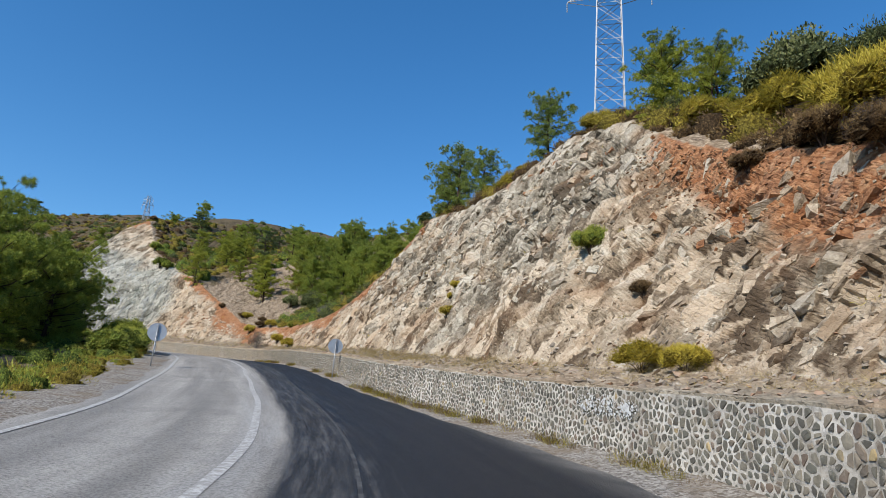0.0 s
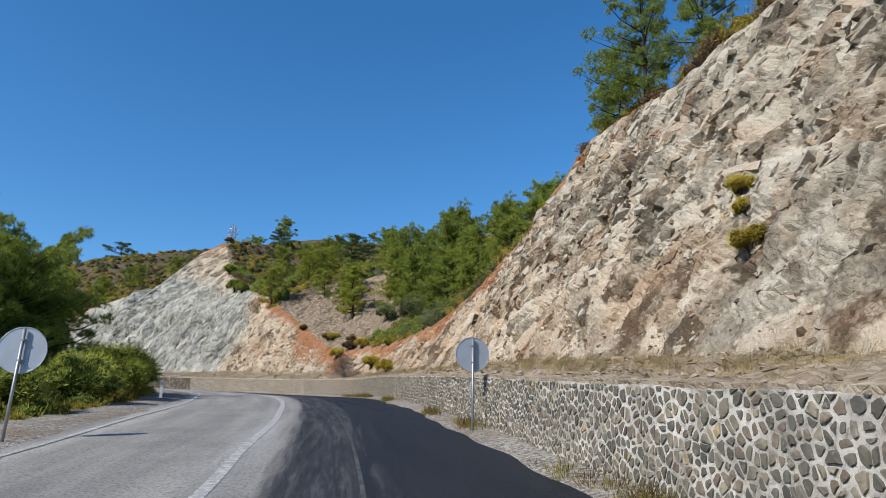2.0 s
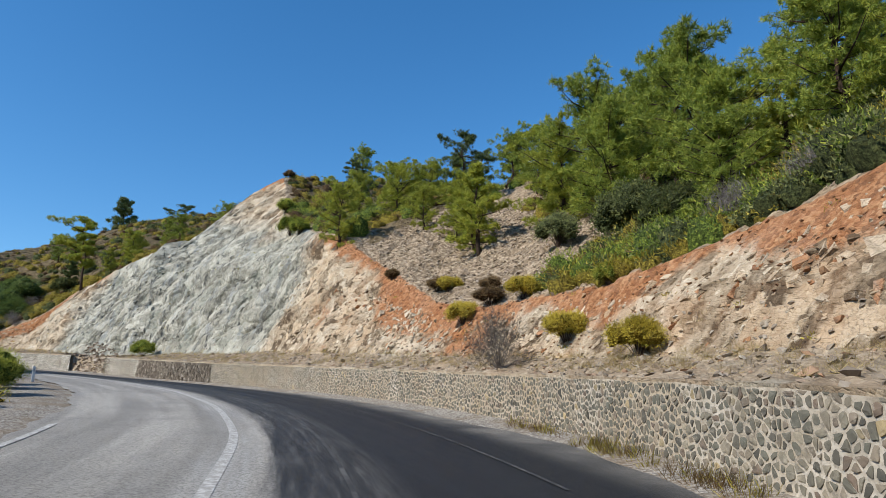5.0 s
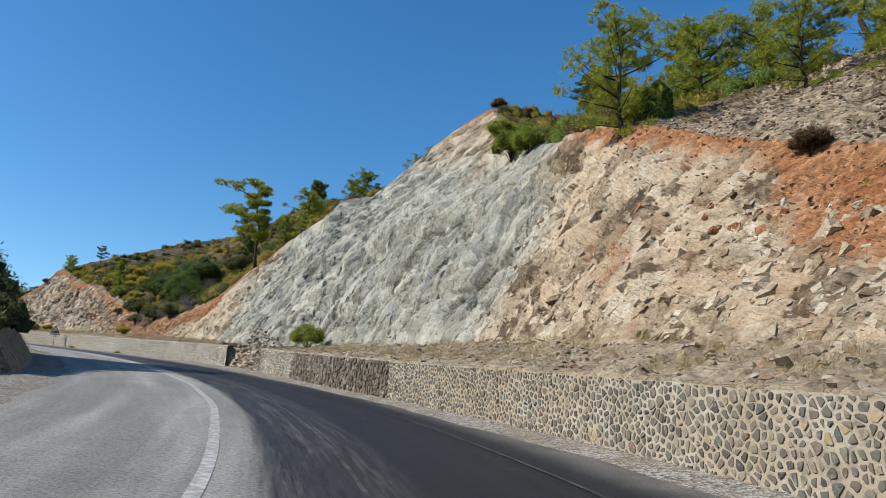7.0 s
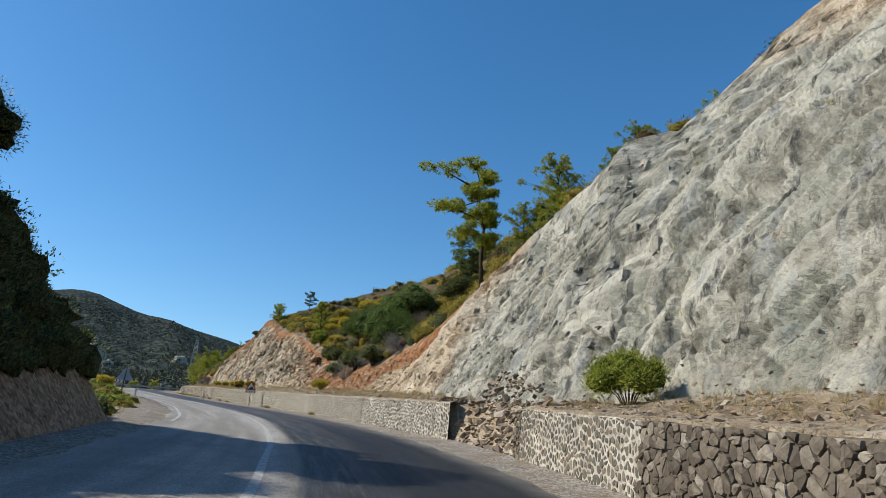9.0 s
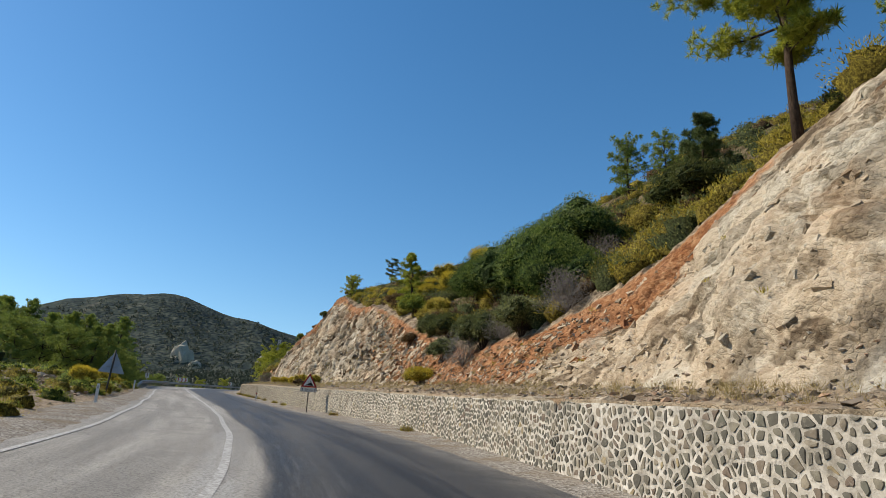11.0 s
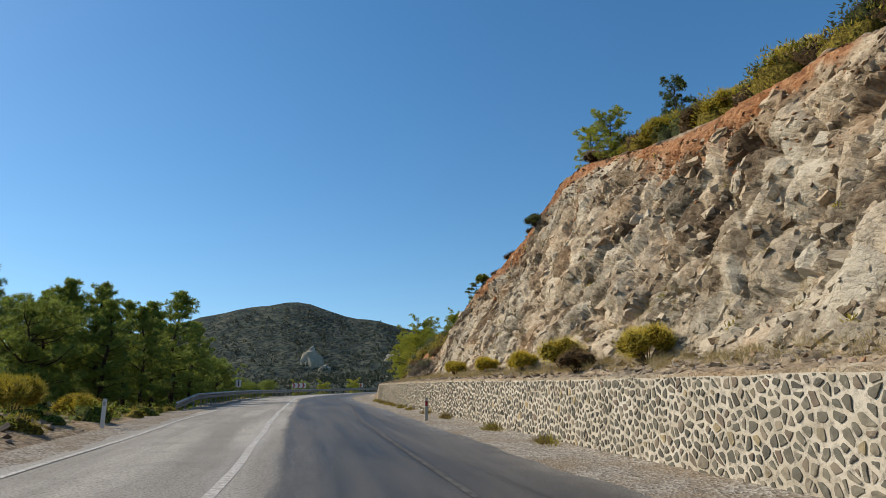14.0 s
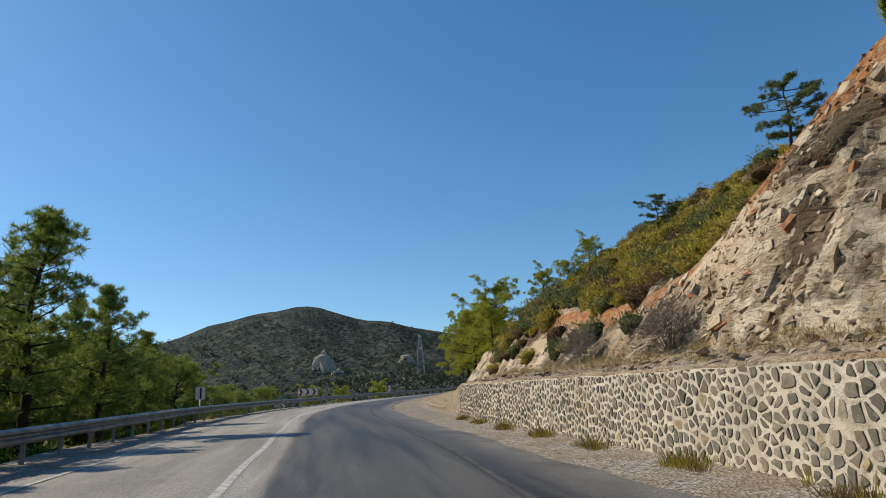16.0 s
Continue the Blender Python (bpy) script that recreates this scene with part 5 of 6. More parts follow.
def plant(proto, spots, label, category, group, size=1.0, spun=True):
    """Copies of one built plant at (s, d, height or width) spots; the built one takes the first spot."""
    tagged(proto, label, category, group)
    rng = random.Random(len(spots) * 7 + int(size * 100))
    poses = []
    for s, d, k in spots:
        p = on_ground(s, d)
        q = k / size
        poses.append(Matrix.LocRotScale(p, Euler((rng.uniform(-0.05, 0.05), rng.uniform(-0.05, 0.05), rng.uniform(0, 6.28) if spun else 0.0)), Vector((q * rng.uniform(0.9, 1.12), q * rng.uniform(0.9, 1.12), q))))
    for m in poses[1:]:
        copy_thing(proto, m)
    proto.matrix_basis = poses[0]


# pines on and behind the crest: metres along, across, and height
plant(pine(11, 5.0, 1.9, 0.10, M_ROADPINE, 30, 3, 20, 18, "round", 0.15), [(141.5, 20.5, 3.8), (139.2, 21.5, 2.6), (37.4, 10.9, 4.0), (34.6, 11.3, 3.0), (27.6, 11.4, 3.4), (40.4, 11.6, 3.6), (19.6, 12.0, 3.0), (17.8, 13.0, 2.6), (16.0, 22, 5.4), (8.5, 22, 6.5), (41.8, 12.4, 3.0)], "bushy green pine on the crest of the rock cut", "tree", "crest pines", 5.0)
plant(pine(12, 6.5, 2.3, 0.14, M_PINE, 34, 3, 12, 18, "round", 0.24), [(67.0, 15.0, 6.2), (63.0, 15.2, 6.0), (66.4, 18.5, 6.8), (70.5, 22, 6.0), (73.5, 26.0, 5.4), (76.0, 30.5, 3.8), (89, 28, 3.6), (98, 33, 4.0), (81.0, 24, 3.9), (52.5, 12.6, 4.0), (54.6, 13.6, 4.6), (57.4, 13.4, 4.4), (60.2, 13.0, 4.6), (51.0, 15.0, 4.4), (55.6, 17.5, 5.0), (60.0, 18.0, 5.4), (69.5, 18.6, 5.2), (64.8, 12.9, 4.6), (49.2, 12.2, 3.2), (72.8, 18.2, 4.4), (58.6, 10.6, 3.0), (76.0, 20.5, 4.4), (83.0, 26.5, 4.2), (121, 16, 2.8), (123.5, 18.5, 3.0), (119, 19, 3.4), (116, 18, 3.4), (114, 22, 4.0), (103, 30, 4.4), (108, 33, 4.8), (113, 36, 4.6), (94, 31, 4.2)], "tall green pine on the wooded slope above the hollow", "tree", "hillside pines", 6.5)
plant(pine(13, 5.0, 2.0, 0.05, M_YELLOWPINE, 30, 3, 12, 18, "round", 0.21), [(82.2, 10.5, 3.8), (76.2, 14.2, 2.7), (79.0, 14.2, 2.6), (74.2, 13.4, 2.6), (84.8, 16.6, 3.6), (19.0, 11.6, 2.6), (17.4, 12.2, 2.1), (119.4, 12.8, 2.6), (116.2, 12.9, 3.4), (174.0, 12.0, 1.9), (170.2, 11.2, 1.9), (84.0, 19.0, 3.2), (68.8, 14.4, 4.4), (77.8, 16.4, 2.8), (88.0, 20.0, 3.8), (92.5, 20.0, 3.6), (53.5, 13.0, 2.8), (57.0, 16.0, 3.4), (55.0, 14.6, 3.0)], "young yellow-green pine with foliage down to the ground", "tree", "young pines", 5.0)
plant(pine(20, 5.0, 1.75, 0.06, M_YELLOWPINE, 26, 3, 11, 18, "cone", 0.20), [(72.6, 12.6, 4.7), (148.5, 9.8, 3.6), (59.5, 14.5, 4.0)], "slim feathery yellow-green pine", "tree", "slim pines", 5.0)
plant(pine(14, 7.0, 2.2, 0.34, M_DARKPINE, 20, 3, 16, 18, "tiers", 0.22), [(79.6, 18.0, 5.2), (160.0, 57.0, 8.6), (87.3, 28.4, 4.2), (101.0, 27.1, 3.8), (172.5, 15.4, 3.0), (200.5, 14.5, 2.2), (185.5, 9.4, 2.0), (95.0, 22.0, 4.0)], "dark pine with layered open branches", "tree", "dark pines", 7.0)
plant(pine(19, 6.0, 1.9, 0.08, M_DARKPINE, 34, 3, 12, 18, "cone", 0.24), [(128.6, 14.4, 3.6), (166.0, 48.5, 11.5), (154.4, 25.7, 2.4), (62.5, 25, 6.4)], "dense dark green conifer with a pointed top", "tree", "dark pines", 6.0)
plant(pine(15, 9.0, 3.2, 0.30, M_YELLOWPINE, 20, 4, 34, 18, "tiers", 0.22, -0.02, 0.9, Vector((-0.53, -0.85, 0))), [(122.5, 11.8, 7.8)], "lone cliff-edge pine with bare trunk and flat yellow-green tiers", "tree", "", 9.0, False)
LEFT_PINES = [(187, -10.8, 6.6), (190, -14.5, 7.6), (184.5, -12.8, 6.0), (195, -9.8, 7.4), (191, -9.6, 6.6), (194.5, -11.5, 7.4), (199, -9.4, 8.8), (203, -11.8, 7.8), (207, -9.8, 7.6), (211, -12.6, 7.6), (216, -10.6, 6.3), (221, -12.5, 5.3), (226, -11.5, 4.5), (193, -16, 8.0), (200, -17, 8.4), (208, -17, 7.0), (215, -18, 7.0), (224, -18, 6.6), (233, -15, 5.5), (188, -13, 7.7), (186, -17.5, 8.8), (190, -20, 9.3), (197, -14, 7.8), (196, -21, 9.8), (204, -15, 7.0), (205, -21, 7.6), (212, -15.5, 6.6), (219, -15.5, 6.2), (228, -14.5, 5.6), (183, -19, 6.8), (179, -17, 6.0), (190, -12, 7.8)]
plant(pine(16, 8.0, 2.5, 0.14, M_ROADPINE, 46, 3, 9, 18, "cone", 0.20), LEFT_PINES, "slender roadside pine beyond the guardrail", "tree", "roadside pines", 8.0)
plant(pine(17, 5.0, 2.3, 0.05, M_ROADPINE, 32, 3, 12, 18, "round", 0.21), [(164, -16, 3.6), (170, -14.5, 3.7), (176, -15.5, 4.4), (181, -12.5, 4.6), (158, -18, 3.7), (185, -15.0, 5.4), (152, -20, 3.7), (236, -9.5, 2.6), (244, -12, 2.9), (252, -10, 2.6), (172, -19, 5.5), (230, -9.2, 2.4), (202, -13.5, 5.0), (206, -13, 4.8), (209.5, -11.2, 4.8), (213, -14, 5.0), (217, -13, 4.8), (220.5, -10.5, 4.4), (223.5, -14.5, 3.8), (229.5, -12.5, 2.9), (233, -11, 2.5), (236, -13.5, 2.9), (241, -15, 3.0), (103.4, -15.6, 2.6)], "dense dark green pine on the low side of the road", "tree", "valley pines", 5.0)
plant(pine(21, 5.0, 2.2, 0.02, M_PINE, 38, 3, 30, 18, "round", 0.145), [(46, -10.8, 5.2), (49, -11.3, 5.9), (52, -12.2, 5.4), (43.5, -10.6, 4.8), (55, -12.8, 5.0), (58.5, -13, 4.4), (47.8, -9.5, 3.9), (40.5, -12.2, 4.9), (37, -13, 5.0), (33, -14, 5.2), (29, -14.5, 5.4), (25, -15, 5.6), (51, -15, 6.6), (46, -15, 7.8), (41, -15, 7.4), (57, -16, 6.2), (62, -14, 5)], "dense dark green pine on the low side of the road", "tree", "valley pines", 5.0)
plant(pine(18, 4.5, 2.0, 0.05, M_YELLOWPINE, 30, 3, 12, 18, "round", 0.21), [(224, 9.5, 4.2), (228, 9.2, 4.3), (221, 11.0, 3.5), (233, 10.5, 3.8), (246, -8.6, 2.4), (256, -8.8, 2.6), (268, -8.6, 3.0), (216.5, 10.0, 2.9), (207, 12.5, 1.6), (239, 11.5, 3.7), (212, 15.5, 1.9), (219, 14, 2.4)], "yellow-green pine at the far end of the wall", "tree", "bend pines", 4.5)

# shrubs one can tell apart: metres along, across, and width
plant(bush(31, 1.6, 1.2, M_GORSE, "broom_bush", 6500, 0.10, 12, 0.17, 0.9), [(12.2, 5.9, 1.0), (28.5, 6.9, 0.8), (29.4, 7.6, 0.6), (28.9, 7.3, 0.5), (11.0, 6.0, 0.8), (60.5, 7.2, 1.2), (57.2, 6.7, 1.2), (64.0, 8.3, 1.1), (70.5, 9.4, 1.0), (67.0, 7.8, 1.2), (9.5, 9.5, 2.2), (11.5, 11.5, 2.6), (13.6, 11.0, 2.0), (7.0, 10.0, 2.4), (16.5, 11.2, 1.4), (24.4, 12.2, 1.5), (31.0, 11.2, 1.6), (29.5, 11.3, 1.4), (44.4, 10.4, 1.2), (138.4, 7.2, 1.2), (152.4, -7.4, 1.3), (150.0, -7.2, 1.4), (167.5, -7.6, 1.6), (172.0, -7.4, 1.2), (160.5, 6.6, 1.2), (165.0, 6.5, 1.3), (168.0, 6.4, 1.0), (172.0, 6.3, 0.9), (177.0, 6.2, 0.9), (163.0, 11.0, 1.2), (166.5, 11.2, 1.3), (143.6, 9.8, 1.5), (145.0, 11.2, 1.8), (147.2, 10.6, 1.5), (142.2, 12.4, 1.9), (148.8, 12.2, 1.8), (146.2, 13.6, 2.0), (160.0, 10.9, 1.2), (156.0, 11.0, 1.2), (153.0, 11.6, 1.4), (150.5, 11.8, 1.5), (168.0, 12.6, 1.3), (164.5, 13.0, 1.3)], "yellow-olive broom bush on dry stony ground", "bush", "broom bushes", 1.6)
plant(bush(32, 1.6, 1.3, M_GREEN, "green_bush", 6500, 0.085, 12, 0.28, 0.6), [(101.2, 6.9, 1.7), (18.0, 7.9, 1.1), (60.0, 8.2, 0.8), (92.0, 13.0, 2.0), (90.0, 12.6, 1.6), (96.5, 15.8, 1.6), (39.5, -6.6, 2.0), (43.0, -6.6, 2.5), (46.5, -6.7, 2.6), (50.0, -6.9, 2.5), (54.0, -7.2, 2.1), (35.5, -7.0, 1.8), (69.0, -6.3, 1.6), (73.0, -6.4, 1.7), (76.5, -6.8, 1.8), (64.0, -6.6, 1.3), (146.5, 9.4, 1.8), (182.0, 9.0, 0.8)], "fresh green bush with fine upright leaves", "bush", "green bushes", 1.6)
plant(bush(33, 2.4, 1.8, M_OAK, "scrub_oak", 7500, 0.075, 14, 0.6, 0.4), [(15.6, 13.8, 3.6), (13.4, 14.6, 3.4), (11.0, 15.2, 3.6), (17.5, 16.0, 3.4), (8.0, 15.0, 3.2), (136.4, 8.7, 1.7), (139.0, 8.7, 1.9), (141.5, 8.7, 1.6), (134.4, 8.4, 2.1), (131.6, 8.7, 2.0), (138.0, 8.0, 1.5), (63.0, 12.0, 2.6), (60.5, 11.2, 2.2), (66.2, 11.8, 1.8), (176.4, 10.0, 0.9), (91.5, -10.0, 3.2), (95.0, -10.6, 3.6), (98.5, -10.2, 3.4), (102.0, -10.6, 3.6), (105.5, -10.0, 3.0), (128.5, 14.0, 2.6)], "dark grey-green evergreen scrub bush", "bush", "scrub oaks", 2.4)
plant(bush(36, 3.4, 2.9, M_EVER, "evergreen_bush", 14000, 0.09, 13, 0.5, 0.35), [(131.0, 9.9, 3.2), (133.2, 10.5, 3.7), (135.6, 10.9, 3.6), (138.2, 10.8, 3.2), (141.0, 10.8, 2.8), (134.2, 12.8, 3.2), (137.4, 13.0, 3.0)], "large dense dark green evergreen bush on the slope", "bush", "evergreen bushes", 3.4)
plant(bush(34, 1.4, 1.0, M_BROWN, "heath_bush", 5000, 0.08, 11, 0.22, 0.7), [(71.0, 9.2, 0.9), (67.0, 9.1, 0.8), (66.0, 8.3, 1.1), (75.5, 9.6, 0.8), (10.6, 8.9, 1.2), (8.8, 8.4, 1.2), (12.5, 8.8, 0.8), (104.0, 21.5, 1.2), (102.5, 20.6, 1.0), (14.5, 7.2, 0.6), (25.5, 12.6, 1.2), (22.8, 12.4, 1.1), (150.0, 9.6, 1.4), (153.0, 10.2, 1.4), (143.5, 8.3, 1.0), (172.5, 11.4, 1.0), (180.5, 10.2, 0.9), (185.5, 8.8, 0.8), (182.5, 10.0, 0.9), (162.5, 5.9, 0.9), (164.0, 11.0, 1.1), (161.0, 12.5, 1.2), (158.0, 11.3, 1.1), (170.0, 12.4, 1.1), (155.0, 12.8, 1.2), (178.5, 10.8, 0.9), (142.0, 9.2, 1.3), (139.0, 8.8, 1.2)], "brown heath bush on the edge of the cut", "bush", "heath bushes", 1.4)
plant(twigs(35, 1.8, 1.3), [(61.2, 5.75, 2.0), (129.5, 9.4, 1.9), (135.2, 7.9, 1.9), (133.0, 8.7, 1.5), (131.6, 11.9, 2.2), (9.3, 8.6, 1.0), (57.6, 9.8, 1.6), (186.5, 6.6, 1.5), (191.0, 6.6, 1.4), (55.5, 9.6, 1.3)], "leafless grey shrub with fine tangled twigs", "shrub", "bare shrubs", 1.8)


def scatter(name, label, count, spot, material, seed, leaves, leaf, size, narrow=0.4, flat=0.7, up=0.5):
    """Low plants that nobody could count, as one mesh."""
    rng = random.Random(seed)
    v, f = [], []
    for _ in range(count):
        s, d = spot(rng)
        p = on_ground(s, d)
        w = rng.uniform(*size)
        for _ in range(leaves):
            o = rand_dir(rng, 0.45)
            c = p + Vector((o.x * w, o.y * w, max(0.02, o.z * w * flat))) * rng.uniform(0.35, 1.0)
            way = (o + rand_dir(rng, up)).normalized()
            blade(v, f, c, way, leaf * rng.uniform(0.7, 1.5) * (0.6 + w * 0.6), leaf * narrow * (0.6 + w * 0.6), way.orthogonal().normalized())
    return tagged(mesh_object(name, v, f, material), label, "scrub", kind="stuff")


def cushions(name, label, count, spot, material, seed, leaves, leaf, size, narrow=0.4, flat=0.75, up=0.35):
    """Rounded low shrubs that nobody could count: a lobed shell of leaves round a solid hull in darker foliage colours,
    as one mesh.
    """
    rng, pick = np.random.RandomState(seed), random.Random(seed)
    P = np.array([on_ground(*spot(pick))[:] for _ in range(count)])
    R = rng.uniform(0, 1, count) ** 1.6 * (size[1] - size[0]) + size[0]
    H = R * flat * rng.uniform(0.75, 1.25, count)
    lobe = rng.normal(size=(count, 3, 3)) * 1.9
    phase = rng.uniform(0, 6.28, (count, 3))

    def shell(i, o):
        k = 1 + 0.17 * np.sin(np.einsum("nkj,nj->nk", lobe[i], o) * 1.6 + phase[i]).sum(-1)
        return np.stack([o[:, 0] * R[i] * k, o[:, 1] * R[i] * k, o[:, 2] * H[i] * k], -1)

    i = np.repeat(np.arange(count), leaves)
    o = unit(rng.normal(size=(len(i), 3)))
    o[:, 2] = np.abs(o[:, 2] + 0.1)
    o = unit(o)
    foot = P[i] + shell(i, o) * rng.uniform(0.74, 1.0, len(i))[:, None]
    w = unit(o * 0.8 + unit(rng.normal(size=o.shape)) * 0.75 + (0, 0, up))
    big = leaf * (0.6 + 0.5 * R[i]) * rng.uniform(0.7, 1.4, len(i))
    ring = np.concatenate([[(math.cos(a + b) * math.cos(e), math.sin(a + b) * math.cos(e), math.sin(e)) for a in np.arange(6) * 1.0472] for e, b in ((-0.75, 0), (0.15, 0.5), (0.8, 0))] + [[(0, 0, 1)]])
    tris = [(r * 6 + k, r * 6 + (k + 1) % 6, r * 6 + 6 + k) for r in (0, 1) for k in range(6)] + [(r * 6 + (k + 1) % 6, r * 6 + 6 + (k + 1) % 6, r * 6 + 6 + k) for r in (0, 1) for k in range(6)] + [(12 + k, 12 + (k + 1) % 6, 18) for k in range(6)]
    j = np.repeat(np.arange(count), 19)
    core = P[j] + shell(j, np.tile(ring, (count, 1))) * 0.80
    idx = (np.array(tris)[None] + 19 * np.arange(count)[:, None, None]).reshape(-1, 3)
    return tagged(leaf_object(name, foot, w, big, big * narrow, material, rng, (core, idx, SHADED_MASS[material.name])), label, "scrub", kind="stuff")


def hill_spot(near, far, lo=-20.0, hi=235.0):
    def pick(rng):
        while True:
            s = rng.uniform(lo, hi)
            x = near + (far - near) * rng.random() ** 1.6
            if 64 < s < 82 and x < 8.5 + 1.2 * math.sin(s):
                continue
            if 172 < s < 187 and x < 7:
                continue
            return s, float(crest_d(s)) + x
    return pick


def left_spot(rng):
    return rng.choice((rng.uniform(-5, 84), rng.uniform(110, 240))), -rng.uniform(6.2, 26)


def mound_spot(rng):
    return rng.uniform(84, 113), -rng.uniform(6.4, 22)


def face_spot(rng):
    s = rng.uniform(0, 186)
    z = float(TOE_Z(s)) + (float(CREST(s)) - float(TOE_Z(s))) * rng.random()
    return s, float(face_d(s, z))


cushions("heath", "brown and olive heath covering the hill", 1300, hill_spot(0.9, 75, -20, 90), M_BROWN, 41, 130, 0.11, (0.3, 0.9), 0.42)
cushions("olive_scrub", "olive-yellow scrub covering the hill", 1100, hill_spot(0.9, 70, -20, 90), M_BROOM, 42, 140, 0.1, (0.35, 0.95), 0.4)
cushions("green_scrub", "green maquis scrub covering the hill", 900, hill_spot(1.5, 85, -20, 235), M_OAK, 43, 320, 0.10, (0.45, 1.05), 0.55)
cushions("bowl_scrub", "dense green undergrowth below the hillside pines", 260, hill_spot(1.0, 22, 46, 98), M_PINE, 44, 420, 0.10, (0.5, 1.2), 0.30, 0.9)
cushions("verge_scrub", "low green and straw undergrowth beside the road", 1000, left_spot, M_PINE, 45, 150, 0.1, (0.3, 0.8), 0.35)
cushions("verge_broom", "olive broom scrub beside the road", 700, left_spot, M_BROOM, 46, 120, 0.1, (0.25, 0.6), 0.22)
cushions("mound_scrub", "dark scrub over the mound beside the road", 700, mound_spot, M_OAK, 47, 110, 0.12, (0.3, 0.8), 0.5)
cushions("slope_heath", "brown heath cushions over the steep slope", 1700, hill_spot(0.9, 45, 84, 215), M_BROWN, 61, 140, 0.11, (0.28, 0.85), 0.42)
cushions("slope_broom", "olive-yellow cushions over the steep slope", 1900, hill_spot(0.9, 42, 84, 215), M_BROOM, 62, 140, 0.105, (0.3, 0.95), 0.4)
cushions("slope_maquis", "green maquis over the steep slope", 320, hill_spot(1.0, 50, 84, 215), M_OAK, 63, 380, 0.095, (0.4, 0.95), 0.55)
cushions("rim_scrub", "dense olive and green undergrowth on the rim of the hollow", 200, hill_spot(0.6, 9, 47, 66), M_OAK, 64, 260, 0.1, (0.4, 1.0), 0.5)
cushions("rim_broom", "yellow-olive undergrowth on the rim of the hollow", 170, hill_spot(0.5, 8, 44, 66), M_BROOM, 65, 260, 0.1, (0.35, 0.9), 0.4)
cushions("crest_scrub", "round olive shrubs along the crest of the cut", 230, hill_spot(0.7, 8, 118, 200), M_BROOM, 49, 520, 0.095, (0.3, 1.0), 0.34, 0.7)
cushions("crest_heath", "brown heath along the crest of the cut", 150, hill_spot(0.3, 2.4, 5, 46), M_BROWN, 67, 420, 0.085, (0.25, 0.7), 0.36, 0.7)
cushions("crest_broom", "olive cushions along the crest of the cut", 130, hill_spot(0.6, 7, 4, 46), M_BROOM, 68, 520, 0.09, (0.35, 1.0), 0.34, 0.7)
cushions("crest_oak", "dark green shrubs along the crest of the cut", 60, hill_spot(0.8, 10, 118, 200), M_OAK, 50, 450, 0.09, (0.45, 1.1), 0.5)
scatter("face_weeds", "sparse weeds rooted in the rock face", 130, face_spot, M_BROOM, 48, 22, 0.12, (0.08, 0.22), 0.25)


def straw_spot(rng):
    s = rng.choice((18, 20, 23.5, 25, 26.5, 28, 30, 33, 57, 66, 74, 80, 86, 128, 133, 131, 146, 150, 152, 158, 162, 163, 165, 170, 174)) + rng.gauss(0, 1.0)
    return s, float(WALL_D(s)) + rng.uniform(0.45, 2.6)


def bank_spot(rng):
    return rng.uniform(112, 182), -6.0 - 6.5 * rng.random() ** 1.3


def mound_face(rng):
    return rng.uniform(86, 112), -rng.uniform(6.3, 11)


def grass_spot(rng):
    s = rng.uniform(-5, 200)
    return s, float(TOE_D(s)) - rng.random() ** 1.5 * (float(TOE_D(s)) - float(WALL_D(s)) - 0.5)


def end_spot(rng):
    s = rng.uniform(186.5, 212)
    return s, float(TOE_D(s)) + 0.3 + 11 * rng.random() ** 1.3


def wallfoot_spot(rng):
    k = rng.choice((9, 12, 15, 17, 18.5, 20.5, 22.5, 24, 25.5, 32, 36, 45, 52, 54.5, 57.5, 135, 147, 162, 166, 172, 176, 180, 183, 186, 189, 192, 195, 198))
    s = k + rng.gauss(0, 0.55 if k < 60 else 0.28)
    return s, float(WALL_D(s)) - rng.uniform(0.08, 0.35)


scatter("dry_grass", "tufts of dry straw-coloured grass along the ledge", 2600, grass_spot, M_STRAW, 51, 26, 0.19, (0.06, 0.16), 0.04, 1.0, 1.2)
scatter("wall_weeds", "dry weeds growing along the foot of the wall", 400, wallfoot_spot, M_BROOM, 52, 40, 0.24, (0.06, 0.22), 0.07, 1.2, 1.2)
scatter("wall_thistles", "brown withered weeds along the foot of the wall", 560, wallfoot_spot, M_BROWN, 53, 40, 0.24, (0.05, 0.2), 0.06, 1.3, 1.3)
scatter("verge_grass", "straw grass along the verges", 1100, lambda r: (r.uniform(-5, 220), -r.uniform(5.6, 9)), M_STRAW, 54, 22, 0.19, (0.06, 0.16), 0.05, 1.0, 1.2)
scatter("straw_clumps", "tall dry straw grass above the wall", 420, straw_spot, M_STRAW, 55, 60, 0.22, (0.07, 0.2), 0.022, 1.0, 1.6)
cushions("bank_scrub", "green undergrowth beside the road", 70, bank_spot, M_PINE, 56, 220, 0.075, (0.25, 0.65), 0.35)
cushions("bank_broom", "olive undergrowth beside the road", 190, bank_spot, M_BROOM, 57, 200, 0.075, (0.25, 0.6), 0.2)
cushions("mound_thicket", "dark thicket over the face of the mound", 800, mound_face, M_OAK, 58, 150, 0.1, (0.35, 0.9), 0.5)
cushions("roadside_broom", "yellow-green broom along the gravel verge", 150, lambda r: (r.uniform(8, 66), -5.75 - 2.6 * r.random()), M_BROOM, 69, 300, 0.10, (0.2, 0.5), 0.22, 1.0, 0.9)
cushions("roadside_green", "fresh green low bushes along the gravel verge", 60, lambda r: (r.uniform(14, 60), -6.0 - 2.4 * r.random()), M_GREEN, 70, 300, 0.10, (0.25, 0.6), 0.28, 1.0, 0.8)
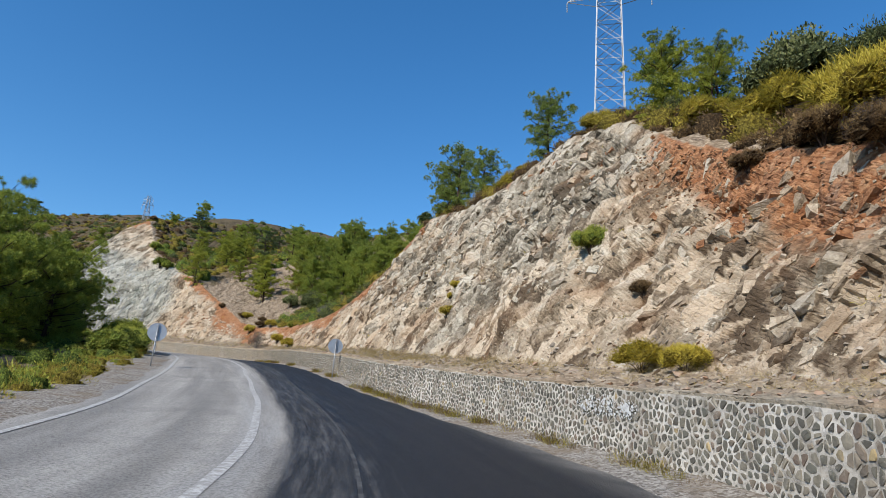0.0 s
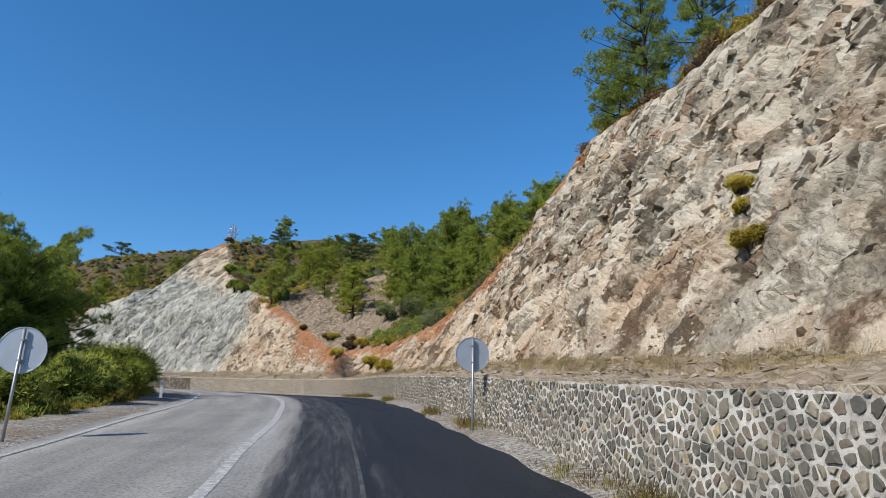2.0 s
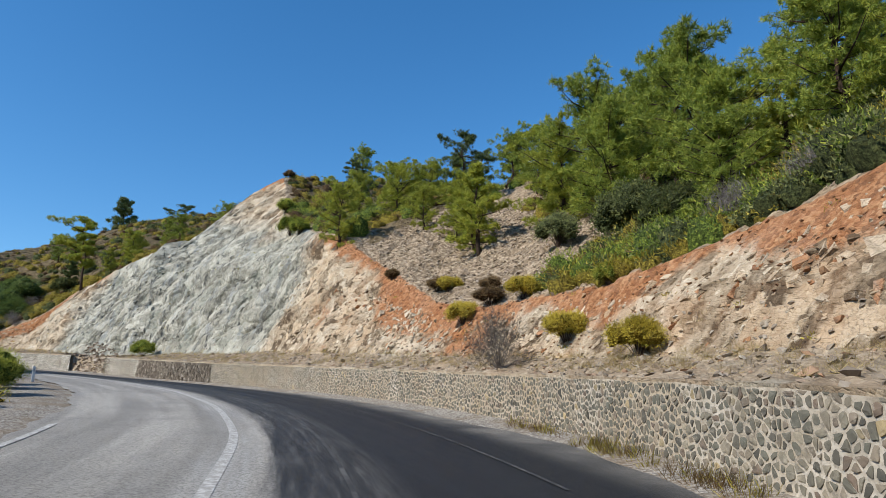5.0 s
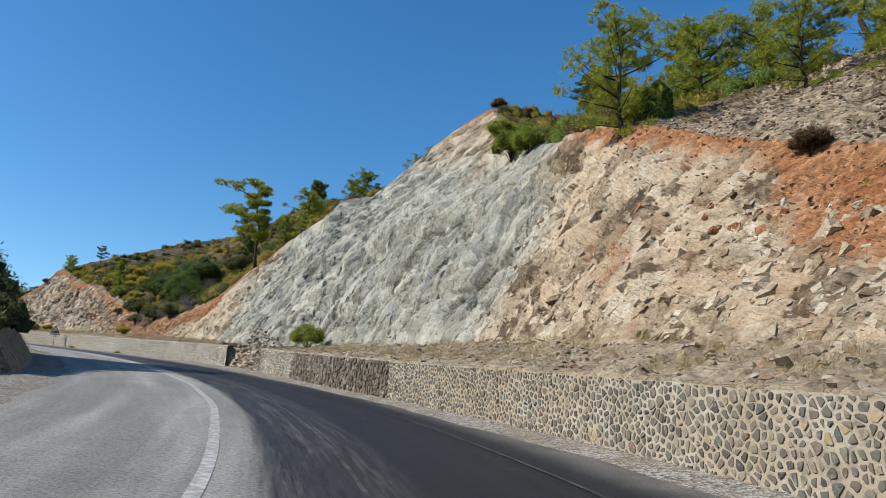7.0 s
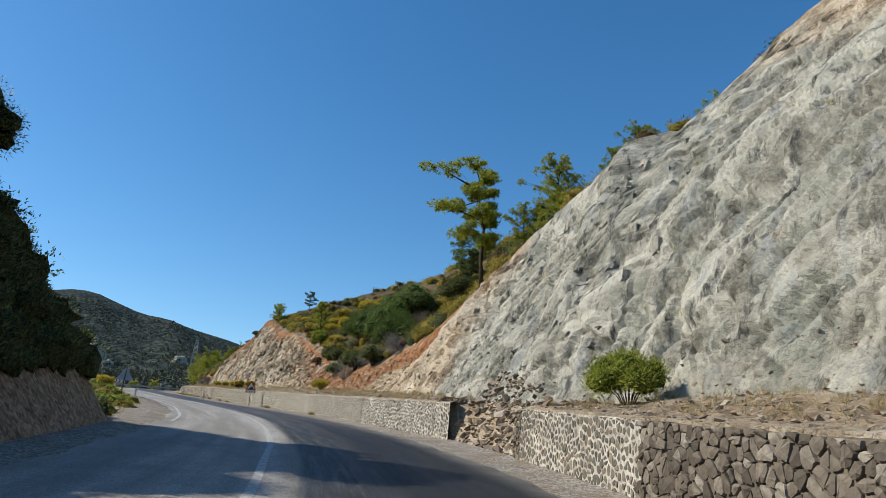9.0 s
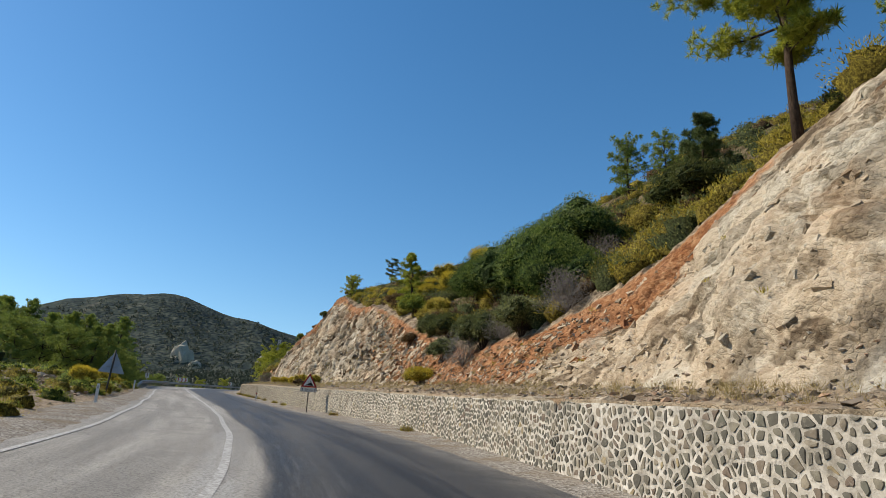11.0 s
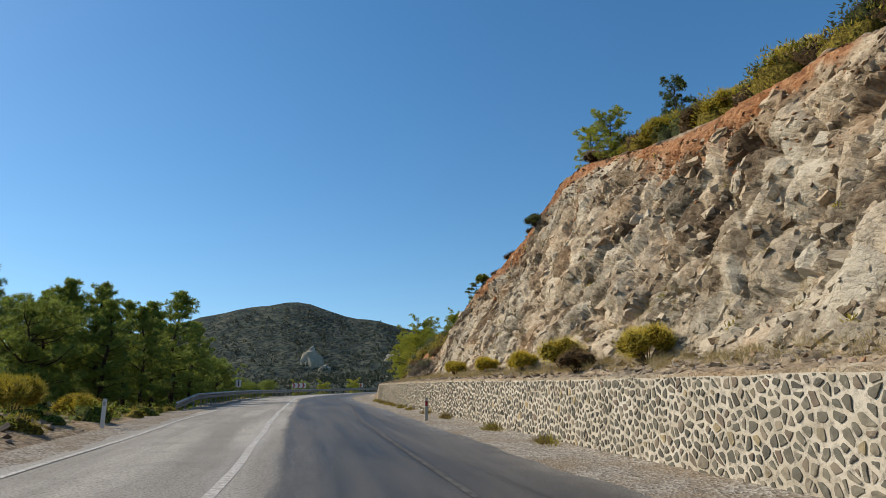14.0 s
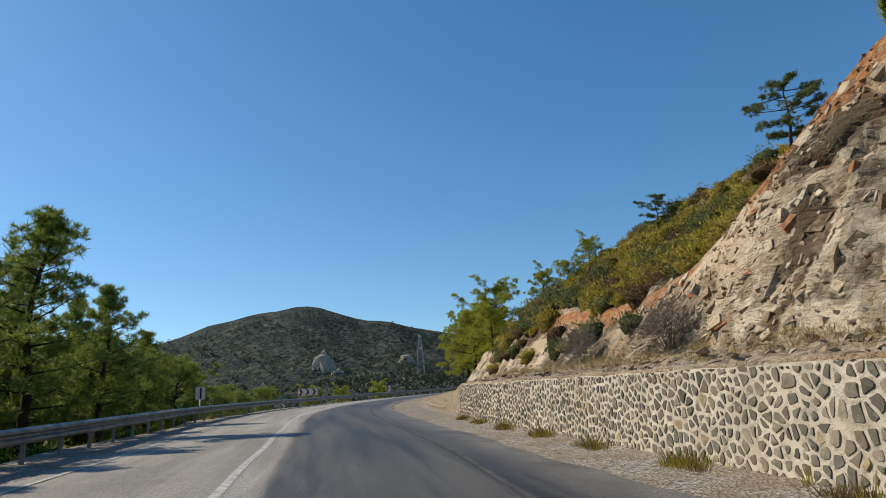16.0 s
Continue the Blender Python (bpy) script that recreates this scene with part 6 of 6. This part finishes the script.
cushions("end_scrub", "olive bushes crowding the slope at the end of the wall", 110, end_spot, M_BROOM, 71, 260, 0.11, (0.3, 0.75), 0.3)
cushions("end_maquis", "dark green bushes crowding the slope at the end of the wall", 80, end_spot, M_OAK, 72, 260, 0.11, (0.35, 0.85), 0.45)
cushions("end_heath", "brown heath on the slope at the end of the wall", 60, end_spot, M_BROWN, 73, 240, 0.11, (0.3, 0.7), 0.34)
cushions("valley_scrub", "dark maquis over the low ground inside the bend", 1000, lambda r: (r.uniform(-5, 235), -12 - 50 * r.random() ** 1.3), M_OAK, 66, 40, 0.3, (0.6, 1.6), 0.5)


# ---- far country ----
def far_material():
    n = Nodes("hazed_far_maquis", 0.95, 0, 0.05)
    k, g = n.noise(0.035, detail=8, rough=0.72), n.voronoi(0.16)
    # Colours carry a little blue of the air between, as painted haze.
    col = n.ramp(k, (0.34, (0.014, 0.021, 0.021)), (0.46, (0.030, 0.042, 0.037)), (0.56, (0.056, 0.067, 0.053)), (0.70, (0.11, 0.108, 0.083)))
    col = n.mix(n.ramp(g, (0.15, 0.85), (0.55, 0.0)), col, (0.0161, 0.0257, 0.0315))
    return n.done(col, None, n.bump(n.math("SUBTRACT", 1.0, g), 1.0, 2.4))


def build_far():
    """Valley floor and hills all round, out to the horizon."""
    az = np.radians(np.arange(-180, 180.1, 1.0))
    r = np.r_[1, 30, 60, 90, 120, 150, 185, 220, 260, 300, 340, 380, 420, 460, 500, 560, 620, 680, 740, 800, 860, 920, 980, 1050, 1150, 1300, 1600, 2200, 3500]
    R, A = np.meshgrid(r, az, indexing="ij")
    deg = np.degrees(A)
    crown = np.interp(deg, [-180, -140, -115, -104, -97, -91.5, -87.2, -84, -81.5, -79, -76.5, -72.3, -68.5, -64, -58, -40, 0, 90, 180], [3, 3, 4.5, 6.4, 8.1, 9.25, 10.4, 11.1, 11.5, 11.5, 10.95, 10.35, 9.15, 7.7, 6, 5, 4, 3, 3])
    low = np.interp(deg, [-180, -120, -100, -92, -84, -78, -72, -66, -50, 0, 180], [-3, -2, 1.0, 3.0, 4.2, 5.4, 6.0, 5.4, 3, 1, -3])
    el = np.interp(R, [60, 150, 300, 450, 620, 950, 1300, 3500], [0, 0.1, 0.55, 1.0, 1.05, 2.0, 1.85, 1.2])
    ang = np.where(el <= 1, low * el, low + (crown - low) * (np.minimum(el, 2) - 1))
    X, Y = -125 + R * np.sin(A), 100 + R * np.cos(A)
    Z = 12 + R * np.tan(np.radians(ang)) - np.interp(R, [60, 130, 200], [14, 9, 0])
    view = np.clip((deg + 122) / 12, 0, 1) * np.clip((-50 - deg) / 8, 0, 1)
    Z = Z * view + (1 - view) * (-45 + np.maximum(R - 250, 0) * 0.055)
    P = np.stack([X, Y, Z], -1).reshape(-1, 3)
    Z2 = P[:, 2] + np.clip(R.ravel() - 180, 0, 400) / 400 * (waves(P, 60, 71) * 6 + waves(P, 22, 72) * 2.5)
    P[:, 2] = Z2
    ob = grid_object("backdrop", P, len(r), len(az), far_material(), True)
    tagged(ob, "distant wooded mountain and valley sides", "mountain", kind="structure")
    return P.reshape(len(r), len(az), 3), r, np.degrees(az)


FAR_P, FAR_R, FAR_A = build_far()


def on_far(azimuth, dist):
    j = int(azimuth + 180)
    k = azimuth + 180 - j
    line = FAR_P[:, j] * (1 - k) + FAR_P[:, j + 1] * k
    return Vector([float(np.interp(dist, FAR_R, line[:, i])) for i in range(3)])


def outcrop(seed, azimuth, dist, w, h):
    """A pale rock outcrop on a far slope."""
    bm = bmesh.new()
    bmesh.ops.create_icosphere(bm, subdivisions=3, radius=1)
    for q in bm.verts:
        k = 1 + 0.35 * noise.noise(q.co * 1.7 + Vector((seed, 0, 0))) + 0.2 * noise.noise(q.co * 4.2)
        q.co = Vector((q.co.x * w * k, q.co.y * w * 0.6 * k, q.co.z * h * k))
    m = Matrix.Translation(on_far(azimuth, dist)) @ pose(0, 0, 0, 0, 0, -azimuth)
    ob = part("rock_outcrop", bm, M_GROUND)
    set_zone(ob, np.tile((0.0, 0.6, 0.0), (len(ob.data.vertices), 1)))
    set_zone(ob, np.tile((0.5, 0.5, 0.5), (len(ob.data.vertices), 1)), "tint")
    ob.matrix_basis = m
    tagged(ob, "pale rock outcrop on the far wooded slope", "rock", "far outcrops")


outcrop(1, -78.7, 690, 12, 17)
outcrop(2, -71.8, 700, 8, 8)
outcrop(3, -77.6, 665, 7, 6)


def far_trees():
    """Crowns of the woods on the valley sides, one mesh."""
    rng = random.Random(77)
    v, f = [], []
    for _ in range(7000):
        a, d = rng.uniform(-112, -60), 130 + 800 * rng.random() ** 1.1
        p = on_far(a, d) + Vector((rng.uniform(-3, 3), rng.uniform(-3, 3), 0))
        h, w = rng.uniform(2.5, 6), rng.uniform(1.2, 2.6)
        for _ in range(14):
            q = rng.random()
            o = rand_dir(rng)
            c = p + Vector((o.x * w * (1.05 - q), o.y * w * (1.05 - q), h * (0.12 + 0.88 * q)))
            way = (o + Vector((0, 0, 0.6))).normalized()
            blade(v, f, c, way, w * 0.9, w * 0.55, way.orthogonal().normalized())
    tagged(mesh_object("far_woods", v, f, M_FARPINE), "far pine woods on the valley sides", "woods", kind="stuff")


far_trees()


# ---- signs, posts, rail, pylons ----
def pole(parent, x, z0, z1, r=0.03, name="pole", label="galvanised steel pole", material=None):
    v, f = [], []
    tube(v, f, [(x, 0, z0), (x, 0, z1)], [r, r], 12)
    return raw_part(name, v, f, material or M_STEEL, parent, label, True)


def disc_sign(s, d, size, height, lean, group):
    root = empty("road_sign", stand(s, d) @ pose(0, 0, 0, 0, lean, 0), "round traffic sign on a steel pole, grey back showing", "sign", group)
    pole(root, 0, -0.3, height + size / 2 - 0.03, 0.025)
    bm = bmesh.new()
    bmesh.ops.create_cone(bm, cap_ends=True, segments=48, radius1=size / 2, radius2=size / 2, depth=0.004, matrix=pose(0, 0.05, height, 90))
    plate = part("plate", bm, M_SIGNBACK, root, "grey metal back of the sign")
    v, f = [], []
    tube(v, f, [(math.cos(a) * size / 2, 0.048, height + math.sin(a) * size / 2) for a in np.linspace(0, 6.2832, 49)], [0.010] * 49, 6)
    raw_part("rim", v, f, M_SIGNBACK, plate)
    for z in (-0.16, 0.16):
        bm = bmesh.new()
        box(bm, -0.034, 0.034, -0.030, 0.046, height + z - 0.010, height + z + 0.010, 0.003)
        part("clamp", bm, M_STEEL, plate)
    return root


disc_sign(31.1, 2.60, 0.66, 1.56, 1.5, "bend signs")
disc_sign(29.9, -4.95, 0.72, 1.50, 2.0, "bend signs")


def tri_points(side, z0, shrink=0.0):
    k = 1 - shrink
    cz = z0 + side * 0.2887
    return [(math.cos(a) * side * 0.5774 * k, cz + math.sin(a) * side * 0.5774 * k) for a in (math.pi / 2, math.pi * 7 / 6, math.pi * 11 / 6)]


def rounded(points, r, n=5):
    out = []
    for i, (x, z) in enumerate(points):
        for px, pz, qx, qz in ((*points[i - 1], *points[(i + 1) % len(points)]),):
            a, b = Vector((px - x, pz - z)).normalized(), Vector((qx - x, qz - z)).normalized()
            for k in range(n + 1):
                t = k / n
                c = a * r * (1 - t) ** 2 + b * r * t**2
                out.append((x + c.x, z + c.y))
    return out


def slab(bm, points, y0, y1):
    """A flat board cut to an outline in x and z."""
    lo, hi = [bm.verts.new((x, y0, z)) for x, z in points], [bm.verts.new((x, y1, z)) for x, z in points]
    bm.faces.new(lo)
    bm.faces.new(hi[::-1])
    for i in range(len(points)):
        j = (i + 1) % len(points)
        bm.faces.new((lo[i], hi[i], hi[j], lo[j]))


def board(name, points, y, depth, material, parent, label=""):
    bm = bmesh.new()
    slab(bm, points, y, y + depth)
    bmesh.ops.recalc_face_normals(bm, faces=bm.faces)
    return part(name, bm, material, parent, label)


def lettering(text, size, x, y, z, parent, turn=0.0, name="lettering"):
    c = bpy.data.curves.new(name, "FONT")
    c.body, c.size, c.align_x, c.align_y, c.extrude = text, size, "CENTER", "CENTER", 0.001
    tmp = bpy.data.objects.new(name, c)
    me = bpy.data.meshes.new_from_object(tmp)
    bpy.data.objects.remove(tmp)
    me.materials.clear()
    me.materials.append(M_BLACK)
    ob = new(name, me)
    ob.parent = parent
    ob.matrix_basis = pose(x, y, z, 90, 0, 0) @ pose(0, 0, 0, 0, 0, turn)
    return ob


def grade_sign():
    """The steep hill warning: red triangle, black slope, plate below."""
    root = empty("warning_sign", stand(149.8, 4.45) @ pose(0, 0, 0, 0, -1.0, 4), "red-rimmed triangular steep hill sign with distance plate", "sign")
    pole(root, 0, -0.3, 2.05, 0.03, "pole", "weathered dark steel pole", M_DARKPOLE)
    tri = board("triangle", rounded(tri_points(0.94, 1.50), 0.05), -0.05, 0.006, M_RED, root, "red warning triangle")
    board("panel", rounded(tri_points(0.94, 1.50, 0.30), 0.02), -0.053, 0.002, M_WHITE, tri, "white panel")
    board("slope_symbol", [(-0.25, 1.595), (0.25, 1.595), (0.115, 1.80)], -0.056, 0.002, M_BLACK, tri, "black slope symbol")
    lettering("% 8", 0.12, 0.0, -0.058, 1.80, tri, 23)
    plate = board("distance_plate", rounded([(-0.47, 1.24), (0.47, 1.24), (0.47, 1.475), (-0.47, 1.475)], 0.03), -0.05, 0.006, M_BLACK, root, "white distance plate with black rim")
    board("field", rounded([(-0.455, 1.255), (0.455, 1.255), (0.455, 1.46), (-0.455, 1.46)], 0.025), -0.053, 0.002, M_WHITE, plate)
    lettering("2000m", 0.17, 0.0, -0.055, 1.355, plate)
    for x in (-0.36, 0.36):
        board("arrow", [(x - 0.018, 1.275), (x + 0.018, 1.275), (x + 0.018, 1.37), (x + 0.045, 1.37), (x, 1.445), (x - 0.045, 1.37), (x - 0.018, 1.37)], -0.056, 0.002, M_BLACK, plate, "black arrow")


grade_sign()


def triangle_back():
    root = empty("warning_sign", stand(149.0, -5.95) @ pose(0, 0, 0, 0, 2.5, -6), "large triangular sign seen from its pale grey back", "sign")
    pole(root, 0, -0.6, 2.25, 0.045, "pole", "dark weathered pole", M_DARKPOLE)
    tri = board("triangle", rounded(tri_points(1.3, 1.08), 0.06), 0.05, 0.006, M_SIGNBACK, root, "pale grey metal back")
    for z in (1.38, 1.75):
        bm = bmesh.new()
        box(bm, -0.3, 0.3, 0.03, 0.049, z - 0.02, z + 0.02)
        part("bracket", bm, M_STEEL, tri)


triangle_back()


def delineator(m):
    root = empty("delineator_post", m, "white plastic roadside marker post", "post", "marker posts")
    bm = bmesh.new()
    box(bm, -0.055, 0.055, -0.03, 0.03, -0.2, 0.78, 0.012)
    part("post", bm, M_WHITE, root)
    bm = bmesh.new()
    box(bm, -0.03, 0.03, -0.034, -0.03, 0.58, 0.70)
    part("reflector", bm, M_STEEL, root, "dull grey reflector")
    return root


first = delineator(stand(45.0, -5.0))
for s, d in ((79.0, -4.9), (168.6, -5.65), (140.0, -5.4)):
    copy_thing(first, stand(s, d))


def wall_post():
    """A concrete marker post with a dark red band below its top."""
    root = empty("marker_post", stand(171.5, 3.97), "pale concrete marker post with a dark red band, before the wall", "post")
    bm = bmesh.new()
    box(bm, -0.055, 0.055, -0.045, 0.045, -0.2, 0.86, 0.012)
    part("post", bm, M_CONCRETE, root)
    bm = bmesh.new()
    box(bm, -0.04, 0.04, -0.05, -0.045, 0.58, 0.75, 0.002)
    part("band", bm, M_RED, root, "dark red band")


wall_post()


def guardrail():
    root = empty("guardrail", Matrix(), "long galvanised guardrail with posts along the drop", "guardrail")
    rail_d = lambda s: -5.75 - 0.25 * np.clip((188 - s) / 8, 0, 1)
    prof = [(0.0, 0.42), (0.075, 0.47), (0.075, 0.52), (0.0, 0.565), (0.0, 0.60), (0.075, 0.645), (0.075, 0.695), (0.0, 0.745)]
    s = np.arange(181, 300.1, 1.0)
    drop = np.interp(s, [181, 186], [-0.35, 0.0])
    for s0 in range(181, 298, 8):
        q = np.arange(s0, s0 + 8.26, 0.75)
        dz = np.interp(q, s, drop)
        V = np.stack([at(q, rail_d(q) + a + (0.004 if (s0 - 181) % 16 else 0), z + dz) for a, z in prof] + [at(q, rail_d(q) + a - 0.012 + (0.004 if (s0 - 181) % 16 else 0), z + dz) for a, z in prof[::-1]], 1)
        beam = grid_object("beam", V.reshape(-1, 3), len(q), len(prof) * 2, M_RAIL, False)
        beam.parent = root
    bm = bmesh.new()
    box(bm, -0.075, 0.0, -0.05, 0.05, -0.75, 0.74, 0.006)
    post = part("post", bm, M_RAIL, root)
    me = post.data
    for k, x in enumerate(np.arange(181.5, 299, 2.0)):
        ob = post if k == 0 else new("post", me)
        ob.parent = root
        p = at(x, rail_d(x) - 0.02, float(np.interp(x, s, drop)))
        ob.matrix_basis = pose(*p.tolist(), 0, 0, heading(x))


guardrail()


def chevron_board(s, d, n, w, turn):
    root = empty("chevron_sign", stand(s, d, turn, 0.0), "white curve board with red chevron arrows", "sign", "chevron boards")
    for x in (-w * 0.3, w * 0.3):
        pole(root, x, -1.2, 1.6, 0.03)
    plate = board("board", [(-w / 2, 0.95), (w / 2, 0.95), (w / 2, 1.62), (-w / 2, 1.62)], -0.05, 0.01, M_WHITE, root, "white board")
    for k in range(n):
        x = -w / 2 + w * (k + 0.5) / n - 0.12
        board("chevron", [(x - 0.13, 0.97), (x + 0.08, 0.97), (x + 0.28, 1.285), (x + 0.08, 1.60), (x - 0.13, 1.60), (x + 0.07, 1.285)], -0.056, 0.005, M_RED, plate, "red chevron")


chevron_board(242, -7.2, 3, 1.9, 12)
chevron_board(268, -7.4, 1, 0.75, 30)


def marker_board():
    root = empty("marker_board", stand(212.0, -6.6, 8, 0.0), "small white marker board with two dark bars on a post", "sign")
    pole(root, 0, -1.0, 1.5, 0.025)
    plate = board("plate", [(-0.24, 1.05), (0.24, 1.05), (0.24, 1.70), (-0.24, 1.70)], -0.05, 0.01, M_WHITE, root)
    board("bar", [(-0.03, 1.10), (0.06, 1.10), (0.06, 1.65), (-0.03, 1.65)], -0.056, 0.005, M_BLACK, plate, "dark bar")


marker_board()


def pylon(p, w, h, arms, r, turn, taper=0.72):
    """A lattice mast: four tapering legs, braced faces, arms with hanging insulators."""
    root = empty("lattice_pylon", Matrix.Translation(p) @ pose(0, 0, 0, 0, 0, turn), "grey steel lattice power pylon", "pylon", "pylons")
    wide = lambda z: w * (1 - taper * z / h) / 2
    for sx, sy in ((-1, -1), (1, -1), (1, 1), (-1, 1)):
        v, f = [], []
        tube(v, f, [(sx * wide(0), sy * wide(0), -2), (sx * wide(h), sy * wide(h), h)], [r, r * 0.8], 4)
        raw_part("leg", v, f, M_STEEL, root)
    v, f = [], []
    z = 0.0
    while z < h - 0.5:
        step = max(1.0, wide(z) * 1.7)
        a, b = wide(z), wide(min(h, z + step))
        z1 = min(h, z + step)
        for (x0, y0), (x1, y1) in (((-1, -1), (1, -1)), ((1, -1), (1, 1)), ((1, 1), (-1, 1)), ((-1, 1), (-1, -1))):
            tube(v, f, [(x0 * a, y0 * a, z), (x1 * b, y1 * b, z1)], [r * 0.5] * 2, 3)
            tube(v, f, [(x1 * a, y1 * a, z), (x0 * b, y0 * b, z1)], [r * 0.5] * 2, 3)
            tube(v, f, [(x0 * b, y0 * b, z1), (x1 * b, y1 * b, z1)], [r * 0.5] * 2, 3)
        z = z1
    raw_part("bracing", v, f, M_STEEL, root)
    for za, la in arms:
        for side in (-1, 1):
            v, f = [], []
            for y in (-1, 1):
                tube(v, f, [(side * wide(za), y * wide(za), za), (side * la, 0, za)], [r * 0.6] * 2, 3)
                tube(v, f, [(side * wide(za + 1), y * wide(za + 1), za + 1.1), (side * la, 0, za)], [r * 0.5] * 2, 3)
            for k in range(1, 4):
                q = k / 4
                x = side * (wide(za) + (la - wide(za)) * q)
                tube(v, f, [(x, 0, za), (x, 0, za + 1.1 * (1 - q))], [r * 0.4] * 2, 3)
            arm = raw_part("arm", v, f, M_STEEL, root)
            v, f = [], []
            pts = [(side * la, 0, za - 0.05 - 0.14 * k) for k in range(9)]
            tube(v, f, pts, [0.03 + 0.05 * (k % 2) for k in range(9)], 8)
            raw_part("insulator", v, f, M_SIGNBACK, arm)


pylon(on_ground(47.5, 32.7), 3.3, 36, ((23.8, 4.2), (28.5, 3.6), (33, 3.0)), 0.07, -14, 0.42)
pylon(on_far(-70.6, 600) + Vector((0, 0, -2)), 7.5, 40, ((28, 6.5), (33, 5.5), (38, 4.5)), 0.22, -10)
pylon(on_ground(132.0, 58), 1.5, 6.0, ((4.0, 1.2), (5.3, 1.0)), 0.06, 10)

# ---- pieces of the wall that stand nearest, each its own ----
for n_, (v_, f_, c_, body_) in enumerate(PIECES):
    me_ = bpy.data.meshes.new("stone")
    me_.from_pydata(v_, [], f_)
    me_.materials.append(M_STONE)
    ob_ = new("stone", me_)
    ob_.parent = body_
    ob_.location = c_
